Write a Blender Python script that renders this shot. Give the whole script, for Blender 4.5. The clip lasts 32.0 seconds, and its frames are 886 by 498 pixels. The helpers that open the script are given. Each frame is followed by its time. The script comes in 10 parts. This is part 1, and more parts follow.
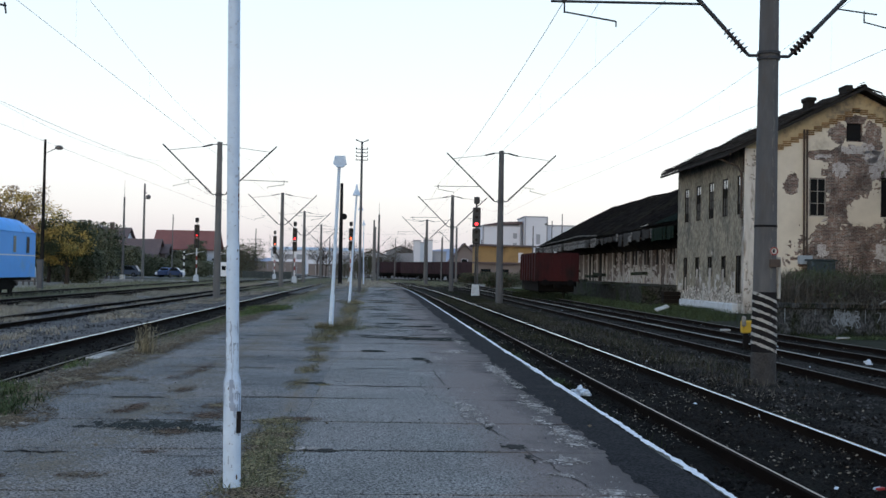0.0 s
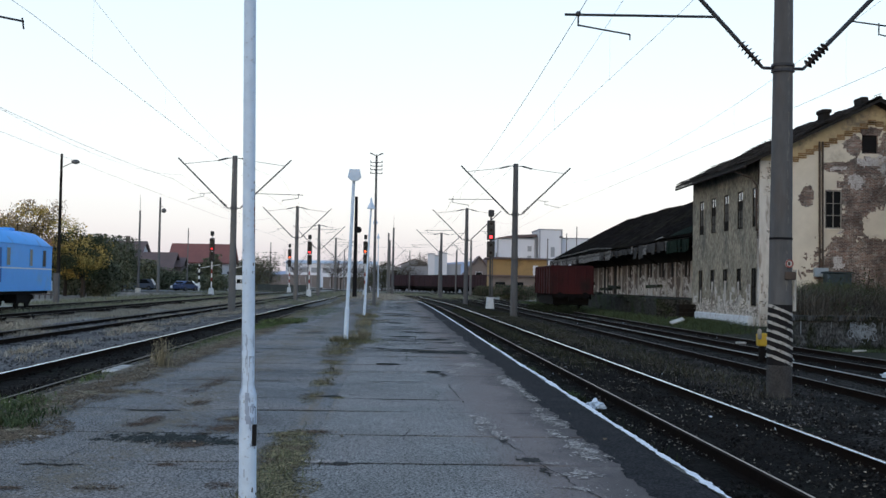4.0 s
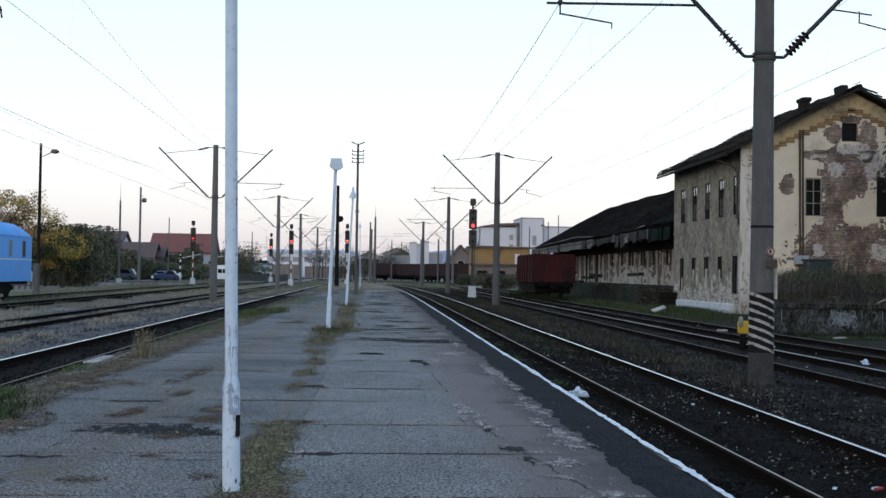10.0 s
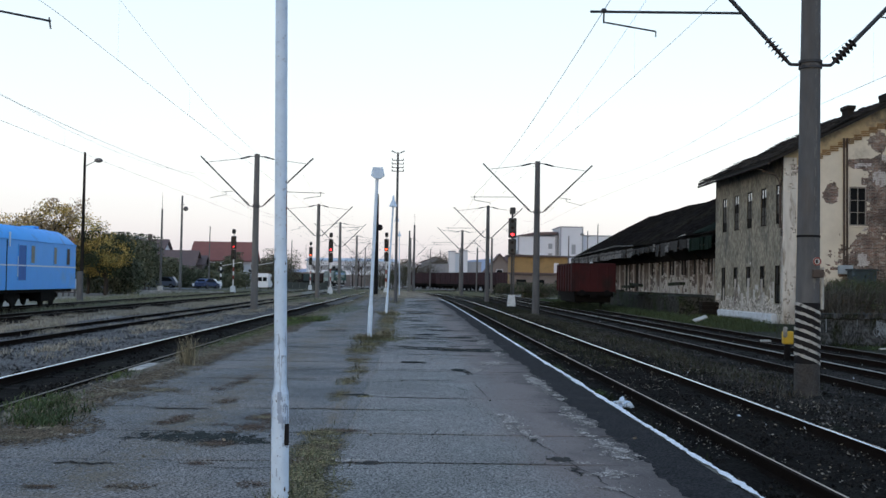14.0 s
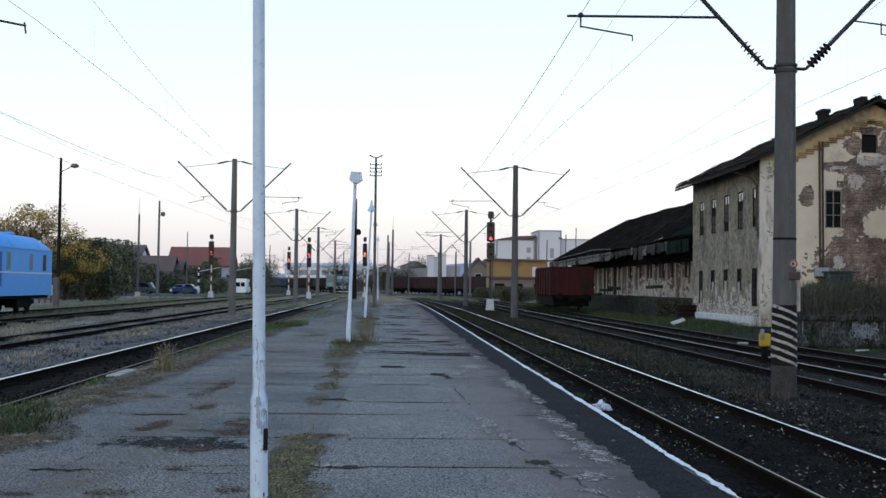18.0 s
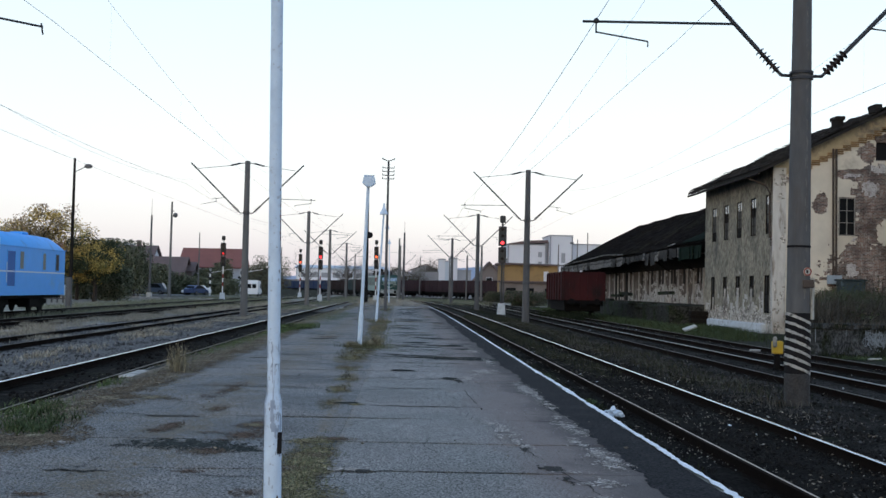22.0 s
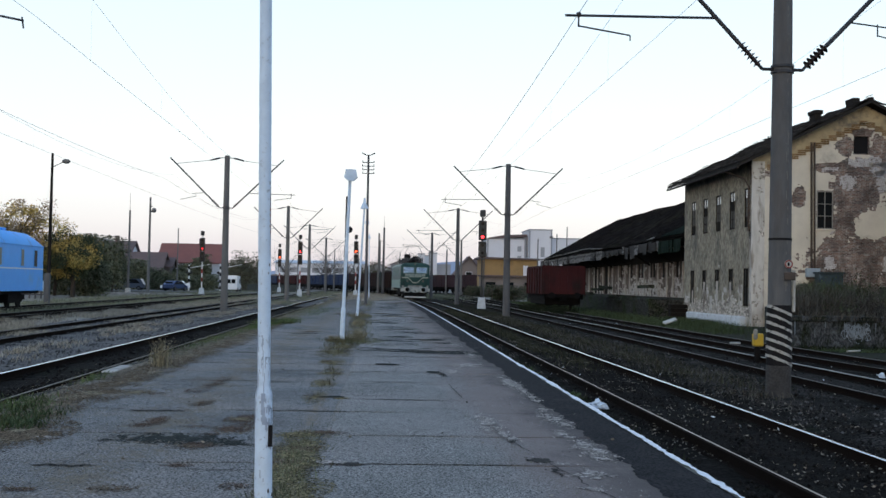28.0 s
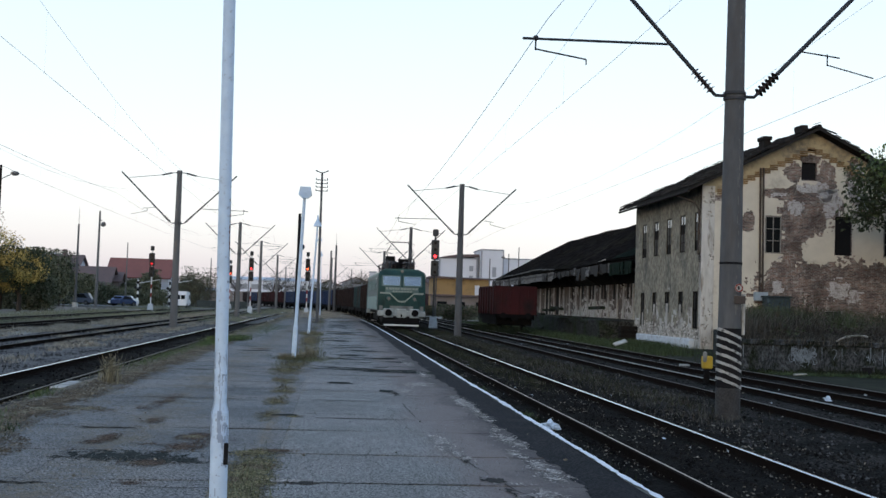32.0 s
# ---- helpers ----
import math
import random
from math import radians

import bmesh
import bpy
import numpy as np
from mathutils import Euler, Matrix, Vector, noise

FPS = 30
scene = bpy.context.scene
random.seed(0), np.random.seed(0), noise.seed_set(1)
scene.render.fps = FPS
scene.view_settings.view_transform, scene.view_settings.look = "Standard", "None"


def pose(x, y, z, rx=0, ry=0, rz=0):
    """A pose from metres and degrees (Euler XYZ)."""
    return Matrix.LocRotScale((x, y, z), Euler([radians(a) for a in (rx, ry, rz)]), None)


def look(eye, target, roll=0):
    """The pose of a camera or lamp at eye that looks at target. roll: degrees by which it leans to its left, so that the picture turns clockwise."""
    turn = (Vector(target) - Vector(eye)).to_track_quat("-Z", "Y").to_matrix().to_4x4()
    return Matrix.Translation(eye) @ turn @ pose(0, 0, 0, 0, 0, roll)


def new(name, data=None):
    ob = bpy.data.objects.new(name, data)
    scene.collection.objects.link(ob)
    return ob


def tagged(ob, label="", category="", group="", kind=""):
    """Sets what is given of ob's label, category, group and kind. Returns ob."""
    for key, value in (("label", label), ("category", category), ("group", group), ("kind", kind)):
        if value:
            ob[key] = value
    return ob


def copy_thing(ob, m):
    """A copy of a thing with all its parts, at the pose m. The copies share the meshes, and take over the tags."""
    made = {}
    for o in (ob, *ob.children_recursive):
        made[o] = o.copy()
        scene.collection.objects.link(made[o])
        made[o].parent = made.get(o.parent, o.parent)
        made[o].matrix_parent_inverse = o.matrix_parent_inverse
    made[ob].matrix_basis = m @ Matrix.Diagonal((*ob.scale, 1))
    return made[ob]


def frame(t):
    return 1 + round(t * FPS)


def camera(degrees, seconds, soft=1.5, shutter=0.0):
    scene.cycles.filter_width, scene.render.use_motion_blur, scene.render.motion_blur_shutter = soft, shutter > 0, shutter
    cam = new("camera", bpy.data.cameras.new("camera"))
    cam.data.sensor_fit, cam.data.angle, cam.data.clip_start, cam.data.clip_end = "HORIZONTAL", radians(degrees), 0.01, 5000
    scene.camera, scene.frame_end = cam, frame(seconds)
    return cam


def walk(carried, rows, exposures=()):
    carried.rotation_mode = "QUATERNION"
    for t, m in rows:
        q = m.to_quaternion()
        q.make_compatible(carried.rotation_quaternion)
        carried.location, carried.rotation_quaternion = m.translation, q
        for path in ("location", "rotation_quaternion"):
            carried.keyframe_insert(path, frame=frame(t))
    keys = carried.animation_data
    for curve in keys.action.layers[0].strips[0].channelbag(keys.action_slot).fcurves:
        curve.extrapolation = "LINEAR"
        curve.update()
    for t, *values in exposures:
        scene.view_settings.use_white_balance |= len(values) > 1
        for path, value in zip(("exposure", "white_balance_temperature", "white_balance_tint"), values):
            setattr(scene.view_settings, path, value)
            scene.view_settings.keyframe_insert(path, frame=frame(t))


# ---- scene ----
cam = camera(42.0, 32.0)

# seconds, place of the eye, yaw, pitch, roll: a person standing on the platform
PATH = [
    (0, 0.001, 0.002, 1.599, -3.10, 1.10, 1.09),
    (0.5, 0.003, -0.015, 1.596, -3.32, 1.50, 1.20),
    (1, 0.001, -0.018, 1.596, -3.27, 1.39, 1.35),
    (1.5, 0.001, 0.019, 1.602, -3.18, 1.23, 1.05),
    (2, 0.001, -0.001, 1.600, -2.84, 1.60, 1.02),
    (2.5, 0.004, 0.001, 1.599, -2.90, 1.52, 1.10),
    (3, -0.005, 0.006, 1.601, -2.85, 1.54, 1.21),
    (3.5, 0.004, -0.007, 1.601, -2.56, 1.53, 1.21),
    (5.5, -0.030, -0.053, 1.602, -2.34, 2.83, 0.44),
    (6, -0.029, 0.004, 1.604, -3.31, 2.13, 0.67),
    (6.5, -0.024, 0.024, 1.611, -3.40, 1.90, -0.20),
    (7, -0.026, -0.013, 1.608, -2.71, 2.01, 0.30),
    (7.5, -0.021, 0.020, 1.603, -2.83, 2.37, 0.64),
    (8, -0.028, -0.021, 1.594, -2.44, 2.47, 1.43),
    (8.5, -0.020, -0.035, 1.594, -2.23, 2.46, 1.09),
    (9, -0.015, -0.021, 1.599, -2.86, 1.95, 0.97),
    (9.5, -0.008, -0.034, 1.602, -3.09, 2.03, 0.83),
    (10, -0.013, -0.008, 1.606, -3.28, 1.19, 0.79),
    (10.5, -0.065, -0.104, 1.615, -3.32, 2.09, 0.38),
    (11, -0.074, -0.075, 1.622, -1.83, 2.46, 0.38),
    (11.5, -0.070, -0.050, 1.611, -2.28, 1.68, 0.76),
    (12, -0.075, -0.030, 1.622, -2.21, 0.78, 0.57),
    (12.5, -0.088, -0.026, 1.612, -2.22, 1.02, 0.98),
    (13, -0.098, -0.020, 1.614, -1.79, 1.03, 1.07),
    (13.5, -0.091, -0.006, 1.610, -1.35, 1.57, 0.95),
    (15.5, -0.085, 0.018, 1.618, -1.59, 1.62, 1.03),
    (16, -0.090, 0.020, 1.618, -1.93, 1.73, 0.92),
    (16.5, -0.075, 0.020, 1.603, -2.52, 1.73, 1.05),
    (17, -0.087, 0.010, 1.610, -3.26, 1.98, 0.86),
    (17.5, -0.092, 0.023, 1.614, -2.54, 1.54, 0.69),
    (18, -0.087, -0.004, 1.607, -2.43, 1.82, 0.67),
    (18.5, -0.090, 0.022, 1.609, -2.65, 2.05, 1.02),
    (19, -0.092, -0.008, 1.617, -2.45, 1.69, 1.01),
    (19.5, -0.099, 0.004, 1.612, -2.07, 1.55, 1.02),
    (20, -0.098, 0.008, 1.614, -1.66, 1.34, 1.25),
    (20.5, -0.109, 0.017, 1.620, -1.05, 1.63, 1.14),
    (21, -0.109, 0.032, 1.615, -1.43, 1.90, 1.28),
    (21.5, -0.117, 0.008, 1.623, -1.90, 2.17, 1.32),
    (22, -0.120, 0.002, 1.618, -1.87, 1.99, 1.26),
    (22.5, -0.120, 0.034, 1.616, -1.79, 2.15, 1.32),
    (23, -0.122, -0.003, 1.614, -2.38, 2.10, 1.20),
    (23.5, -0.144, -0.016, 1.618, -2.04, 1.85, 0.96),
    (24, -0.145, -0.004, 1.611, -2.29, 1.43, 1.07),
    (24.5, -0.146, 0.013, 1.616, -3.02, 1.17, 0.28),
    (26.5, -0.174, 0.000, 1.612, -2.61, 0.94, 0.70),
    (27, -0.181, -0.005, 1.605, -2.68, 1.04, 0.79),
    (27.5, -0.184, -0.009, 1.600, -2.73, 1.38, 0.80),
    (28, -0.199, -0.020, 1.603, -2.91, 1.74, 1.04),
    (28.5, -0.203, 0.002, 1.604, -2.90, 1.47, 1.33),
    (29, -0.194, -0.009, 1.602, -3.33, 1.71, 1.39),
    (29.5, -0.194, -0.029, 1.597, -3.96, 2.46, 1.39),
    (30, -0.196, 0.020, 1.600, -4.06, 2.06, 1.30),
    (30.5, -0.195, 0.001, 1.593, -4.44, 2.07, 1.03),
    (31, -0.203, -0.002, 1.594, -5.19, 1.30, 1.35),
    (31.5, -0.223, -0.055, 1.600, -4.92, 1.47, 1.18),
    (32, -0.257, -0.063, 1.607, -5.28, 2.74, 1.80),
]


def eye_pose(x, y, z, yaw, pitch, roll):
    return pose(x, y, z, 90 + pitch, 0, yaw) @ pose(0, 0, 0, 0, 0, roll)


walk(cam, [(r[0], eye_pose(*r[1:])) for r in PATH], exposures=[(0.0, 0.0, 6180, 9.0), (32.0, 0.0, 6180, 9.0)])

# ---------------------------------------------------------------- light
world = bpy.data.worlds.new("dusk_sky")
scene.world = world
world.use_nodes = True
wn, wl = world.node_tree.nodes, world.node_tree.links
wn.clear()
SUN_ELEVATION, SUN_AZIMUTH = 9.0, 205.0   # low behind the camera, clockwise from +y
sky = wn.new("ShaderNodeTexSky")
sky.sky_type = "NISHITA"
sky.sun_disc = False
sky.sun_elevation = radians(SUN_ELEVATION)
sky.sun_rotation = radians(SUN_AZIMUTH)
sky.dust_density = 2.0
coord = wn.new("ShaderNodeTexCoord")
sep = wn.new("ShaderNodeSeparateXYZ")
wl.new(coord.outputs["Generated"], sep.inputs[0])
ramp = wn.new("ShaderNodeValToRGB")
wl.new(sep.outputs["Z"], ramp.inputs[0])
els = ramp.color_ramp.elements
els[0].position, els[0].color = 0.0, (0.76, 0.66, 0.70, 1)
els[1].position, els[1].color = 1.0, (0.36, 0.54, 0.82, 1)
for at, col in ((0.022, (0.82, 0.74, 0.77, 1)), (0.05, (0.93, 0.87, 0.87, 1)), (0.085, (0.99, 0.955, 0.94, 1)), (0.14, (0.965, 1.0, 1.0, 1)), (0.22, (0.885, 0.985, 1.03, 1)), (0.45, (0.58, 0.74, 0.96, 1))):
    e = els.new(at)
    e.color = col
bg1 = wn.new("ShaderNodeBackground")
bg1.inputs["Strength"].default_value = 0.05
wl.new(sky.outputs[0], bg1.inputs["Color"])
bg2 = wn.new("ShaderNodeBackground")
bg2.inputs["Strength"].default_value = 0.92
wl.new(ramp.outputs[0], bg2.inputs["Color"])
add = wn.new("ShaderNodeAddShader")
wl.new(bg1.outputs[0], add.inputs[0])
wl.new(bg2.outputs[0], add.inputs[1])
out = wn.new("ShaderNodeOutputWorld")
wl.new(add.outputs[0], out.inputs["Surface"])

sun = new("sun", bpy.data.lights.new("sun", "SUN"))
sun.data.energy = 0.28
sun.data.angle = radians(25)
sun.data.color = (1.0, 0.90, 0.78)
az = radians(SUN_AZIMUTH)
sun.matrix_world = look((math.sin(az) * 60, math.cos(az) * 60, 60 * math.tan(radians(SUN_ELEVATION))), (0, 0, 0))

# ---------------------------------------------------------------- materials


def mat(name, c1, c2=None, scale=2.0, rough=0.8, metal=0.0, c3=None, scale3=0.4, amount3=0.5, bump=0.15, bump_scale=30.0,
        stretch=(1, 1, 1), rnd=0.0, emit=None, emit_strength=0.0, width=0.5, spec=0.3, speckle=0.0, speckle_scale=70.0, speckle_detail=2):
    """A surface of two mixed tones (c1, c2) with larger stains of c3, fine grain in relief, and a tone that varies from piece to piece."""
    m = bpy.data.materials.new(name)
    m.use_nodes = True
    n, l = m.node_tree.nodes, m.node_tree.links
    b = n["Principled BSDF"]
    b.inputs["Roughness"].default_value = rough
    b.inputs["Metallic"].default_value = metal
    b.inputs["Specular IOR Level"].default_value = spec
    tc = n.new("ShaderNodeTexCoord")
    mp = n.new("ShaderNodeMapping")
    mp.inputs["Scale"].default_value = stretch
    tilt = n.new("ShaderNodeMapping")
    tilt.inputs["Location"].default_value = (0.37, 0.21, 0.43)
    tilt.inputs["Rotation"].default_value = (0.62, 0.41, 0.77)
    l.new(tc.outputs["Object"], mp.inputs[0])
    l.new(mp.outputs[0], tilt.inputs[0])
    c2 = c2 or tuple(v * 0.8 for v in c1)

    def noisy(sc, det):
        t = n.new("ShaderNodeTexNoise")
        t.inputs["Scale"].default_value = sc
        t.inputs["Detail"].default_value = det
        t.inputs["Roughness"].default_value = 0.65
        l.new(tilt.outputs[0], t.inputs["Vector"])
        return t.outputs["Fac"]

    def narrowed(src, mid, wid):
        r = n.new("ShaderNodeMapRange")
        r.inputs["From Min"].default_value = mid - wid / 2
        r.inputs["From Max"].default_value = mid + wid / 2
        l.new(src, r.inputs["Value"])
        return r.outputs[0]

    def mixed(fac, a, bb):
        x = n.new("ShaderNodeMix")
        x.data_type = "RGBA"
        l.new(fac, x.inputs["Factor"])
        for sock, v in ((x.inputs["A"], a), (x.inputs["B"], bb)):
            if isinstance(v, tuple):
                sock.default_value = (*v, 1)
            else:
                l.new(v, sock)
        return x.outputs["Result"]

    col = mixed(narrowed(noisy(scale, 6), 0.5, width), c1, c2)
    if c3:
        col = mixed(narrowed(noisy(scale3, 5), 1 - amount3, 0.16), col, c3)
    fine = noisy(bump_scale, 3)
    if speckle:
        sp = n.new("ShaderNodeMapRange")
        sp.inputs["From Min"].default_value, sp.inputs["From Max"].default_value = 0.41, 0.59
        sp.inputs["To Min"].default_value, sp.inputs["To Max"].default_value = 1 - speckle, 1 + speckle
        l.new(noisy(speckle_scale, speckle_detail), sp.inputs["Value"])
        hv = n.new("ShaderNodeHueSaturation")
        l.new(sp.outputs[0], hv.inputs["Value"])
        l.new(col, hv.inputs["Color"])
        col = hv.outputs[0]
    if rnd:
        oi = n.new("ShaderNodeObjectInfo")
        hs = n.new("ShaderNodeHueSaturation")
        r = n.new("ShaderNodeMapRange")
        r.inputs["To Min"].default_value, r.inputs["To Max"].default_value = 1 - rnd, 1 + rnd
        l.new(oi.outputs["Random"], r.inputs["Value"])
        l.new(r.outputs[0], hs.inputs["Value"])
        l.new(col, hs.inputs["Color"])
        col = hs.outputs[0]
    l.new(col, b.inputs["Base Color"])
    if bump:
        bp = n.new("ShaderNodeBump")
        bp.inputs["Strength"].default_value = bump
        bp.inputs["Distance"].default_value = 0.02
        l.new(fine, bp.inputs["Height"])
        l.new(bp.outputs[0], b.inputs["Normal"])
    if emit:
        b.inputs["Emission Color"].default_value = (*emit, 1)
        b.inputs["Emission Strength"].default_value = emit_strength
    return m


def island(m, low=0.6, high=1.4):
    """Vary a joined mesh piece by piece."""
    n, l = m.node_tree.nodes, m.node_tree.links
    b = n["Principled BSDF"]
    src = b.inputs["Base Color"].links[0].from_socket
    g = n.new("ShaderNodeNewGeometry")
    hs = n.new("ShaderNodeHueSaturation")
    r = n.new("ShaderNodeMapRange")
    r.inputs["To Min"].default_value, r.inputs["To Max"].default_value = low, high
    l.new(g.outputs["Random Per Island"], r.inputs["Value"])
    l.new(r.outputs[0], hs.inputs["Value"])
    l.new(src, hs.inputs["Color"])
    l.new(hs.outputs[0], b.inputs["Base Color"])
    return m


def brick_mat():
    m = bpy.data.materials.new("old_brick")
    m.use_nodes = True
    n, l = m.node_tree.nodes, m.node_tree.links
    b = n["Principled BSDF"]
    b.inputs["Roughness"].default_value = 0.95
    tc = n.new("ShaderNodeTexCoord")
    mp = n.new("ShaderNodeMapping")
    mp.inputs["Rotation"].default_value = (radians(90), 0, 0)
    l.new(tc.outputs["Object"], mp.inputs[0])
    bk = n.new("ShaderNodeTexBrick")
    for key, v in (("Color1", (0.150, 0.088, 0.069, 1)), ("Color2", (0.046, 0.036, 0.034, 1)), ("Mortar", (0.30, 0.28, 0.255, 1))):
        bk.inputs[key].default_value = v
    for key, v in (("Scale", 1.0), ("Mortar Size", 0.010), ("Brick Width", 0.24), ("Row Height", 0.074), ("Mortar Smooth", 0.4), ("Bias", -0.1)):
        bk.inputs[key].default_value = v
    warp = n.new("ShaderNodeTexNoise")
    warp.inputs["Scale"].default_value = 3.0
    warp.inputs["Detail"].default_value = 5
    l.new(mp.outputs[0], warp.inputs["Vector"])
    shift = n.new("ShaderNodeVectorMath")
    shift.operation = "MULTIPLY_ADD"
    l.new(warp.outputs["Color"], shift.inputs[0])
    shift.inputs[1].default_value = (0.11, 0.075, 0.0)
    l.new(mp.outputs[0], shift.inputs[2])
    l.new(shift.outputs[0], bk.inputs["Vector"])
    nz = n.new("ShaderNodeTexNoise")
    nz.inputs["Scale"].default_value = 5.0
    nz.inputs["Detail"].default_value = 6
    l.new(tc.outputs["Object"], nz.inputs["Vector"])
    rr = n.new("ShaderNodeMapRange")
    rr.inputs["From Min"].default_value, rr.inputs["From Max"].default_value = 0.52, 0.76
    l.new(nz.outputs["Fac"], rr.inputs["Value"])
    x = n.new("ShaderNodeMix")
    x.data_type = "RGBA"
    l.new(rr.outputs[0], x.inputs["Factor"])
    l.new(bk.outputs["Color"], x.inputs["A"])
    x.inputs["B"].default_value = (0.33, 0.32, 0.30, 1)
    soot = n.new("ShaderNodeTexNoise")
    soot.inputs["Scale"].default_value = 1.3
    soot.inputs["Detail"].default_value = 7
    l.new(tc.outputs["Object"], soot.inputs["Vector"])
    tone = n.new("ShaderNodeMapRange")
    tone.inputs["From Min"].default_value, tone.inputs["From Max"].default_value = 0.35, 0.65
    tone.inputs["To Min"].default_value, tone.inputs["To Max"].default_value = 0.55, 1.35
    l.new(soot.outputs["Fac"], tone.inputs["Value"])
    hv = n.new("ShaderNodeHueSaturation")
    l.new(tone.outputs[0], hv.inputs["Value"])
    l.new(x.outputs["Result"], hv.inputs["Color"])
    l.new(hv.outputs[0], b.inputs["Base Color"])
    bp = n.new("ShaderNodeBump")
    bp.inputs["Strength"].default_value = 0.6
    bp.inputs["Distance"].default_value = 0.03
    l.new(bk.outputs["Fac"], bp.inputs["Height"])
    bp.invert = True
    l.new(bp.outputs[0], b.inputs["Normal"])
    return m


def worn_edge(m):
    """Towards the platform edge the asphalt turns brown and dark."""
    n, l = m.node_tree.nodes, m.node_tree.links
    b = n["Principled BSDF"]
    src = b.inputs["Base Color"].links[0].from_socket
    tc = n.new("ShaderNodeTexCoord")
    xyz = n.new("ShaderNodeSeparateXYZ")
    l.new(tc.outputs["Object"], xyz.inputs[0])

    def grain(scale, detail, squeeze=0.45):
        mp = n.new("ShaderNodeMapping")
        mp.inputs["Scale"].default_value = (1.0, squeeze, 1.0)
        mp.inputs["Rotation"].default_value = (0.5, 0.35, 0.0)
        l.new(tc.outputs["Object"], mp.inputs[0])
        t = n.new("ShaderNodeTexNoise")
        t.inputs["Scale"].default_value, t.inputs["Detail"].default_value, t.inputs["Roughness"].default_value = scale, detail, 0.72
        l.new(mp.outputs[0], t.inputs["Vector"])
        return t.outputs["Fac"]

    def calc(op, a, bb):
        x = n.new("ShaderNodeMath")
        x.operation = op
        for sock, v in ((x.inputs[0], a), (x.inputs[1], bb)):
            if isinstance(v, float):
                sock.default_value = v
            else:
                l.new(v, sock)
        return x.outputs[0]

    def span(v, lo, hi, top=1.0):
        r = n.new("ShaderNodeMapRange")
        r.interpolation_type = "SMOOTHSTEP"
        r.inputs["From Min"].default_value, r.inputs["From Max"].default_value, r.inputs["To Max"].default_value = lo, hi, top
        l.new(v, r.inputs["Value"])
        return r.outputs[0]

    def blend(fac, a, colour):
        x = n.new("ShaderNodeMix")
        x.data_type = "RGBA"
        l.new(fac, x.inputs["Factor"])
        l.new(a, x.inputs["A"])
        x.inputs["B"].default_value = (*colour, 1)
        return x.outputs["Result"]

    wander = calc("ADD", xyz.outputs["X"], calc("MULTIPLY", calc("SUBTRACT", grain(1.6, 9.0), 0.5), 1.5))
    col = blend(span(wander, 0.55, 1.40, 0.80), src, (0.136, 0.107, 0.102))
    col = blend(span(wander, 1.40, 2.00, 0.85), col, (0.042, 0.035, 0.036))
    l.new(col, b.inputs["Base Color"])
    return m


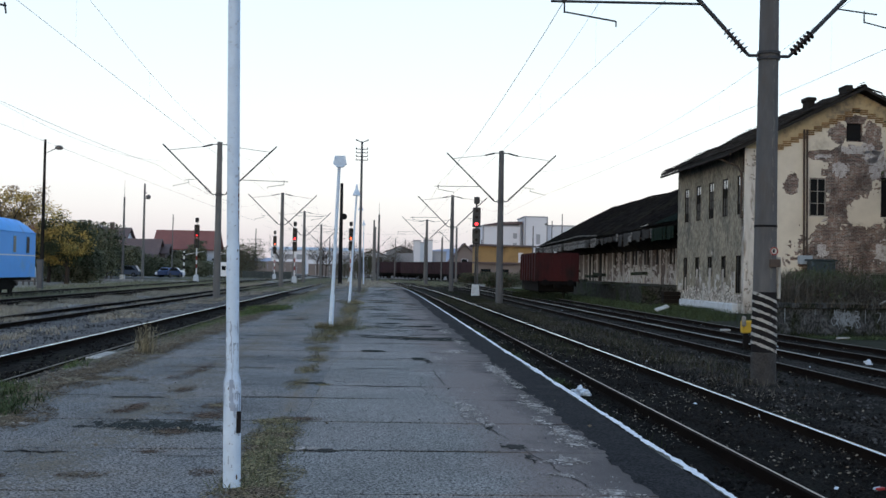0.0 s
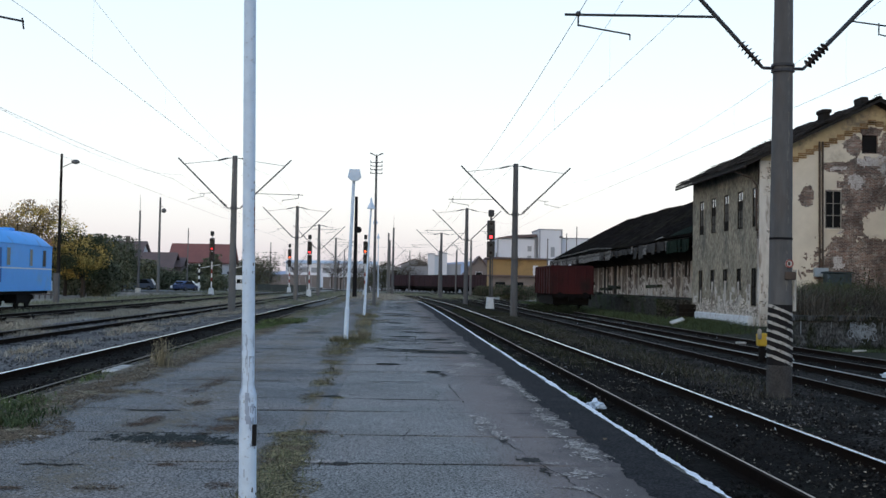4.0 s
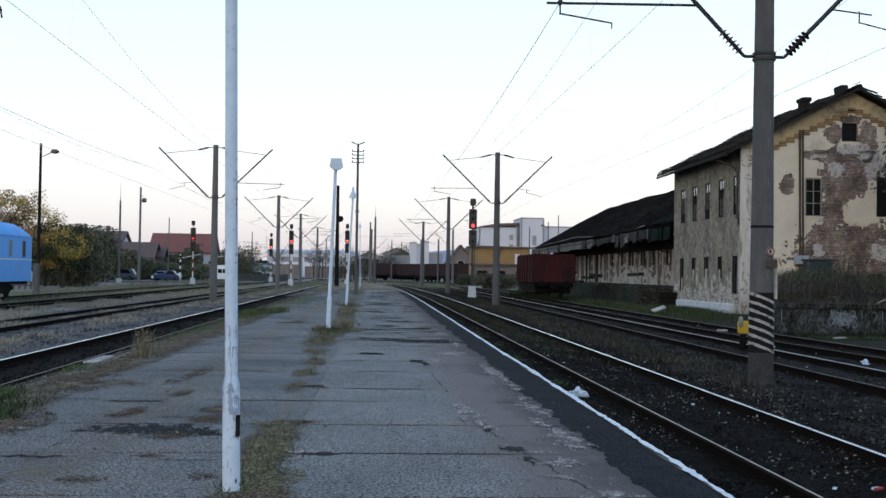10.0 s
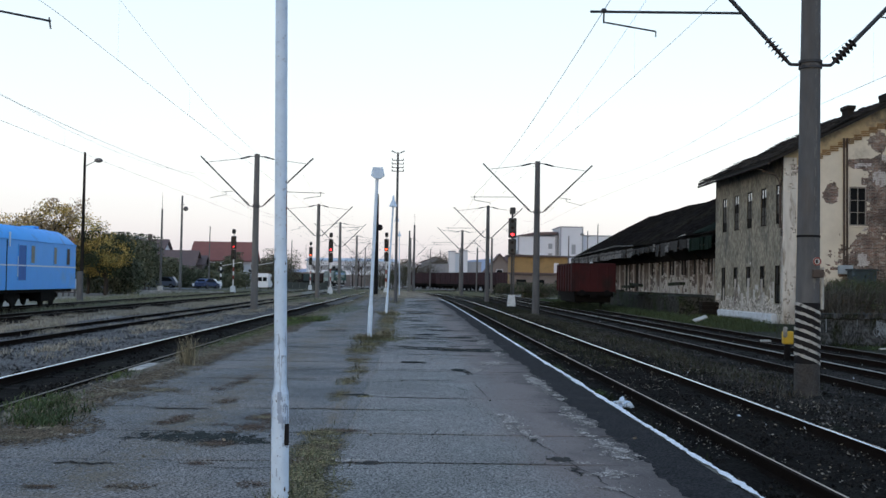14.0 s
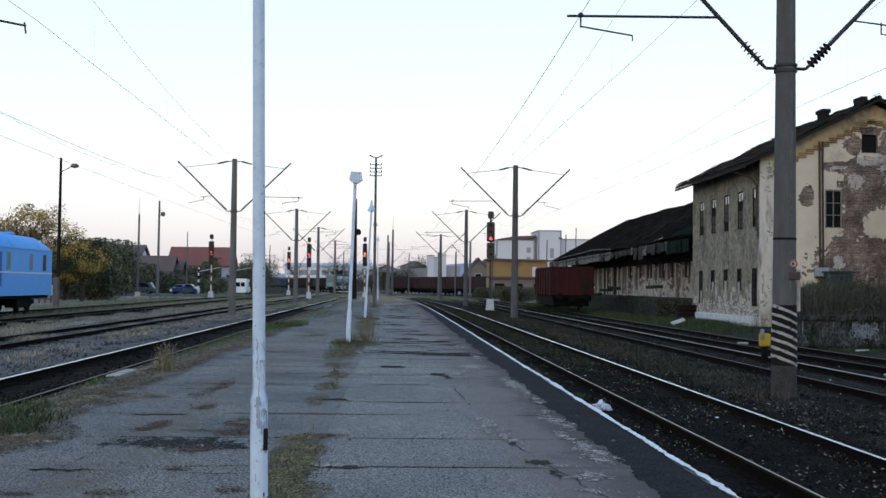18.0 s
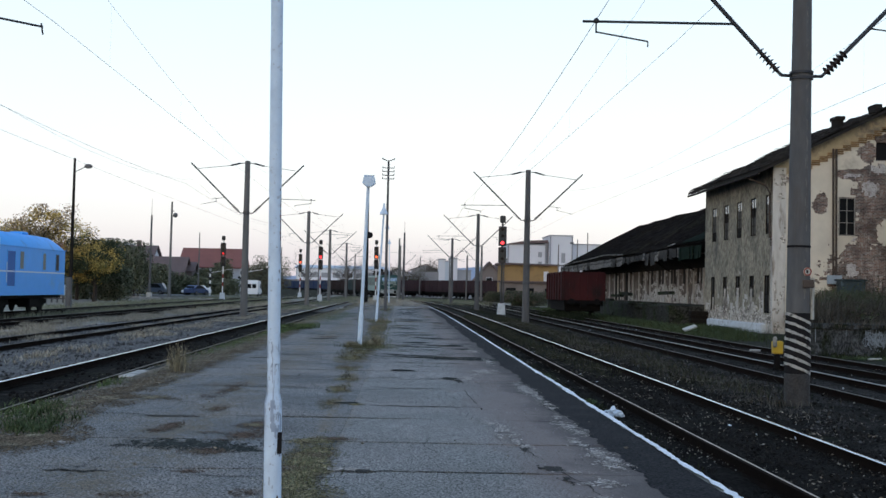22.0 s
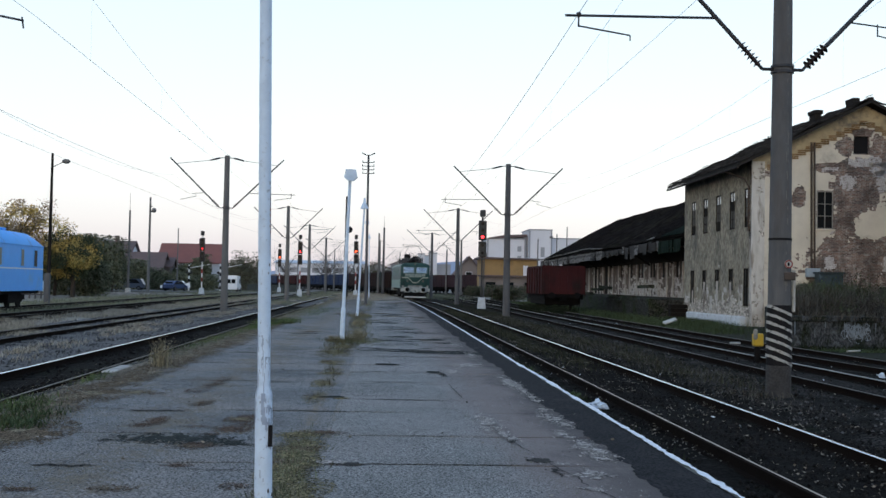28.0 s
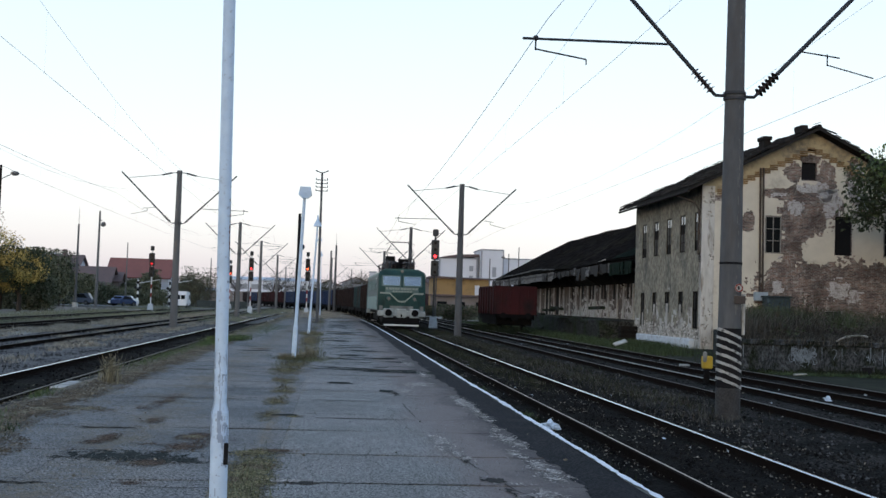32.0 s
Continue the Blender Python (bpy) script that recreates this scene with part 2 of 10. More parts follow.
def mossy(m, middle, half, colour=(0.125, 0.098, 0.068), low=0.56, coarse=1.3):
    """A thin film of dirt and dry moss on the asphalt along one line, in ragged patches."""
    n, l = m.node_tree.nodes, m.node_tree.links
    b = n["Principled BSDF"]
    src = b.inputs["Base Color"].links[0].from_socket
    tc = n.new("ShaderNodeTexCoord")
    xyz = n.new("ShaderNodeSeparateXYZ")
    l.new(tc.outputs["Object"], xyz.inputs[0])
    off = n.new("ShaderNodeMath")
    off.operation = "SUBTRACT"
    l.new(xyz.outputs["X"], off.inputs[0])
    off.inputs[1].default_value = middle
    dist = n.new("ShaderNodeMath")
    dist.operation = "ABSOLUTE"
    l.new(off.outputs[0], dist.inputs[0])
    near = n.new("ShaderNodeMapRange")
    near.inputs["From Min"].default_value, near.inputs["From Max"].default_value = 0.0, half
    near.inputs["To Min"].default_value, near.inputs["To Max"].default_value = 0.26, -0.26
    l.new(dist.outputs[0], near.inputs["Value"])
    mp = n.new("ShaderNodeMapping")
    mp.inputs["Scale"].default_value = (1.0, 0.6, 1.0)
    mp.inputs["Rotation"].default_value = (0.5, 0.35, 0.0)
    mp.inputs["Location"].default_value = (0.2, 0.3, 0.4)
    l.new(tc.outputs["Object"], mp.inputs[0])
    total = near.outputs[0]
    for scale, detail, share in ((coarse, 6.0, 0.9), (17.0, 6.0, 1.0)):
        t = n.new("ShaderNodeTexNoise")
        t.inputs["Scale"].default_value, t.inputs["Detail"].default_value, t.inputs["Roughness"].default_value = scale, detail, 0.7
        l.new(mp.outputs[0], t.inputs["Vector"])
        x = n.new("ShaderNodeMath")
        x.operation = "MULTIPLY_ADD"
        l.new(t.outputs["Fac"], x.inputs[0])
        x.inputs[1].default_value = share
        l.new(total, x.inputs[2])
        total = x.outputs[0]
    mask = n.new("ShaderNodeMapRange")
    mask.inputs["From Min"].default_value, mask.inputs["From Max"].default_value = low + 0.46, low + 0.70
    mask.inputs["To Max"].default_value = 0.85
    l.new(total, mask.inputs["Value"])
    mx = n.new("ShaderNodeMix")
    mx.data_type = "RGBA"
    l.new(mask.outputs[0], mx.inputs["Factor"])
    l.new(src, mx.inputs["A"])
    fine = n.new("ShaderNodeTexNoise")
    fine.inputs["Scale"].default_value, fine.inputs["Detail"].default_value = 55.0, 4.0
    l.new(mp.outputs[0], fine.inputs["Vector"])
    tone = n.new("ShaderNodeMapRange")
    tone.inputs["From Min"].default_value, tone.inputs["From Max"].default_value = 0.36, 0.64
    l.new(fine.outputs["Fac"], tone.inputs["Value"])
    two = n.new("ShaderNodeMix")
    two.data_type = "RGBA"
    l.new(tone.outputs[0], two.inputs["Factor"])
    two.inputs["A"].default_value = (*[v * 0.42 for v in colour], 1)
    two.inputs["B"].default_value = (*[v * 1.75 for v in colour], 1)
    l.new(two.outputs["Result"], mx.inputs["B"])
    l.new(mx.outputs["Result"], b.inputs["Base Color"])
    return m


def glass_mat(name, tint=(0.007, 0.008, 0.009)):
    return mat(name, tint, tuple(v * 1.6 for v in tint), scale=6.0, rough=0.3, bump=0.0, spec=0.05)


M = {
    "ground": mat("track_earth", (0.30, 0.285, 0.265), (0.19, 0.18, 0.168), 1.2, 0.95, c3=(0.20, 0.205, 0.155), scale3=0.10, amount3=0.40, bump=0.5, bump_scale=9, spec=0.05),
    "earth_dark": mat("dark_verge_earth", (0.040, 0.042, 0.030), (0.018, 0.019, 0.014), 2.0, 0.95, c3=(0.055, 0.050, 0.040), scale3=0.4, amount3=0.36, bump=0.7, bump_scale=12, spec=0.04),
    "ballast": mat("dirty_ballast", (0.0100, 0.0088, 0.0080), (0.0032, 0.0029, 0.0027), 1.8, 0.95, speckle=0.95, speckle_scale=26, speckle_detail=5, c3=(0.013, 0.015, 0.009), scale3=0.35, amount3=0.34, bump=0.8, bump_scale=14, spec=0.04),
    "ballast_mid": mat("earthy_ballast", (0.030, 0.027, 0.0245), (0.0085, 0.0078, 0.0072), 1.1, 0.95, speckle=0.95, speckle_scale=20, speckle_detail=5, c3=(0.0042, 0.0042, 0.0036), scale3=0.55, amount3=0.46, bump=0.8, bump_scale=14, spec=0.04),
    "ballast_grey": mat("grey_ballast", (0.150, 0.145, 0.143), (0.072, 0.070, 0.070), 3.5, 0.95, speckle=0.5, speckle_scale=22, c3=(0.050, 0.048, 0.040), scale3=0.35, amount3=0.34, bump=0.8, bump_scale=14, spec=0.04),
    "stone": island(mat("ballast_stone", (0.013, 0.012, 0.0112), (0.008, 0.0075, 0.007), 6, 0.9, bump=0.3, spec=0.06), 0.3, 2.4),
    "stone_grey": island(mat("grey_ballast_stone", (0.062, 0.062, 0.064), (0.034, 0.034, 0.035), 6, 0.9, bump=0.3, spec=0.1), 0.4, 2.0),
    "asphalt": mossy(worn_edge(mat("worn_asphalt", (0.204, 0.202, 0.197), (0.104, 0.104, 0.102), 0.9, 0.80, c3=(0.176, 0.168, 0.164), scale3=0.35, amount3=0.46, bump=0.35, bump_scale=80, rnd=0.05, stretch=(0.8, 0.9, 1), spec=0.30, speckle=0.95, speckle_scale=62, speckle_detail=5)), -0.80, 0.30, low=0.66),
    "asphalt_old": mossy(mossy(mossy(mat("older_dirty_asphalt", (0.150, 0.155, 0.162), (0.062, 0.065, 0.069), 0.9, 0.80, c3=(0.146, 0.137, 0.132), scale3=0.4, amount3=0.46, bump=0.35, bump_scale=80, rnd=0.05, stretch=(0.8, 0.9, 1), spec=0.30, speckle=1.0, speckle_scale=58, speckle_detail=5), -1.02, 0.36, low=0.62), -4.9, 2.1, (0.118, 0.094, 0.066), 0.47), -2.6, 1.8, (0.100, 0.080, 0.056), 0.60, 1.9),
    "dark_asphalt": mat("new_dark_asphalt", (0.026, 0.026, 0.029), (0.015, 0.0155, 0.018), 2.0, 0.95, speckle=0.6, speckle_scale=40, c3=(0.040, 0.038, 0.041), scale3=0.9, amount3=0.35, bump=0.2, bump_scale=60, spec=0.05),
    "patch": mat("repair_asphalt", (0.020, 0.024, 0.023), (0.038, 0.042, 0.040), 6.0, 0.95, speckle=0.7, speckle_scale=40, speckle_detail=5, bump=0.2, bump_scale=60, spec=0.03),
    "worn_dark": mat("worn_dark_asphalt", (0.098, 0.101, 0.103), (0.056, 0.058, 0.060), 2.0, 0.95, speckle=0.6, speckle_scale=50, speckle_detail=4, bump=0.2, bump_scale=60, spec=0.04),
    "bare": mat("spalled_concrete", (0.42, 0.385, 0.36), (0.14, 0.125, 0.115), 11.0, 0.95, bump=0.3, bump_scale=40, spec=0.05, speckle=0.5, speckle_scale=30, speckle_detail=5, width=0.3),
    "soil": mat("joint_soil", (0.019, 0.0185, 0.018), (0.010, 0.010, 0.010), 4.0, 1.0, bump=0.6),
    "white_line": mat("worn_white_line", (0.84, 0.86, 0.90), (0.56, 0.58, 0.62), 9.0, 0.7, c3=(0.20, 0.20, 0.21), scale3=7.0, amount3=0.30, bump=0.3),
    "edge": mat("edge_concrete", (0.38, 0.37, 0.355), (0.19, 0.185, 0.17), 1.5, 0.9, c3=(0.09, 0.09, 0.07), scale3=1.1, amount3=0.45, bump=0.5, bump_scale=25),
    "kerb": mat("pale_kerb_concrete", (0.50, 0.49, 0.475), (0.30, 0.29, 0.275), 1.5, 0.9, c3=(0.13, 0.12, 0.10), scale3=0.8, amount3=0.40, bump=0.4, bump_scale=25, spec=0.1),
    "rail": mat("rusty_rail_web", (0.013, 0.0095, 0.008), (0.008, 0.0065, 0.006), 3.0, 0.95, bump=0.3, spec=0.02),
    "rail_head": mat("worn_rail_head", (0.93, 0.95, 0.99), (0.80, 0.81, 0.83), 0.8, 0.22, 1.0, bump=0.05, stretch=(1, 0.1, 1)),
    "rail_half": mat("half_worn_rail_head", (0.50, 0.44, 0.40), (0.30, 0.26, 0.235), 0.8, 0.4, 0.8, bump=0.08, stretch=(1, 0.1, 1)),
    "rail_siding": mat("lightly_polished_rail_head", (0.44, 0.43, 0.43), (0.26, 0.245, 0.235), 0.8, 0.34, 0.9, bump=0.06, stretch=(1, 0.1, 1)),
    "rail_dull": mat("dull_rail_head", (0.12, 0.106, 0.097), (0.060, 0.052, 0.047), 0.6, 0.55, 0.6, bump=0.1, stretch=(1, 0.1, 1)),
    "sleeper": mat("old_sleeper", (0.022, 0.019, 0.017), (0.013, 0.012, 0.011), 4.0, 0.95, bump=0.6, bump_scale=20, rnd=0.2, spec=0.05),
    "white_paint": mat("weathered_white_paint", (0.59, 0.71, 0.86), (0.45, 0.55, 0.68), 6.0, 0.6, c3=(0.24, 0.27, 0.33), scale3=26.0, amount3=0.33, bump=0.2, bump_scale=35),
    "black_paint": mat("black_paint", (0.010, 0.010, 0.012), (0.018, 0.017, 0.018), 5.0, 0.9, bump=0.2, spec=0.08),
    "mast": mat("mast_concrete", (0.112, 0.115, 0.121), (0.063, 0.065, 0.070), 2.6, 0.9, c3=(0.082, 0.078, 0.078), scale3=2.2, amount3=0.40, bump=0.4, bump_scale=40, stretch=(2.5, 2.5, 0.5)),
    "mast_far": mat("weathered_mast", (0.150, 0.147, 0.146), (0.105, 0.103, 0.102), 1.5, 0.9, bump=0.3, stretch=(2, 2, 0.5)),
    "wire": mat("overhead_wire", (0.14, 0.14, 0.15), (0.11, 0.11, 0.12), 3.0, 0.6, 0.2, bump=0.0),
    "steel": mat("painted_bracket_steel", (0.045, 0.05, 0.06), (0.03, 0.03, 0.035), 4.0, 0.6, 0.3, bump=0.1),
    "insulator": mat("insulator_porcelain", (0.04, 0.03, 0.03), (0.025, 0.02, 0.02), 3.0, 0.25, bump=0.0),
    "pale_plaster": mat("cream_plaster", (0.62, 0.58, 0.49), (0.50, 0.465, 0.395), 1.2, 0.95, c3=(0.30, 0.27, 0.225), scale3=0.55, amount3=0.34, bump=0.35, bump_scale=14),
    "grey_plaster": mat("soot_grey_plaster", (0.270, 0.246, 0.190), (0.165, 0.150, 0.118), 1.6, 0.95, c3=(0.120, 0.112, 0.094), scale3=0.8, amount3=0.42, bump=0.5, bump_scale=14, stretch=(1, 1, 0.55), speckle=0.3, speckle_scale=7),
    "lime": mat("peeling_limewash", (0.58, 0.56, 0.52), (0.27, 0.255, 0.23), 2.2, 0.95, c3=(0.12, 0.095, 0.08), scale3=1.5, amount3=0.42, bump=0.5, bump_scale=12, stretch=(1, 1, 0.5)),
    "thin_lime": mat("thin_bluish_limewash", (0.54, 0.53, 0.54), (0.36, 0.345, 0.34), 5.0, 0.95, c3=(0.17, 0.14, 0.125), scale3=4.0, amount3=0.40, bump=0.5, bump_scale=14),
    "shed_lime": mat("flaking_limewash", (0.62, 0.595, 0.56), (0.30, 0.27, 0.245), 2.0, 0.95, c3=(0.13, 0.10, 0.085), scale3=1.6, amount3=0.40, bump=0.5, bump_scale=12),
    "pilaster": mat("streaked_pale_pilaster", (0.60, 0.59, 0.56), (0.40, 0.39, 0.36), 2.2, 0.95, c3=(0.22, 0.19, 0.16), scale3=1.7, amount3=0.42, bump=0.5, bump_scale=14, stretch=(1.6, 1.6, 0.35)),
    "ochre_plaster": mat("stained_ochre_plaster", (0.48, 0.40, 0.255), (0.31, 0.26, 0.17), 1.6, 0.95, c3=(0.15, 0.135, 0.115), scale3=0.9, amount3=0.40, bump=0.4, bump_scale=14),
    "wash": mat("bluish_whitewash", (0.58, 0.63, 0.68), (0.40, 0.43, 0.46), 2.5, 0.9, c3=(0.22, 0.22, 0.20), scale3=1.6, amount3=0.36, bump=0.3),
    "rubble": island(mat("crumbling_rubble", (0.46, 0.44, 0.40), (0.22, 0.195, 0.17), 3.0, 0.95, c3=(0.15, 0.095, 0.075), scale3=1.6, amount3=0.34, bump=0.4, bump_scale=14), 0.35, 1.7),
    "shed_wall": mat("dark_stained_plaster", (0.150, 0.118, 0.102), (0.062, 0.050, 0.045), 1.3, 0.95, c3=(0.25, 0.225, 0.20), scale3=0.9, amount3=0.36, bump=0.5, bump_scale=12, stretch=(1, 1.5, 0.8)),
    "brick": brick_mat(),
    "ochre_brick": mat("ochre_corbel_brick", (0.27, 0.175, 0.085), (0.13, 0.090, 0.052), 6.0, 0.95, bump=0.4, rnd=0.2),
    "tile": island(mat("old_dark_roof_tile", (0.042, 0.039, 0.038), (0.017, 0.016, 0.016), 2.5, 1.0, spec=0.04, c3=(0.030, 0.030, 0.025), scale3=0.5, amount3=0.40, bump=0.5, bump_scale=12), 0.35, 1.9),
    "shed_tile": island(mat("sooty_shed_tile", (0.018, 0.016, 0.0155), (0.008, 0.0075, 0.0075), 2.5, 1.0, spec=0.0, c3=(0.020, 0.019, 0.015), scale3=0.25, amount3=0.42, bump=0.5, bump_scale=12), 0.5, 1.6),
    "tin": mat("rusty_sheet_edge", (0.034, 0.032, 0.031), (0.015, 0.014, 0.014), 1.6, 0.8, c3=(0.16, 0.155, 0.15), scale3=0.9, amount3=0.27, bump=0.3, spec=0.15),
    "old_fascia": mat("flaking_fascia_board", (0.21, 0.205, 0.20), (0.065, 0.062, 0.060), 3.0, 0.9, c3=(0.026, 0.024, 0.023), scale3=1.4, amount3=0.44, bump=0.3, spec=0.1, stretch=(1, 0.5, 3.0), width=0.3),
    "torn_sheet": mat("torn_flaking_sheet", (0.13, 0.128, 0.125), (0.030, 0.028, 0.027), 2.6, 0.9, c3=(0.020, 0.018, 0.018), scale3=1.8, amount3=0.50, bump=0.3, spec=0.1, width=0.2),
    "wood_dark": mat("tarred_timber", (0.026, 0.023, 0.021), (0.014, 0.013, 0.012), 2.5, 0.95, bump=0.5, stretch=(3, 3, 0.4), spec=0.06),
    "wood_green": mat("green_timber", (0.015, 0.028, 0.021), (0.008, 0.013, 0.011), 2.5, 0.95, bump=0.4, spec=0.03),
    "frame": mat("bare_window_wood", (0.30, 0.285, 0.26), (0.16, 0.15, 0.135), 4.0, 0.9, bump=0.3),
    # near-black that paints shade in rooms and openings; also the coach's panel seam
    "void": mat("shade_and_seam_black", (0.010, 0.010, 0.011), (0.006, 0.006, 0.007), 1.0, 1.0, bump=0.0),
    "glass": glass_mat("dusty_dark_glass"),
    "rust_pipe": mat("rusty_downpipe", (0.080, 0.060, 0.050), (0.05, 0.04, 0.035), 3.0, 0.8, bump=0.3),
    "box_blue": mat("pale_blue_box", (0.30, 0.36, 0.42), (0.24, 0.29, 0.34), 3.0, 0.6, bump=0.1),
    "stripe": mat("grimy_white_stripe", (0.44, 0.44, 0.43), (0.22, 0.215, 0.205), 7.0, 0.9, c3=(0.05, 0.05, 0.05), scale3=11.0, amount3=0.40, bump=0.3),
    "yellow": mat("yellow_paint", (0.46, 0.31, 0.025), (0.33, 0.22, 0.02), 4.0, 0.6, bump=0.2),
    "far_wagon": mat("dusty_oxide_wagon", (0.054, 0.030, 0.034), (0.030, 0.021, 0.026), 1.0, 0.9, c3=(0.030, 0.022, 0.024), scale3=0.7, amount3=0.42, bump=0.2, spec=0.1),
    "peel": mat("rust_under_peeled_paint", (0.19, 0.055, 0.04), (0.10, 0.045, 0.035), 18.0, 0.9, c3=(0.30, 0.28, 0.28), scale3=30.0, amount3=0.42, bump=0.3),
    "red_paint": mat("faded_red_paint", (0.28, 0.045, 0.035), (0.18, 0.035, 0.03), 4.0, 0.7, bump=0.2),
    "red_wagon": mat("oxide_red_wagon", (0.052, 0.013, 0.014), (0.030, 0.010, 0.011), 1.0, 0.85, spec=0.12, c3=(0.020, 0.012, 0.012), scale3=0.7, amount3=0.42, bump=0.25, stretch=(1, 1, 0.5)),
    "brown_wagon": mat("rust_brown_wagon", (0.038, 0.024, 0.022), (0.023, 0.017, 0.017), 1.0, 0.88, spec=0.12, c3=(0.017, 0.014, 0.015), scale3=0.6, amount3=0.42, bump=0.25, stretch=(1, 1, 0.5)),
    "teal_wagon": mat("teal_wagon", (0.026, 0.052, 0.056), (0.018, 0.034, 0.038), 1.0, 0.8, c3=(0.045, 0.030, 0.025), scale3=0.7, amount3=0.40, bump=0.2, stretch=(1, 1, 0.5)),
    "blue_wagon": mat("deep_blue_wagon", (0.016, 0.036, 0.098), (0.012, 0.025, 0.066), 1.0, 0.8, c3=(0.03, 0.026, 0.028), scale3=0.7, amount3=0.38, bump=0.2, stretch=(1, 1, 0.5)),
    "under": mat("grimy_running_gear", (0.009, 0.0085, 0.0085), (0.005, 0.005, 0.005), 3.0, 0.9, bump=0.3, spec=0.08),
    "load": mat("scrap_load", (0.05, 0.045, 0.04), (0.02, 0.018, 0.018), 1.5, 1.0, bump=0.8, bump_scale=4),
    "loco_side": mat("dusty_grey_green_side", (0.150, 0.185, 0.180), (0.090, 0.112, 0.110), 1.2, 0.6, c3=(0.075, 0.070, 0.066), scale3=0.9, amount3=0.40, bump=0.08, stretch=(1, 1, 0.6)),
    "loco_dark": mat("dark_green_loco_paint", (0.042, 0.112, 0.106), (0.028, 0.076, 0.073), 1.5, 0.45, c3=(0.018, 0.04, 0.034), scale3=0.8, amount3=0.36, bump=0.08),
    "loco_light": mat("pale_green_loco_paint", (0.22, 0.31, 0.288), (0.15, 0.225, 0.213), 1.5, 0.5, c3=(0.14, 0.22, 0.19), scale3=0.8, amount3=0.36, bump=0.08),
    "loco_cream": mat("cream_loco_trim", (0.50, 0.58, 0.52), (0.40, 0.46, 0.42), 2.0, 0.5, bump=0.05),
    "loco_grey": mat("grey_buffer_beam", (0.41, 0.44, 0.43), (0.24, 0.26, 0.255), 2.5, 0.7, c3=(0.10, 0.10, 0.095), scale3=1.6, amount3=0.38, bump=0.2),
    "cab_glass": mat("cab_window_glass", (0.46, 0.54, 0.62), (0.38, 0.46, 0.55), 0.8, 0.12, 0.75, bump=0.0, spec=0.8),
    # pale half-metallic copy of the glass: sky reflection set by colour
    "sky_pane": mat("pane_with_painted_sky_sheen", (0.34, 0.37, 0.39), (0.22, 0.24, 0.25), 3.0, 0.25, 0.6, bump=0.0, spec=0.5),
    "lamp_off": mat("headlight_glass", (0.24, 0.23, 0.20), (0.16, 0.15, 0.14), 3.0, 0.1, bump=0.0),
    "white_steel": mat("white_painted_steel", (0.70, 0.70, 0.68), (0.55, 0.55, 0.54), 3.0, 0.6, bump=0.1),
    "coach": mat("sky_blue_coach_paint", (0.075, 0.38, 0.90), (0.060, 0.32, 0.80), 0.8, 0.45, c3=(0.11, 0.33, 0.66), scale3=0.6, amount3=0.33, bump=0.08),
    # coach blue darkened to paint the shade of a door recess
    "coach_door": mat("coach_door_recess_shade", (0.025, 0.13, 0.42), (0.02, 0.10, 0.34), 1.0, 0.6, bump=0.08),
    "coach_roof": mat("sky_blue_coach_roof", (0.080, 0.38, 0.88), (0.065, 0.32, 0.78), 0.8, 0.55, c3=(0.08, 0.20, 0.42), scale3=0.8, amount3=0.35, bump=0.1),
    "coach_line": mat("pale_waist_line", (0.58, 0.68, 0.78), (0.50, 0.60, 0.70), 3.0, 0.6, bump=0.0),
    "tan": mat("tan_stripe", (0.24, 0.24, 0.20), (0.18, 0.19, 0.17), 3.0, 0.7, bump=0.05),
    "signal": mat("signal_black", (0.020, 0.020, 0.021), (0.030, 0.029, 0.028), 4.0, 0.7, bump=0.1),
    "signal_grey": mat("signal_sooty_grey", (0.055, 0.055, 0.055), (0.04, 0.04, 0.04), 4.0, 0.7, bump=0.1),
    "lens_off": mat("dark_signal_lens", (0.012, 0.012, 0.013), (0.02, 0.02, 0.02), 4.0, 0.15, bump=0.0),
    "lens_red": mat("lit_red_lens", (0.4, 0.01, 0.01), (0.4, 0.01, 0.01), 1, 0.3, bump=0, emit=(1.0, 0.03, 0.035), emit_strength=6.0),
    "lens_orange": mat("lit_amber_red_lens", (0.4, 0.08, 0.01), (0.4, 0.08, 0.01), 1, 0.3, bump=0, emit=(1.0, 0.085, 0.025), emit_strength=6.0),
    "block": mat("whitewashed_block", (0.48, 0.485, 0.47), (0.28, 0.28, 0.265), 3.0, 0.9, c3=(0.15, 0.14, 0.125), scale3=2.2, amount3=0.36, bump=0.3),
    "bark": mat("tree_bark", (0.045, 0.036, 0.030), (0.028, 0.023, 0.020), 3.0, 0.95, bump=0.6, bump_scale=10, stretch=(3, 3, 0.6)),
    "leaf_gold": island(mat("autumn_gold_leaf", (0.50, 0.345, 0.085), (0.33, 0.24, 0.075), 0.9, 0.8, c3=(0.21, 0.20, 0.07), scale3=0.3, amount3=0.42, bump=0), 0.5, 1.6),
    "leaf_brown": island(mat("autumn_brown_leaf", (0.31, 0.225, 0.13), (0.20, 0.155, 0.095), 0.9, 0.8, bump=0), 0.5, 1.7),
    "leaf_green": island(mat("dark_green_leaf", (0.046, 0.058, 0.028), (0.028, 0.036, 0.018), 0.9, 0.8, bump=0), 0.5, 1.7),
    # leaf green lightened and greyed: distance haze put into the colour
    "leaf_hedge": island(mat("haze_lightened_hedge_leaf", (0.150, 0.160, 0.112), (0.118, 0.126, 0.090), 0.9, 0.9, bump=0, spec=0.05), 0.75, 1.3),
    "leaf_olive": island(mat("olive_brown_leaf", (0.110, 0.098, 0.074), (0.066, 0.061, 0.047), 0.9, 0.9, bump=0, spec=0.1), 0.5, 1.6),
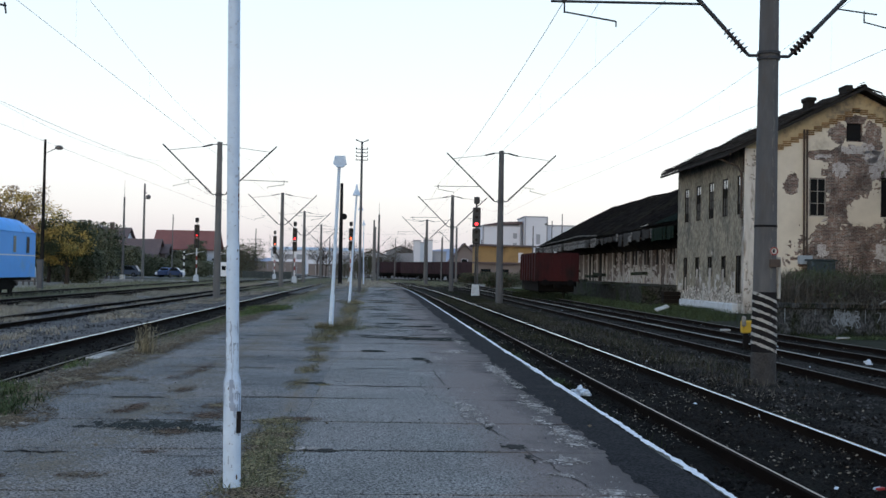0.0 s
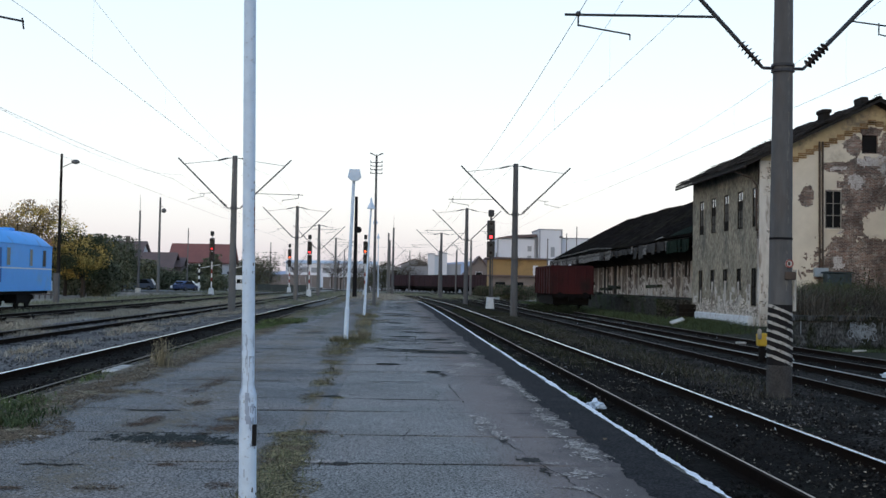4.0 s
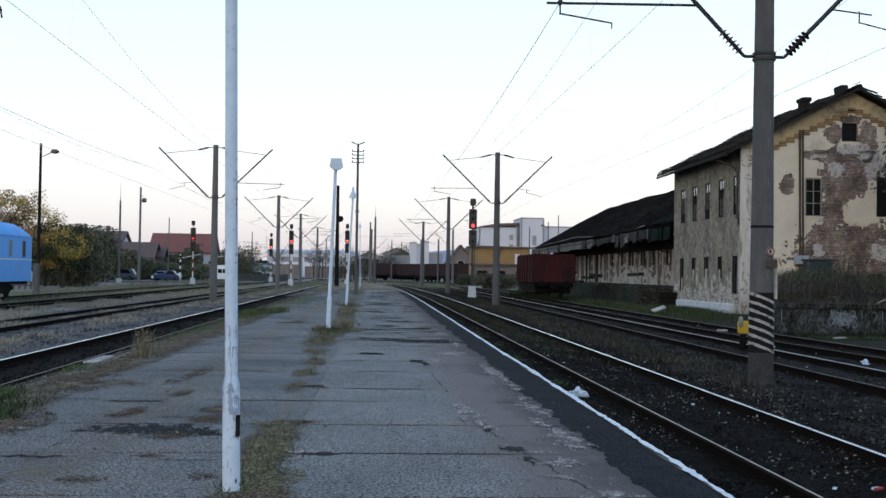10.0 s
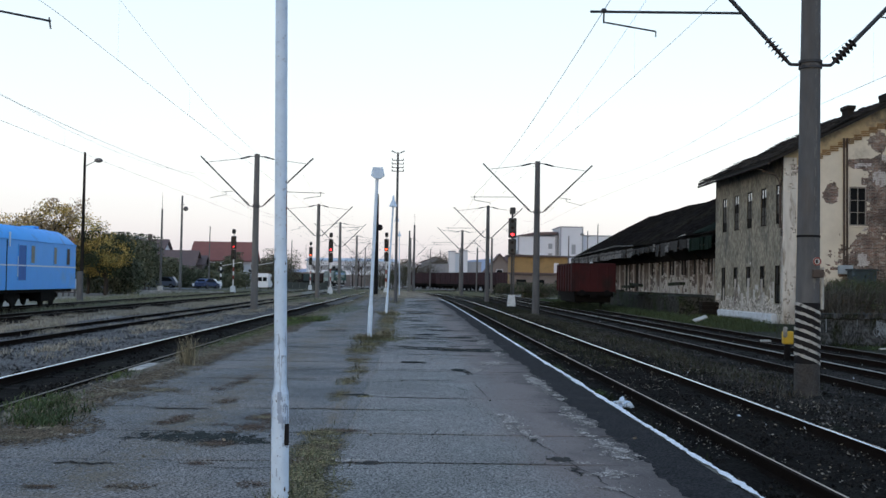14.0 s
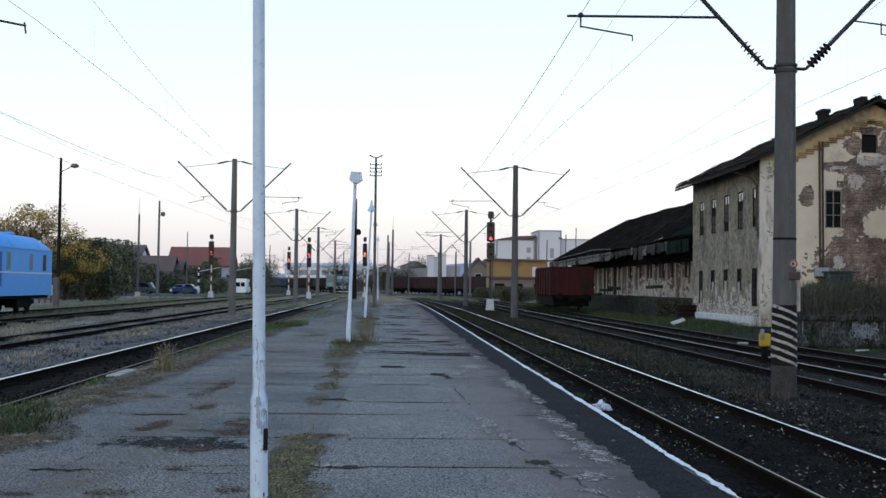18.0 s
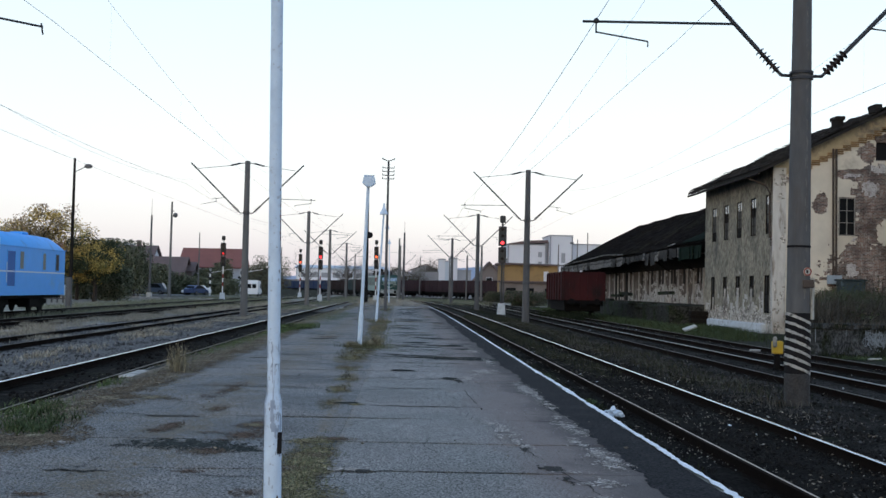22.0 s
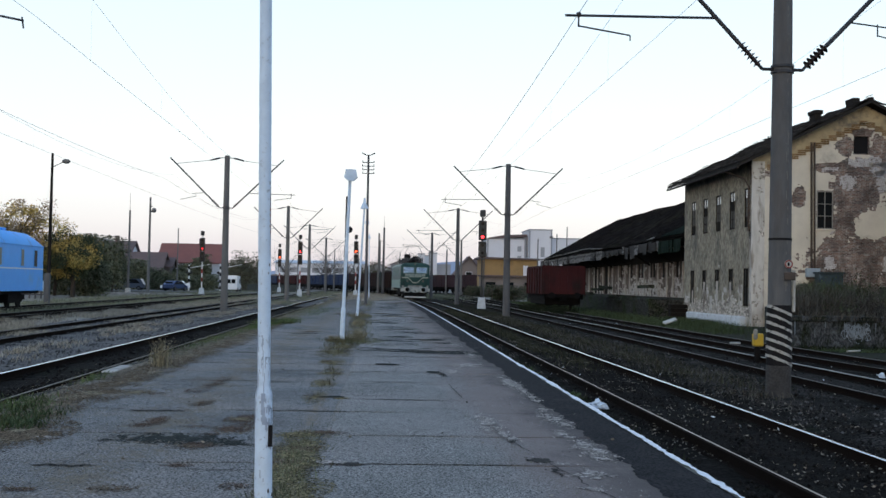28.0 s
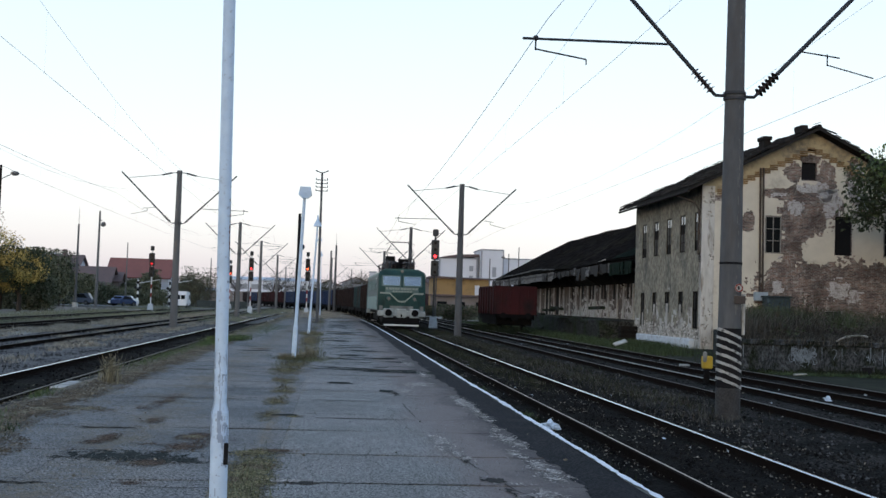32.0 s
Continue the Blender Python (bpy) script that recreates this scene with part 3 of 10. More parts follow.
    "leaf_scrub": island(mat("dead_scrub_leaf", (0.062, 0.055, 0.047), (0.034, 0.031, 0.027), 0.9, 0.9, bump=0, spec=0.05), 0.5, 1.7),
    "leaf_fresh": island(mat("fresh_green_leaf", (0.085, 0.125, 0.034), (0.048, 0.076, 0.024), 0.9, 0.8, bump=0), 0.5, 1.6),
    "grass_dry": island(mat("dry_grass", (0.205, 0.185, 0.130), (0.110, 0.100, 0.070), 1.5, 0.95, bump=0, spec=0.05), 0.15, 2.0),
    "grass_pale": island(mat("pale_dry_grass", (0.34, 0.31, 0.25), (0.22, 0.20, 0.16), 1.5, 0.95, bump=0, spec=0.05), 0.5, 1.5),
    "grass_grey": island(mat("dull_green_grass", (0.195, 0.205, 0.145), (0.130, 0.135, 0.095), 1.5, 0.95, bump=0, spec=0.05), 0.5, 1.6),
    "grass_olive": island(mat("olive_weed", (0.098, 0.094, 0.052), (0.050, 0.048, 0.028), 1.5, 0.95, bump=0, spec=0.04), 0.4, 1.8),
    "bed_weed": island(mat("dull_bed_weed", (0.048, 0.050, 0.032), (0.024, 0.025, 0.017), 1.5, 0.95, bump=0, spec=0.03), 0.4, 1.8),
    "grass_tuft": island(mat("deep_green_weed", (0.066, 0.092, 0.046), (0.034, 0.046, 0.026), 1.5, 0.95, bump=0, spec=0.05), 0.4, 1.7),
    "grass_fresh": island(mat("fresh_green_weed", (0.085, 0.118, 0.050), (0.055, 0.078, 0.036), 1.5, 0.95, bump=0, spec=0.05), 0.5, 1.6),
    "grass_green": island(mat("green_weed", (0.135, 0.145, 0.088), (0.090, 0.096, 0.060), 1.5, 0.95, bump=0, spec=0.05), 0.45, 1.7),
    "grass_bank": island(mat("bank_grass", (0.060, 0.078, 0.038), (0.036, 0.046, 0.024), 1.5, 0.95, bump=0, spec=0.03), 0.45, 1.8),
    "packet_red": mat("red_card", (0.40, 0.03, 0.03), (0.30, 0.025, 0.025), 6.0, 0.5, bump=0.05),
    "grit": island(mat("pale_grit", (0.22, 0.22, 0.225), (0.13, 0.13, 0.135), 6, 0.9, bump=0, spec=0.1), 0.25, 2.0),
    "grass_dark": island(mat("dark_weed", (0.024, 0.028, 0.016), (0.014, 0.017, 0.010), 1.5, 0.95, bump=0, spec=0.03), 0.45, 1.8),
    "stalk": island(mat("dry_grey_stalk", (0.098, 0.090, 0.076), (0.052, 0.048, 0.041), 1.5, 0.95, bump=0, spec=0.05), 0.4, 1.6),
    "scrub_stalk": island(mat("dark_dead_stalk", (0.050, 0.046, 0.038), (0.026, 0.024, 0.020), 1.5, 0.95, bump=0, spec=0.03), 0.4, 1.6),
    "brown_moss": mat("reddish_brown_moss", (0.135, 0.096, 0.074), (0.044, 0.034, 0.029), 12.0, 1.0, c3=(0.155, 0.135, 0.088), scale3=3.0, amount3=0.40, bump=0.8, bump_scale=60, spec=0.03, speckle=0.85, speckle_scale=50, speckle_detail=4),
    # teal metal; the pale blue c3 paints a highlight on it
    "teal_metal": mat("teal_sheet_painted_highlight", (0.030, 0.050, 0.060), (0.018, 0.028, 0.034), 2.0, 0.6, c3=(0.12, 0.17, 0.21), scale3=1.8, amount3=0.34, bump=0.1),
    "litter": mat("matted_brown_litter", (0.150, 0.115, 0.080), (0.050, 0.041, 0.031), 6.0, 1.0, c3=(0.215, 0.190, 0.135), scale3=2.2, amount3=0.40, bump=0.9, bump_scale=50, spec=0.03, speckle=0.7, speckle_scale=40),
    "moss": mat("dry_moss", (0.255, 0.220, 0.125), (0.030, 0.028, 0.020), 9.0, 1.0, c3=(0.120, 0.092, 0.066), scale3=1.6, amount3=0.40, bump=1.0, bump_scale=60, spec=0.03, speckle=0.85, speckle_scale=45),
    "dead_leaf": island(mat("fallen_leaf", (0.165, 0.155, 0.135), (0.075, 0.068, 0.058), 2.0, 0.9, bump=0, spec=0.05), 0.35, 2.3),
    "plastic": mat("crumpled_white_plastic", (0.62, 0.70, 0.80), (0.45, 0.52, 0.62), 12.0, 0.4, bump=0.3),
    "house_white": mat("white_render_wall", (0.60, 0.61, 0.66), (0.54, 0.55, 0.60), 0.4, 0.9, bump=0.05),
    "house_grey": mat("grey_cladding", (0.30, 0.31, 0.34), (0.25, 0.26, 0.29), 0.4, 0.8, bump=0.05),
    "house_ochre": mat("ochre_render_wall", (0.31, 0.205, 0.090), (0.23, 0.155, 0.075), 0.6, 0.9, c3=(0.16, 0.11, 0.06), scale3=0.3, amount3=0.4, bump=0.05),
    # wall tone raised to carry the haze of distance
    "house_dark": mat("brown_grey_wall", (0.200, 0.172, 0.165), (0.15, 0.13, 0.125), 0.5, 0.9, bump=0.05),
    "roof_red": mat("red_tile_roof", (0.215, 0.090, 0.078), (0.165, 0.072, 0.066), 0.8, 0.9, bump=0.3, bump_scale=4),
    # roof brown likewise lightened for haze
    "roof_brown": mat("brown_tile_roof", (0.135, 0.098, 0.095), (0.10, 0.075, 0.075), 0.8, 0.9, bump=0.3, bump_scale=4),
    "hall_blue": mat("pale_blue_sheet_roof", (0.46, 0.52, 0.60), (0.40, 0.46, 0.55), 0.3, 0.7, bump=0.05),
    "hall_white": mat("pale_hall_wall", (0.72, 0.74, 0.80), (0.62, 0.64, 0.71), 0.3, 0.8, bump=0.05),
    # pale blue paints air haze over the hills
    "hill": mat("hill_with_haze_colour", (0.30, 0.34, 0.44), (0.26, 0.30, 0.39), 0.004, 1.0, bump=0),
    "green_fence": mat("dark_grey_green_sheet", (0.048, 0.058, 0.056), (0.036, 0.042, 0.041), 1.0, 0.8, bump=0.1),
    "car_blue": mat("dark_blue_car_paint", (0.055, 0.085, 0.18), (0.045, 0.070, 0.15), 1.0, 0.25, 0.3, bump=0, spec=0.6),
    "car_white": mat("white_car_paint", (0.82, 0.83, 0.85), (0.74, 0.75, 0.77), 1.0, 0.3, bump=0, spec=0.5),
    "rubber": mat("tyre_rubber", (0.018, 0.018, 0.018), (0.012, 0.012, 0.012), 3.0, 0.9, bump=0.1),
    "road": mat("road_asphalt", (0.150, 0.155, 0.165), (0.11, 0.115, 0.122), 0.6, 0.9, bump=0.3),
    "graffiti": mat("pale_spray_paint", (0.21, 0.25, 0.30), (0.06, 0.072, 0.084), 9.0, 0.8, bump=0.0),
    "shed_dock": mat("mossy_crumbling_concrete", (0.050, 0.050, 0.046), (0.020, 0.021, 0.019), 1.4, 0.95, spec=0.04, c3=(0.026, 0.034, 0.018), scale3=0.6, amount3=0.46, bump=0.8, bump_scale=8, speckle=0.6, speckle_scale=9, speckle_detail=4),
    "wood_grey": mat("weathered_fence_wood", (0.085, 0.085, 0.088), (0.050, 0.050, 0.052), 4.0, 0.95, bump=0.3),
    "scuff": mat("scuffed_grey_paint", (0.34, 0.41, 0.53), (0.24, 0.29, 0.38), 16.0, 0.7, bump=0.2, bump_scale=40),
    "mast_foot": mat("dark_grey_mast_foot", (0.052, 0.052, 0.054), (0.028, 0.028, 0.029), 5.0, 0.95, c3=(0.034, 0.032, 0.030), scale3=3.0, amount3=0.42, bump=0.5, bump_scale=25, speckle=0.2, speckle_scale=30),
    "lens_dim": mat("faint_red_lens", (0.3, 0.01, 0.01), (0.3, 0.01, 0.01), 1, 0.3, bump=0, emit=(1.0, 0.03, 0.035), emit_strength=1.6),
    "car_slate": mat("slate_blue_car_paint", (0.075, 0.098, 0.145), (0.060, 0.080, 0.120), 1.0, 0.28, 0.3, bump=0, spec=0.6),
    "dock": mat("mossy_dock_concrete", (0.066, 0.072, 0.080), (0.018, 0.020, 0.020), 3.2, 0.95, spec=0.05, c3=(0.014, 0.017, 0.011), scale3=1.5, amount3=0.47, bump=0.7, bump_scale=14, stretch=(1.2, 1.2, 0.75), width=0.34, speckle=0.5, speckle_scale=14, speckle_detail=4),
}

# ---------------------------------------------------------------- building blocks
GROUND, RAIL = -0.32, -0.12     # level of the earth and of the rails; the platform lies at 0


def thing(name, at, label, category, group="", kind="", turn=0.0):
    ob = new(name)
    ob.empty_display_size = 0.3
    ob.matrix_basis = pose(*at, 0, 0, turn)
    return tagged(ob, label, category, group, kind)


def part(name, bm, material, parent=None, label="", smooth=False):
    me = bpy.data.meshes.new(name)
    bm.normal_update()
    bm.to_mesh(me)
    bm.free()
    return joined(name, me, material, parent, label, smooth)


def joined(name, me, material, parent=None, label="", smooth=False):
    me.materials.append(M[material])
    if smooth:
        for p in me.polygons:
            p.use_smooth = len(p.vertices) <= 4
    ob = new(name, me)
    if parent:
        ob.parent = parent
    if label:
        ob["label"] = label
    return ob


def shared(name, ob, m):
    """Another piece on the same mesh."""
    o = new(name, ob.data)
    o.parent = ob.parent
    o.matrix_basis = m
    if "label" in ob:
        o["label"] = ob["label"]
    return o


def raw(name, verts, faces, material, parent=None, label="", smooth=False):
    me = bpy.data.meshes.new(name)
    me.from_pydata(verts, [], faces)
    me.update()
    return joined(name, me, material, parent, label, smooth)


def B():
    return bmesh.new()


def box(bm, x0, x1, y0, y1, z0, z1, bevel=0.0, turn=None):
    r = bmesh.ops.create_cube(bm, size=1.0)
    vs = r["verts"]
    bmesh.ops.scale(bm, vec=(x1 - x0, y1 - y0, z1 - z0), verts=vs)
    if turn is not None:
        bmesh.ops.rotate(bm, verts=vs, cent=(0, 0, 0), matrix=turn)
    bmesh.ops.translate(bm, vec=((x0 + x1) / 2, (y0 + y1) / 2, (z0 + z1) / 2), verts=vs)
    if bevel:
        es = list({e for v in vs for e in v.link_edges})
        bmesh.ops.bevel(bm, geom=es, offset=bevel, segments=1, affect="EDGES")
    return bm


def rod(bm, a, b, r0, r1=None, seg=8, caps=True):
    a, b = Vector(a), Vector(b)
    r1 = r0 if r1 is None else r1
    d = b - a
    q = d.to_track_quat("Z", "Y").to_matrix()
    ring = []
    for p, r in ((a, r0), (b, r1)):
        ring.append([bm.verts.new(p + q @ Vector((r * math.cos(2 * math.pi * k / seg), r * math.sin(2 * math.pi * k / seg), 0))) for k in range(seg)])
    for k in range(seg):
        bm.faces.new((ring[0][k], ring[0][(k + 1) % seg], ring[1][(k + 1) % seg], ring[1][k]))
    if caps:
        bm.faces.new([bm.verts.new(v.co) for v in ring[0][::-1]])
        bm.faces.new([bm.verts.new(v.co) for v in ring[1]])
    return bm


def line(bm, pts, r, seg=5):
    """One unbroken round wire or bent rod through the points."""
    pts = [Vector(p) for p in pts]
    q, last, rings = None, None, []
    for k, p in enumerate(pts):
        d = (pts[min(k + 1, len(pts) - 1)] - pts[max(k - 1, 0)]).normalized()
        q = d.to_track_quat("Z", "Y") if q is None else last.rotation_difference(d) @ q
        last = d
        rings.append([bm.verts.new(p + q @ Vector((r * math.cos(math.tau * i / seg), r * math.sin(math.tau * i / seg), 0))) for i in range(seg)])
    for a, b in zip(rings[:-1], rings[1:]):
        for i in range(seg):
            bm.faces.new((a[i], a[(i + 1) % seg], b[(i + 1) % seg], b[i]))
    bm.faces.new(rings[0][::-1])
    bm.faces.new(rings[-1])
    return bm


def prism(bm, outline, y0, y1):
    """An (x, z) outline drawn out along y."""
    f = [bm.verts.new((x, y0, z)) for x, z in outline]
    g = [bm.verts.new((x, y1, z)) for x, z in outline]
    bm.faces.new(f[::-1])
    bm.faces.new(g)
    for k in range(len(f)):
        j = (k + 1) % len(f)
        bm.faces.new((f[k], f[j], g[j], g[k]))
    bmesh.ops.recalc_face_normals(bm, faces=bm.faces)
    return bm


def prism_x(bm, outline, x0, x1):
    """A (y, z) outline drawn out along x."""
    f = [bm.verts.new((x0, y, z)) for y, z in outline]
    g = [bm.verts.new((x1, y, z)) for y, z in outline]
    bm.faces.new(f)
    bm.faces.new(g[::-1])
    for k in range(len(f)):
        j = (k + 1) % len(f)
        bm.faces.new((f[j], f[k], g[k], g[j]))
    bmesh.ops.recalc_face_normals(bm, faces=bm.faces)
    return bm


def sphere(bm, c, r, u=8, v=6, squash=(1, 1, 1)):
    res = bmesh.ops.create_uvsphere(bm, u_segments=u, v_segments=v, radius=r)
    bmesh.ops.scale(bm, vec=squash, verts=res["verts"])
    bmesh.ops.translate(bm, vec=c, verts=res["verts"])
    return bm


RNG = np.random.default_rng(7)


def hash_noise(x, y, s=1.0):
    return noise.noise(Vector((x * s, y * s, 3.7)))


# the running line: straight past the platform, then bending away to the left
TRACK_X = 4.25


# the far part of the line, in gentle bends through the station throat
FAR_Y = (180.0, 190.0, 200.0, 212.0, 227.0, 239.0, 252.0, 264.0, 277.0, 290.0, 303.0, 320.0, 345.0, 400.0, 720.0)
FAR_X = (-0.25, -1.33, -2.55, -4.50, -7.15, -9.15, -11.25, -13.3, -15.5, -17.8, -20.1, -24.0, -31.5, -50.0, -157.0)


def line_x(y):
    if y < 206.0:
        return TRACK_X - 1.79e-6 * (max(y, 44.0) - 44.0) ** 3
    return float(np.interp([y + d for d in (-6, -4, -2, 0, 2, 4, 6)], FAR_Y, FAR_X).mean())


def bend(y):
    """How far the running line, and the platform edge with it, has swung left."""
    return line_x(y) - TRACK_X


_ys = np.arange(-60.0, 700.0, 1.0)
_xs = np.array([line_x(v) for v in _ys])
_arc = np.concatenate(([0.0], np.cumsum(np.hypot(np.diff(_xs), np.diff(_ys))))) - 60.0


def on_line(s):
    return float(np.interp(s, _arc, _xs)), float(np.interp(s, _arc, _ys))


# ---------------------------------------------------------------- ground


def ground_sheet():
    xs = np.concatenate(([-3000, -1200, -400, -150, -80], np.arange(-60, 61, 4.0), [80, 150, 400, 1200, 3000]))
    ys = np.concatenate(([-800, -200, -60], np.arange(-30, 260, 5.0), [300, 400, 600, 1200, 2500, 4200]))
    verts, faces = [], []
    for y in ys:
        for x in xs:
            z = GROUND - 0.04 + 0.05 * hash_noise(x, y, 0.13)
            if -5.0 < x < 2.9 + bend(y) and y < 172:
                z = GROUND - 0.3
            verts.append((x, y, z))
    n = len(xs)
    for j in range(len(ys) - 1):
        for i in range(n - 1):
            faces.append((j * n + i, j * n + i + 1, (j + 1) * n + i + 1, (j + 1) * n + i))
    ob = raw("ground", verts, faces, "ground", smooth=True)
    tagged(ob, "dark trodden earth with thin grass between the tracks", "ground", kind="structure")


def rough_bed(name, x0, x1, y0, y1, dx, dy, level, amp, material, label, follow=False):
    xs, ys = np.arange(x0, x1 + dx / 2, dx), np.arange(y0, y1 + dy / 2, dy)
    verts, faces = [], []
    for y in ys:
        for x in xs:
            e = min(1.0, (x - x0) / 0.4, (x1 - x) / 0.4, (y1 - y) / 3.0)
            z = level + amp * (hash_noise(x, y, 5.0) * 0.6 + hash_noise(x, y, 1.3) * 0.7) - 0.10 * (1 - max(e, 0))
            verts.append((x + (bend(y) if follow else 0.0) * (x1 - x) / (x1 - x0), y, z))
    n = len(xs)
    for j in range(len(ys) - 1):
        for i in range(n - 1):
            faces.append((j * n + i, j * n + i + 1, (j + 1) * n + i + 1, (j + 1) * n + i))
    tagged(raw(name, verts, faces, material, smooth=True), label, "ballast bed", kind="structure")


ground_sheet()
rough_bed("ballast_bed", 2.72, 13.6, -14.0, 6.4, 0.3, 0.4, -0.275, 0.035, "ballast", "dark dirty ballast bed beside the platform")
rough_bed("ballast_bed", -14.0, -5.06, -14.0, 11.2, 0.4, 0.5, -0.275, 0.035, "ballast_grey", "grey ballast bed beside the platform")
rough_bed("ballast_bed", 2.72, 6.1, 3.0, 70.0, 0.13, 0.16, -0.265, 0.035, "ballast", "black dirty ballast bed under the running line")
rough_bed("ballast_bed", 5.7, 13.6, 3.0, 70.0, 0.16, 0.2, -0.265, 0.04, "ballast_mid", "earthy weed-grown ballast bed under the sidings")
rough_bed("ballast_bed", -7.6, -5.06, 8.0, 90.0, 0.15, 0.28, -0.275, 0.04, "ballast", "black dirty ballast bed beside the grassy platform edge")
rough_bed("ballast_bed", -14.0, -7.5, 8.0, 90.0, 0.2, 0.28, -0.265, 0.04, "ballast_grey", "grey ballast bed under the through track")
rough_bed("ballast_bed", 2.72, 13.6, 69.0, 190.0, 0.4, 0.8, -0.275, 0.03, "ballast", "dark ballast bed under the distant tracks", True)

# dark bed colours the shaded ground beneath the far wagons
rough_bed("ballast_bed", -2.0, 21.0, 196.0, 246.0, 0.8, 1.0, -0.26, 0.03, "ballast", "dark ballast bed laid as shade under the standing wagons")
rough_bed("ballast_bed", -14.0, -5.06, 89.0, 185.0, 0.6, 1.2, -0.275, 0.04, "ballast_grey", "grey weed-grown ballast beyond the platform")
rough_bed("verge", 13.4, 20.6, 9.0, 140.0, 0.45, 0.8, -0.29, 0.05, "earth_dark", "dark grassy verge before the house and the shed")

# ---------------------------------------------------------------- tracks
RAIL_PROFILE = [(-0.0625, 0.0), (0.0625, 0.0), (0.0625, 0.012), (0.010, 0.028), (0.010, 0.112), (0.036, 0.122), (0.036, 0.146), (-0.036, 0.146), (-0.036, 0.122), (-0.010, 0.112), (-0.010, 0.028), (-0.0625, 0.012)]


def rail_strip(name, centre, off, y0, y1, step, parent, profile, material, label):
    ys = list(np.arange(y0, y1, step)) + [y1]
    verts, faces = [], []
    m = len(profile)
    for y in ys:
        c = centre(y)
        h = math.atan2(centre(y + 0.5) - centre(y - 0.5), 1.0)
        for px, pz in profile:
            verts.append((c + (off + px) * math.cos(h), y - (off + px) * math.sin(h), RAIL - 0.15 + pz))
    for j in range(len(ys) - 1):
        for k in range(m):
            q = (k + 1) % m
            faces.append((j * m + k, j * m + q, (j + 1) * m + q, (j + 1) * m + k))
    faces.append(tuple(range(m))[::-1])
    faces.append(tuple((len(ys) - 1) * m + k for k in range(m)))
    return raw(name, verts, faces, material, parent, label)


HEAD = [(-0.038, 0.138), (-0.034, 0.136), (0.006, 0.1465), (0.004, 0.151), (-0.030, 0.151), (-0.038, 0.146)]   # top and gauge side
HALF = [(0.008, 0.1465), (0.026, 0.1465), (0.024, 0.151), (0.010, 0.151)]


def track(centre, y0, y1, label, heads=("rail_dull", "rail_dull"), own_sleepers=0, sleepers_to=60.0, step=6.0):
    t = thing("railway_track", (0, 0, 0), label, "railway track", "parallel tracks", "structure")
    for off, head in ((-0.75, heads[0]), (0.75, heads[1])):
        r = rail_strip("rail", centre, off, y0, y1, step, t, RAIL_PROFILE, "rail", "rusty steel rail")
        rail_strip("rail_head", centre, off, y0, y1, step, r, HALF if head == "rail_half" else HEAD if off > 0 else [(-x, z) for x, z in HEAD[::-1]], head, "worn shiny running surface" if head == "rail_head" else "dull brown running surface")
    first = None
    ys = np.arange(max(y0 + 1.0, -11.0), sleepers_to, 0.62)
    for k, y in enumerate(ys):
        if k < own_sleepers:
            m = pose(centre(y) + RNG.normal(0, 0.02), y + RNG.normal(0, 0.03), RAIL - 0.165 + RNG.normal(0, 0.008), 0, RNG.normal(0, 0.5), RNG.normal(0, 0.8))
            if first is None:
                bm = B()
                box(bm, -1.25, 1.25, -0.12, 0.12, -0.12, 0.0, 0.012)
                first = part("sleeper", bm, "sleeper", t, "weathered timber sleeper sunk in ballast")
                first.matrix_basis = m
            else:
                shared("sleeper", first, m)
    if own_sleepers < len(ys):
        verts, faces = [], []
        for y in ys[own_sleepers:]:
            c, b0 = centre(y), len(verts)
            for dx in (-1.25, 1.25):
                for dy in (-0.12, 0.12):
                    for z in (-0.12, 0.0):
                        verts.append((c + dx, y + dy, RAIL - 0.165 + z))
            for f in ((1, 3, 7, 5), (0, 4, 6, 2), (0, 1, 5, 4), (2, 6, 7, 3), (0, 2, 3, 1), (4, 5, 7, 6)):
                faces.append(tuple(b0 + v for v in f))
        tagged(raw("sleepers", verts, faces, "sleeper", t, "far sleepers sunk in ballast"), kind="stuff")
    return t


track(line_x, -12, 640, "running line with bright worn rails beside the platform edge", heads=("rail_half", "rail_head"), own_sleepers=80, sleepers_to=90)
track(lambda y: 8.8 - (0.00022 * (y - 90) ** 2 if y > 90 else 0), -12, 230, "siding with lightly polished rails in dark earth", heads=("rail_dull", "rail_siding"), own_sleepers=60, sleepers_to=80)
track(lambda y: 11.42 + (0.0016 * (40 - y) ** 2 if y < 40 else 0), 6, 190, "rusty overgrown siding beside the loading dock", own_sleepers=40, sleepers_to=60)
track(lambda y: -6.22, -6, 260, "track with one bright rail along the grassy platform edge", heads=("rail_head", "rail_dull"), own_sleepers=60, sleepers_to=80)
track(lambda y: -11.4, 10, 260, "through track in grey ballast with weeds", own_sleepers=50, sleepers_to=80)
track(lambda y: -17.0, 20, 260, "grassy outer siding with dull rails", sleepers_to=100)
track(lambda y: -21.1, 20, 230, "storage siding under the blue coach", sleepers_to=90)

# ---------------------------------------------------------------- platform
P_LEFT, P_RIGHT, P_END = -5.0, 2.62, 168.0


def jag(seed, x):
    return 0.07 * noise.noise(Vector((x * 0.5, seed * 7.3, 0.0))) + 0.04 * noise.noise(Vector((x * 2.3, seed * 3.1, 5.0)))


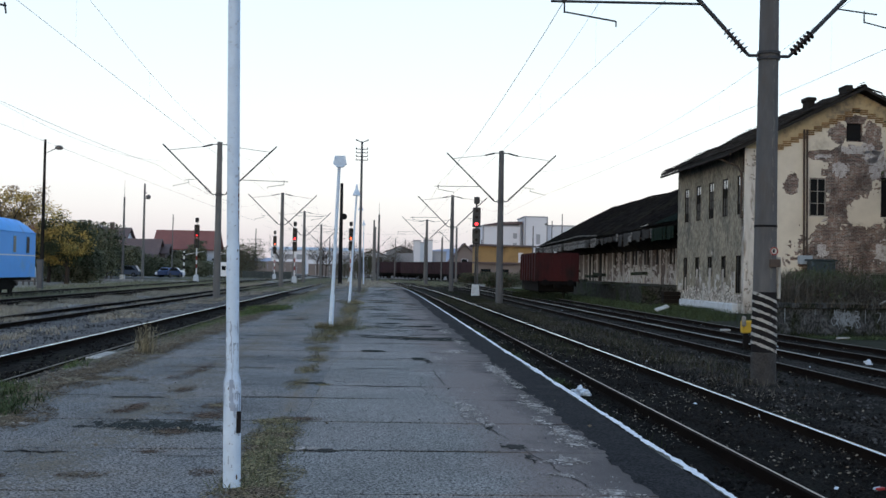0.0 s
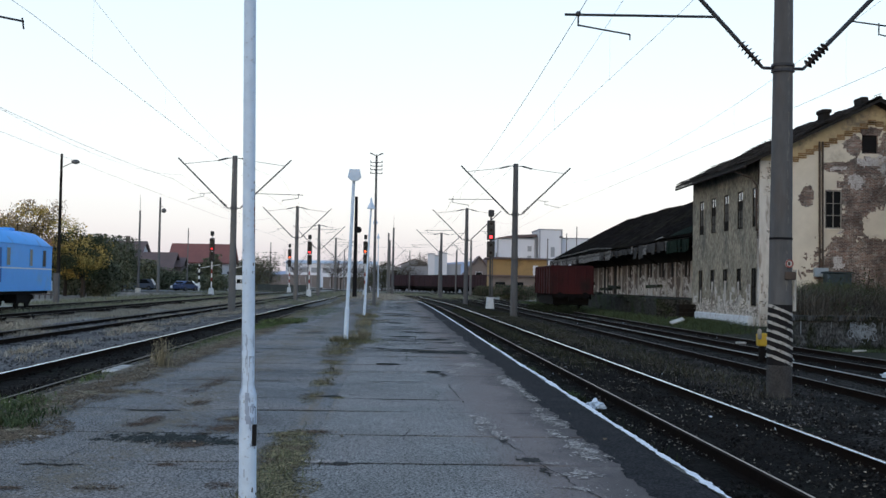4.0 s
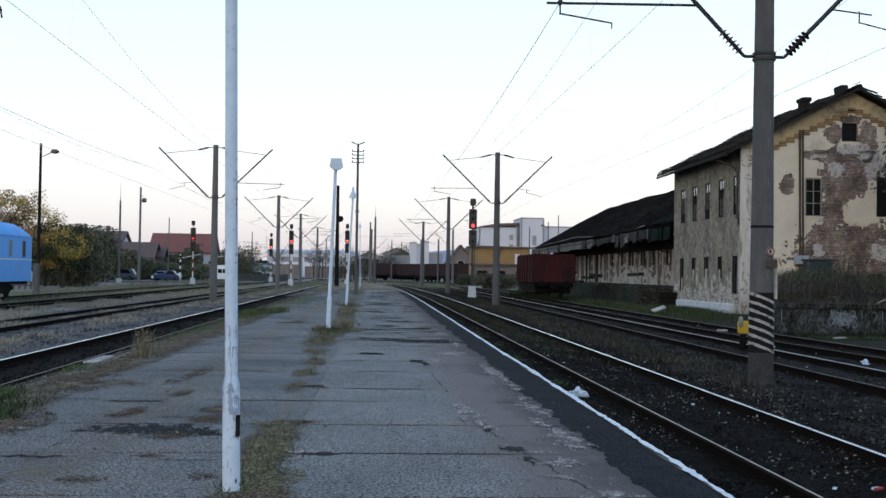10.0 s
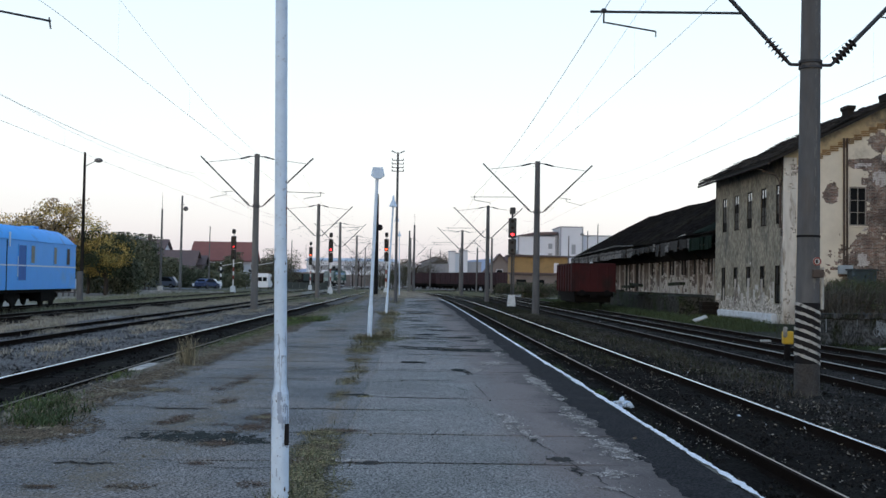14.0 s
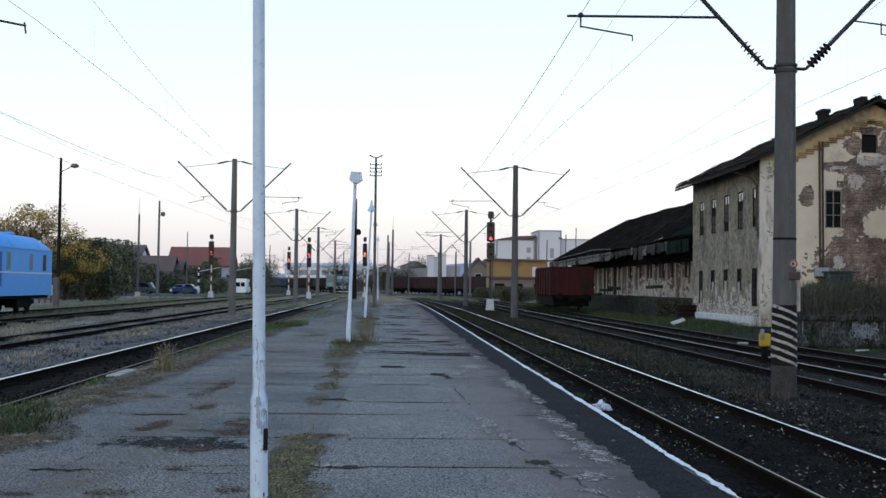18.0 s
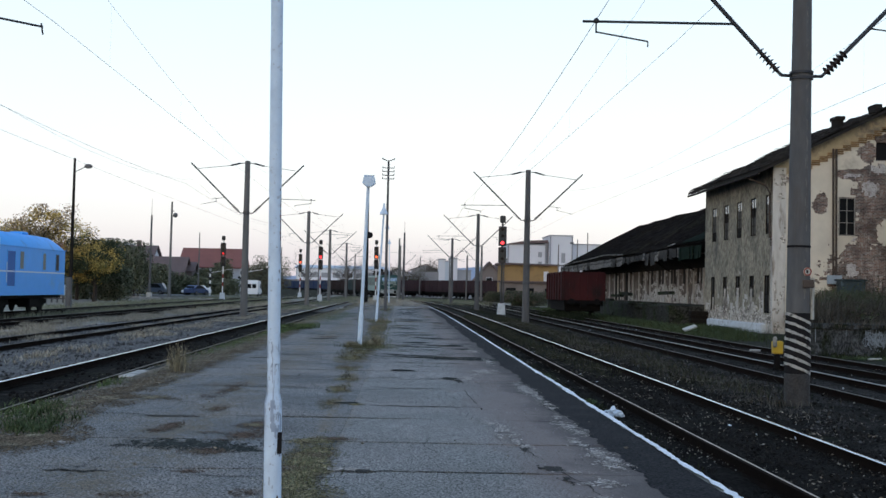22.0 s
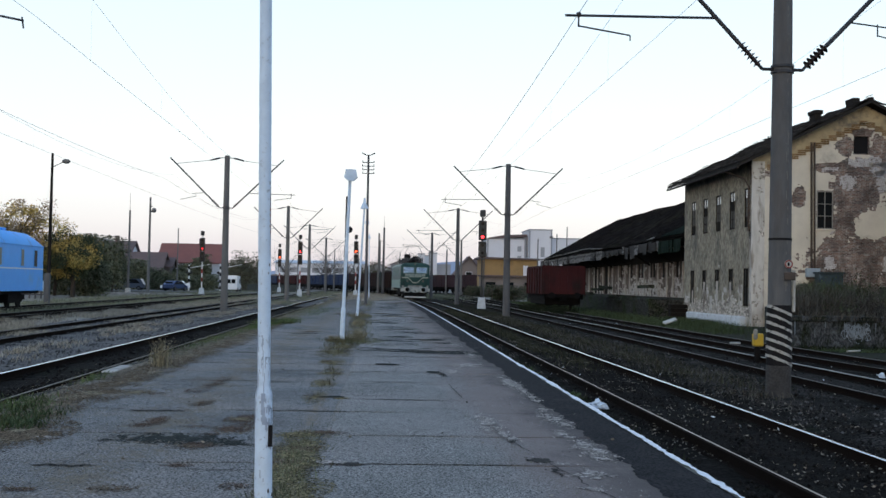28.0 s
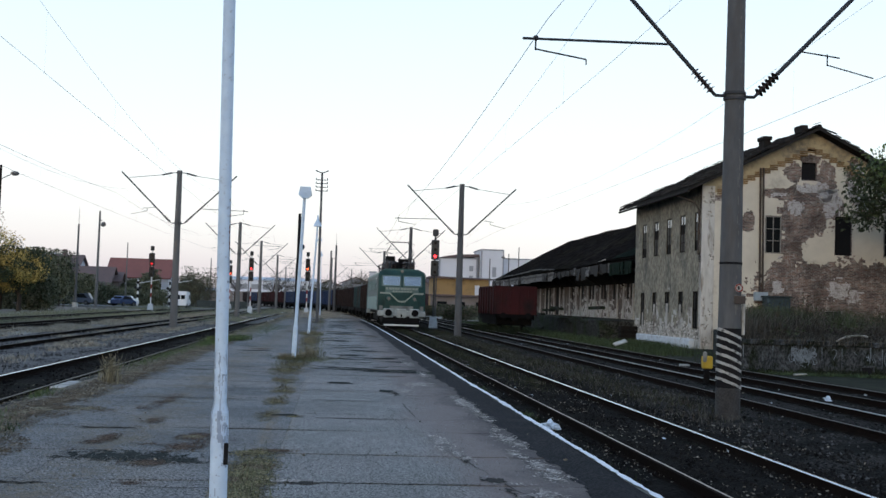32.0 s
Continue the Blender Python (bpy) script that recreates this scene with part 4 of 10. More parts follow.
def ragged(spots, cell, weight, limit, seed, z, coarse=3.1):
    """Flat ragged blots in small cells, denser towards the middle of each spot (x, y, rx, ry)."""
    verts, faces, done = [], [], set()
    for x, y, rx, ry in spots:
        for i in range(int((x - rx) / cell), int((x + rx) / cell) + 1):
            for j in range(int((y - ry) / cell), int((y + ry) / cell) + 1):
                if (i, j) in done:
                    continue
                cx, cy = i * cell, j * cell
                d = math.hypot((cx - x) / rx, (cy - y) / ry)
                v = weight * (1 - d) + 0.6 * noise.noise(Vector((cx * coarse, cy * coarse * 0.6, seed))) + 0.7 * noise.noise(Vector((cx * coarse * 4, cy * coarse * 2.4, seed)))
                if d < 1 and v > limit:
                    done.add((i, j))
                    b0 = len(verts)
                    for dx, dy in ((0, 0), (1, 0), (1, 1), (0, 1)):
                        px, py = (i + dx) * cell, (j + dy) * cell
                        verts.append((px + 0.4 * cell * noise.noise(Vector((px * 31, py * 31, 1))), py + 0.4 * cell * noise.noise(Vector((px * 31, py * 31, 2))), z))
                    faces.append((b0, b0 + 1, b0 + 2, b0 + 3))
    return verts, faces


def platform():
    p = thing("platform", (0, 0, 0), "low island platform of worn cracked grey asphalt", "platform", kind="structure")
    bm = B()
    cut = [-12.0, 50.0] + [50.0 + 5.9 * k for k in range(1, 21)]
    for ya, yb in zip(cut[:-1], cut[1:]):
        box(bm, P_LEFT + 0.05, P_RIGHT - 0.05 + bend(yb), ya, yb, GROUND - 0.3, -0.010)
    part("bed", bm, "soil", p, "dark soil under the asphalt")
    # cracked asphalt panels with ragged joints
    lanes = ((np.linspace(P_LEFT + 0.22, -0.784, 20), "asphalt_old"), (np.linspace(-0.781, P_RIGHT - 0.24, 18), "asphalt"))
    joints, y, k = [], -10.0, 0
    near = (-10.0, -7.6, -5.0, -2.6, -0.2, 2.1, 4.3, 6.4, 8.3, 10.24, 12.17, 14.41, 15.9, 18.4, 20.6, 22.65, 25.1, 27.6, 29.8, 32.0, 34.5, 37.0, 39.6, 42.2, 44.8, 47.6, 50.6, 53.6, 56.8, 60.0)
    while y < P_END:
        joints.append((y, k))
        k += 1
        y = near[k] if k < len(near) else y + 3.4
    for (ya, ka), (yb, kb) in zip(joints[:-1], joints[1:]):
        for xs, surface in lanes:
            gap = 0.030 if ya < 60 else 0.045
            verts, faces = [], []
            n = len(xs)
            ga = [gap * max(0.0, 1.2 + 2.2 * noise.noise(Vector((x * 1.4, ka * 1.7, 9.0)))) * 0.5 for x in xs]
            gb = [gap * max(0.0, 1.2 + 2.2 * noise.noise(Vector((x * 1.4, kb * 1.7, 9.0)))) * 0.5 for x in xs]
            tilt = 0.0015 * math.sin(ka * 5.1)
            for zz in (0.0, -0.05):
                for i, x in enumerate(xs):
                    verts.append((x + bend(ya) * (x - P_LEFT) / (P_RIGHT - P_LEFT), ya + jag(ka, x) + ga[i], zz + (tilt if zz == 0 else 0)))
                for i, x in enumerate(xs):
                    verts.append((x + bend(yb) * (x - P_LEFT) / (P_RIGHT - P_LEFT), yb + jag(kb, x) - gb[i], zz - (tilt if zz == 0 else 0)))
            for i in range(n - 1):
                faces.append((i, i + 1, n + i + 1, n + i))
                faces.append((i, 2 * n + i, 2 * n + i + 1, i + 1))
                faces.append((n + i, n + i + 1, 3 * n + i + 1, 3 * n + i))
            faces.append((0, n, 3 * n, 2 * n))
            faces.append((n - 1, 3 * n - 1, 4 * n - 1, 2 * n - 1))
            raw("asphalt_panel", verts, faces, surface, p)
    # kerb stones along both edges
    for side, x0, x1 in ((1, P_RIGHT - 0.24, P_RIGHT), (-1, P_LEFT, P_LEFT + 0.22)):
        bm = B()
        box(bm, 0, x1 - x0, 0.006, 1.494, -0.36, 0.0, 0.015)
        first = part("edge_stone", bm, "edge" if side > 0 else "kerb", p, "chipped concrete edge stone")
        first.matrix_basis = pose(x0, -10, -0.004)
        for i in range(1, 118):
            shared("edge_stone", first, pose(x0 + RNG.normal(0, 0.012) + (bend(-10 + 1.5 * i) if side > 0 else 0), -10 + 1.5 * i, -0.004 + (RNG.normal(-0.010, 0.003) if side > 0 else RNG.normal(-0.03, 0.02)), RNG.normal(0, 0.15), RNG.normal(0, 0.4), RNG.normal(0, 0.25)))
    # strip of newer dark asphalt with a ragged inner edge
    ys = np.arange(-8, 95, 0.09)
    verts, faces = [], []
    for i, yy in enumerate(ys):
        xl = 2.03 + 0.08 * hash_noise(0.3, yy, 0.45) + 0.08 * hash_noise(1.1, yy, 2.3) + 0.07 * hash_noise(2.1, yy, 7.0) - 0.05 * math.exp(-((yy - 6) / 5) ** 2) + bend(yy)
        verts += [(xl, yy, 0.0022), (xl + 0.02, yy, 0.0032), (P_RIGHT - 0.10 + bend(yy), yy, 0.006)]
        if i:
            a = 3 * (i - 1)
            faces += [(a, a + 1, a + 4, a + 3), (a + 1, a + 2, a + 5, a + 4)]
    raw("dark_strip", verts, faces, "dark_asphalt", p, "strip of newer dark asphalt along the edge")
    # hand-painted edge line
    ys = np.arange(-8, 110, 0.06)
    verts, faces = [], []
    for i, yy in enumerate(ys):
        w = max(0.008, 0.036 + 0.022 * hash_noise(4.0, yy, 1.9) + 0.028 * hash_noise(8.0, yy, 9.0))
        c = P_RIGHT - 0.05 + bend(yy) + 0.02 * hash_noise(2.0, yy, 0.7)
        verts += [(c - w, yy, 0.0125), (c + w * 0.9, yy, 0.0125)]
        if i:
            a = 2 * (i - 1)
            faces.append((a, a + 1, a + 3, a + 2))
    raw("edge_line", verts, faces, "white_line", p, "uneven white painted edge line")

    def blot(name, x, yy, rx, ry, material, seed, z, label, n=52):
        vs = [(x, yy, z)]
        for i in range(n):
            a = i * math.tau / n
            r = 0.75 + 0.7 * noise.noise(Vector((math.cos(a) * 1.6, math.sin(a) * 1.6, seed))) + 0.55 * noise.noise(Vector((math.cos(a) * 5, math.sin(a) * 5, seed))) + 0.25 * noise.noise(Vector((math.cos(a) * 12, math.sin(a) * 12, seed)))
            r = max(r, 0.15)
            vs.append((x + rx * r * math.cos(a), yy + ry * r * math.sin(a), z))
        raw(name, vs, [(0, i + 1, (i + 1) % n + 1) for i in range(n)], material, p, label)

    tagged(raw("repair_patch", *ragged([(-2.3, 11.75, 0.85, 0.5), (-1.75, 11.5, 0.45, 0.3)], 0.016, 1.1, 0.42, 4.0, 0.0025, 9.0), "patch", p, "dark granular tar repair patch"), kind="stuff")
    for i, (x, yy, rx, ry) in enumerate(((1.15, 27.4, 1.35, 0.55), (0.3, 27.9, 0.6, 0.3), (0.2, 27.2, 0.9, 0.12), (-0.2, 47.0, 0.9, 0.4), (0.6, 38.0, 0.5, 0.35), (0.9, 33.0, 0.6, 0.3), (0.2, 60.0, 1.0, 0.6), (-2.6, 36.0, 0.7, 0.3), (-3.2, 26.0, 0.5, 0.2))):
        blot("repair_patch", x, yy, rx, ry, "patch", 20.0 + i, 0.0030 + 0.0001 * i, "dark tar repair patch")
    for i in range(64):
        yy = 28.0 + 66.0 * RNG.random() ** 1.3
        blot("repair_patch", (-4.0 if i % 3 == 0 else -0.6) + ((5.6 if i % 3 == 0 else 2.4) + bend(yy)) * RNG.random(), yy, 0.12 + 0.55 * RNG.random() ** 2, 0.08 + 0.006 * yy * RNG.random(), "patch", 60.0 + i * 1.7, 0.0040 + 0.00003 * i, "dark worn patch of asphalt", 36)

    for i in range(90):
        yy = 27.0 + 90.0 * RNG.random() ** 1.2
        lane = -3.6 if i % 3 == 0 else -0.5
        blot("worn_patch", lane + (2.2 + 0.6 * bend(yy)) * RNG.random(), yy, 0.25 + 0.75 * RNG.random() ** 2, yy * yy / 3300.0 * (0.35 + 0.75 * RNG.random()), "worn_dark" if i % 4 else "litter", 300.0 + i * 1.3, 0.0062 + 0.00002 * i, "patch of darker worn asphalt" if i % 4 else "patch of brown moss and litter", 30)

    # cracks: thin dark ragged strips that open and close
    def crack(pts, w, seed):
        vs, fs = [], []
        n = len(pts)
        for i, (x, yy) in enumerate(pts):
            ww = w * (0.3 + 0.9 * abs(noise.noise(Vector((i * 0.45, seed, 2.0))))) * min(1.0, 4 * i / n + 0.1, 4 * (n - 1 - i) / n + 0.1)
            a = pts[min(i + 1, n - 1)]
            b = pts[max(i - 1, 0)]
            d = Vector((a[0] - b[0], a[1] - b[1])).normalized()
            vs += [(x - d.y * ww, yy + d.x * ww, 0.0062), (x + d.y * ww, yy - d.x * ww, 0.0062)]
            if i:
                fs.append((2 * i - 2, 2 * i - 1, 2 * i + 1, 2 * i))
        raw("crack", vs, fs, "soil", p, "dark open crack")

    for i in range(130):
        y0 = (14.5 if i % 8 else 8.5) + 76 * RNG.random() ** 1.1
        x0 = -4.4 + 6.2 * RNG.random()
        ln = 0.7 + 2.6 * RNG.random()
        m = 26
        if i % 3 == 0:
            y0, ln = max(y0, 25.0) + 4.0 * RNG.random(), ln * 1.4
        crack([(x0 + ln * q / m, y0 + 0.16 * noise.noise(Vector((q * 0.16, i, 0.0))) + 0.05 * noise.noise(Vector((q * 0.7, i, 5.0)))) for q in range(m + 1)], (0.009 + 0.013 * RNG.random()) * (1 + y0 / 34.0), i * 3.3)
    for i, (x0, y0, y1) in enumerate(((0.17, 10.3, 14.0), (0.62, 14.0, 18.5), (-2.9, 9.0, 13.0), (0.3, 22.0, 30.0), (-2.6, 20.0, 26.0))):
        m = 44
        crack([(x0 + 0.10 * noise.noise(Vector((q * 0.12, i, 9.0))) + 0.05 * noise.noise(Vector((q * 1.7, i, 1.0))), y0 + (y1 - y0) * q / m) for q in range(m + 1)], 0.007, 100 + i * 2.1)
    for i, (x0, x1, y0, w) in enumerate(((-0.70, 1.30, 10.24, 0.036), (-0.75, 0.95, 12.17, 0.016), (-2.2, -0.25, 14.41, 0.050), (-0.70, 0.85, 15.9, 0.075), (-3.3, -2.55, 14.2, 0.09), (-3.2, -2.6, 10.0, 0.05), (-0.35, 0.15, 22.65, 0.22), (-3.6, -1.3, 18.6, 0.06), (-0.6, 0.6, 18.7, 0.05), (-3.0, 1.4, 20.9, 0.05), (-0.5, 1.5, 25.2, 0.09))):
        m = 60
        crack([(x0 + (x1 - x0) * q / m, y0 + 0.10 * noise.noise(Vector((q * 0.09, i, 12.0))) + 0.035 * noise.noise(Vector((q * 0.6, i, 15.0)))) for q in range(m + 1)], w, 400 + i * 2.7)
    # the long crack between the grey asphalt and the browner strip, with stones showing along it
    m = 150
    long_crack = []
    for q in range(m + 1):
        yy = 7.2 + 14.2 * q / m
        x0 = 0.82 + 0.16 * (21.4 - yy) / 7.4 if yy > 14 else 0.98 + 0.55 * ((14 - yy) / 5.0) ** 1.4
        long_crack.append((x0 + 0.05 * noise.noise(Vector((q * 0.21, 4.0, 0.0))) + 0.03 * noise.noise(Vector((q * 0.9, 8.0, 0.0))), yy))
    crack(long_crack[12:40], 0.016, 210.0)
    crack(long_crack[38:62], 0.010, 213.0)
    crack(long_crack[92:122], 0.014, 217.0)
    tagged(raw("tar_joint", *ragged([(1.25, 10.55, 0.16, 0.22), (1.14, 11.9, 0.07, 0.5), (1.30, 9.9, 0.10, 0.4), (0.86, 20.4, 0.10, 0.7), (-0.45, 10.2, 0.22, 0.10), (1.95, 16.4, 0.12, 0.9)], 0.016, 1.0, 0.42, 6.0, 0.0064, 5.0), "soil", p, "crumbled dark edges of the joints"), kind="stuff")
    # tar-dark repairs across the platform, and small dark hollows
    tagged(raw("tar_repair", *ragged([(0.95, 26.75, 0.65, 0.42), (1.5, 26.62, 0.6, 0.36), (1.95, 26.6, 0.3, 0.3), (0.25, 27.1, 0.55, 0.20), (-0.35, 27.4, 0.5, 0.15), (-0.14, 22.85, 0.30, 0.22), (0.05, 22.6, 0.2, 0.14), (-0.88, 16.2, 0.26, 0.16), (0.72, 20.9, 0.16, 0.4), (0.25, 34.4, 0.5, 0.5), (-0.1, 32.3, 0.55, 0.3), (1.3, 33.0, 0.35, 0.7), (1.5, 31.2, 0.25, 0.4)], 0.02, 1.7, 0.42, 21.0, 0.0066, 2.2), "patch", p, "dark tar repairs and hollows in the asphalt"), kind="stuff")
    tagged(raw("bare_stone", *ragged([(1.45, 23.0, 0.42, 0.75), (1.1, 21.0, 0.22, 0.8), (1.25, 21.9, 0.2, 0.4), (1.0, 13.6, 0.13, 0.9), (1.12, 12.4, 0.12, 0.5), (1.88, 11.2, 0.2, 0.5), (1.95, 16.4, 0.14, 1.0), (1.93, 18.6, 0.20, 1.4), (1.86, 13.9, 0.20, 0.9), (1.75, 12.4, 0.16, 0.6), (1.6, 9.8, 0.25, 0.35), (-0.95, 27.6, 0.2, 0.5), (-0.78, 28.4, 0.10, 0.3)], 0.012, 0.8, 0.50, 17.0, 0.0070, 9.0), "bare", p, "pale stone where the asphalt has worn through"), kind="stuff")
    # pale stone showing where the asphalt has worn through
    tagged(raw("bare_stone", *ragged([(1.42, 22.7, 0.36, 0.75), (1.02, 21.2, 0.18, 0.4), (1.62, 23.2, 0.2, 0.3), (1.06, 13.2, 0.17, 1.15), (1.18, 12.0, 0.10, 0.3), (1.40, 10.34, 0.24, 0.10), (1.87, 11.6, 0.20, 0.42), (1.88, 10.75, 0.22, 0.34), (1.90, 14.9, 0.13, 0.36),
                                     (1.94, 13.3, 0.13, 0.5), (1.88, 19.1, 0.16, 1.5), (1.93, 17.2, 0.10, 0.7), (1.47, 9.1, 0.22, 0.16), (1.72, 8.2, 0.25, 0.4), (1.80, 26.0, 0.14, 1.6), (1.7, 30.5, 0.2, 1.5), (-0.62, 10.35, 0.26, 0.16), (-3.55, 11.75, 0.22, 0.10), (-0.4, 22.7, 0.18, 0.06)], 0.013, 0.62, 0.36, 11.0, 0.0068, 9.0), "bare", p, "pale stone where the asphalt has worn through"), kind="stuff")


platform()

# ---------------------------------------------------------------- masts and overhead line


def lathe(bm, start, d, rings, seg=10):
    """One turned body round an axis: rings are (distance, radius)."""
    q = d.to_track_quat("Z", "Y").to_matrix()
    prev = None
    for s, r in rings:
        ring = [bm.verts.new(start + d * s + q @ Vector((r * math.cos(math.tau * k / seg), r * math.sin(math.tau * k / seg), 0))) for k in range(seg)]
        if prev:
            for k in range(seg):
                bm.faces.new((prev[k], prev[(k + 1) % seg], ring[(k + 1) % seg], ring[k]))
        prev = ring


def catenary_mast(at, height, material, label, arms=(-1, 1), striped=False, lean=0.0, near=False, joint=5.72, long_side=-1):
    """A concrete mast with slanting bracket arms, steady tubes and top stays. Local z=0 is the ground."""
    t = thing("catenary_mast", at, label, "catenary mast", "catenary masts along the tracks")
    t.matrix_basis = pose(*at, 0, lean, 0)
    bm = B()
    rod(bm, (0, 0, 0), (0, 0, height), 0.215, 0.145, seg=20)
    part("pole", bm, material, t, "tapered round concrete pole", smooth=near)
    g = -at[2]
    zj, zt = joint + g, 8.45 + g
    for dz in (-0.05, 0.05):
        bm = B()
        lathe(bm, Vector((0, 0, zj + dz - 0.022)), Vector((0, 0, 1)), [(0.0, 0.15), (0.0, 0.203), (0.044, 0.203), (0.044, 0.15)], 16)
        part("clamp", bm, "steel", t, "steel clamp band")
    for s in arms:
        a0, a1 = Vector((s * 0.36, 0, zj)), Vector((s * 3.2, 0, zt + 0.05))
        d = (a1 - a0).normalized()
        bm = B()
        rod(bm, (s * 0.18, 0, zj), a0, 0.03, seg=6)
        rod(bm, a0, a0 + d * 0.1, 0.03, seg=6)
        rod(bm, a0 + d * 0.62, a1, 0.040, seg=8)
        arm = part("bracket_arm", bm, "steel", t, "slanting tubular bracket arm")
        bm = B()
        lathe(bm, a0 + d * 0.08, d, [(0.0, 0.03)] + [q for k in range(6) for q in ((0.044 + 0.085 * k, 0.035), (0.050 + 0.085 * k, 0.095), (0.074 + 0.085 * k, 0.060), (0.080 + 0.085 * k, 0.035))] + [(0.56, 0.03)])
        part("insulator", bm, "insulator", arm, "ribbed dark porcelain insulator")
        # steady tube and steady arm
        u0 = a0 + d * 1.22
        u0.z = a0.z + d.z * 1.22
        bm = B()
        if abs(at[0] + 9.85) < 0.01 and s > 0:
            rod(bm, u0, (s * 3.55, 0, u0.z - 0.42), 0.02, seg=6)
            tube = part("steady_tube", bm, "steel", t, "sloping steady tube")
            bm = B()
            rod(bm, (s * 3.52, 0, u0.z - 0.36), (s * 3.55, 0, u0.z - 0.55), 0.016, seg=5)
        elif s == long_side or not near and len(arms) == 1:
            rod(bm, u0, (s * 3.9, 0, u0.z - 0.04), 0.024 if near else 0.019, seg=6)
            tube = part("steady_tube", bm, "steel", t, "horizontal steady tube")
            bm = B()
            inner = s * 2.74
            rod(bm, (s * 3.66, 0, u0.z - 0.03), (s * 3.66, 0, u0.z - 0.24), 0.016, seg=5)
            rod(bm, (s * 3.66, 0, u0.z - 0.22), (inner, 0, u0.z - 0.36), 0.016, seg=5)
            rod(bm, (inner, 0, u0.z - 0.36), (inner, 0, u0.z - 0.46), 0.012, seg=5)
            sphere(bm, (s * 3.66, 0, u0.z - 0.02), 0.05)
        else:
            rod(bm, u0, (s * 1.95, 0, u0.z - 0.08), 0.014, seg=6)
            tube = part("steady_tube", bm, "steel", t, "short steady tube")
            bm = B()
            rod(bm, (s * 1.72, 0, u0.z - 0.02), (s * 1.72, 0, u0.z - 0.24), 0.013, seg=5)
            rod(bm, (s * 1.72, 0, u0.z - 0.22), (s * 2.6, 0, u0.z - 0.42), 0.013, seg=5)
        part("steady_arm", bm, "steel", tube, "drooping steady arm")
        # stay from the top of the mast
        bm = B()
        top = height - 0.12
        rod(bm, (s * 0.12, 0, top), (s * 0.4, 0, top - 0.02), 0.025, seg=6)
        rod(bm, (s * 0.4, 0, top - 0.02), (s * 0.95, 0, top - 0.16), 0.055, 0.045, seg=6)
        rod(bm, (s * 0.95, 0, top - 0.16), (s * 2.85, 0, zt - 0.28), 0.014, seg=4)
        part("top_stay", bm, "steel", t, "insulated top stay")
    if striped:
        first = None
        for k in range(7):
            z = 0.66 + 0.145 * k
            r0 = 0.217 - 0.0084 * z
            verts, faces = [], []
            n = 24
            for i in range(n + 1):
                a = i * math.tau / n
                skew = -0.09 * math.cos(a)
                for dz in (0.0, 0.052):
                    verts.append(((r0 + 0.014) * math.cos(a), (r0 + 0.014) * math.sin(a), z + dz + skew + 0.016 * noise.noise(Vector((i * 0.6, k * 3.1, 2.0 + 40 * dz)))))
            for i in range(n):
                faces.append((2 * i, 2 * i + 2, 2 * i + 3, 2 * i + 1))
            raw("white_stripe", verts, faces, "stripe", t, "hand-painted slanting white warning stripe")
        bm = B()
        rod(bm, (0, 0, 0.60), (0, 0, 1.66), 0.2175, 0.2095, seg=24, caps=False)
        part("black_band", bm, "black_paint", t, "black painted warning band", smooth=True)
        bm = B()
        rod(bm, (0, 0, 2.80), (0, 0, 2.84), 0.203, 0.203, seg=20)
        part("strap", bm, "black_paint", t, "thin dark steel strap")
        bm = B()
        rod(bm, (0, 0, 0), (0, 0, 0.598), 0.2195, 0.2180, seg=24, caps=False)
        part("foot", bm, "mast_foot", t, "darker grey foot of the mast", smooth=True)
        # small round notice plate with marks too small to read, and rusty box below
        bm = B()
        rod(bm, (0.075, -0.235, 2.38), (0.075, -0.247, 2.38), 0.075, seg=16)
        plate = part("notice_plate", bm, "block", t, "round white notice plate with a red ring")
        bm = B()
        for k in range(16):
            a, b = k * math.tau / 16, (k + 1) * math.tau / 16
            rod(bm, (0.075 + 0.062 * math.cos(a), -0.249, 2.38 + 0.062 * math.sin(a)), (0.075 + 0.062 * math.cos(b), -0.249, 2.38 + 0.062 * math.sin(b)), 0.011, seg=4)
        part("ring", bm, "red_paint", plate)
        bm = B()
        box(bm, 0.05, 0.085, -0.252, -0.248, 2.35, 2.41)
        part("mark", bm, "black_paint", plate)
        bm = B()
        box(bm, 0.0, 0.20, -0.25, -0.21, 2.10, 2.24, 0.01)
        part("rusty_plate", bm, "rust_pipe", t, "small rusty plate")
        bm = B()
        rod(bm, (0.235, -0.05, 1.55), (0.235, -0.05, 2.28), 0.035, seg=8)
        part("cable_guard", bm, "block", t, "short pale cable guard")
        # drain hole marks along the pole
        bm = B()
        rng = np.random.default_rng(5)
        for k in range(70):
            z = 1.9 + 6.2 * rng.random()
            r = 0.215 - 0.0075 * z
            x = 0.05 + rng.normal(0, 0.012)
            w, hh = 0.003 + 0.007 * rng.random(), 0.02 + 0.10 * rng.random() ** 2
            y = -math.sqrt(r * r - x * x)
            box(bm, x - w, x + w, y - 0.004, y + 0.02, z, z + hh)
        tagged(part("casting_seam", bm, "mast_far", t, "broken pale casting seam"), kind="stuff")
    return t


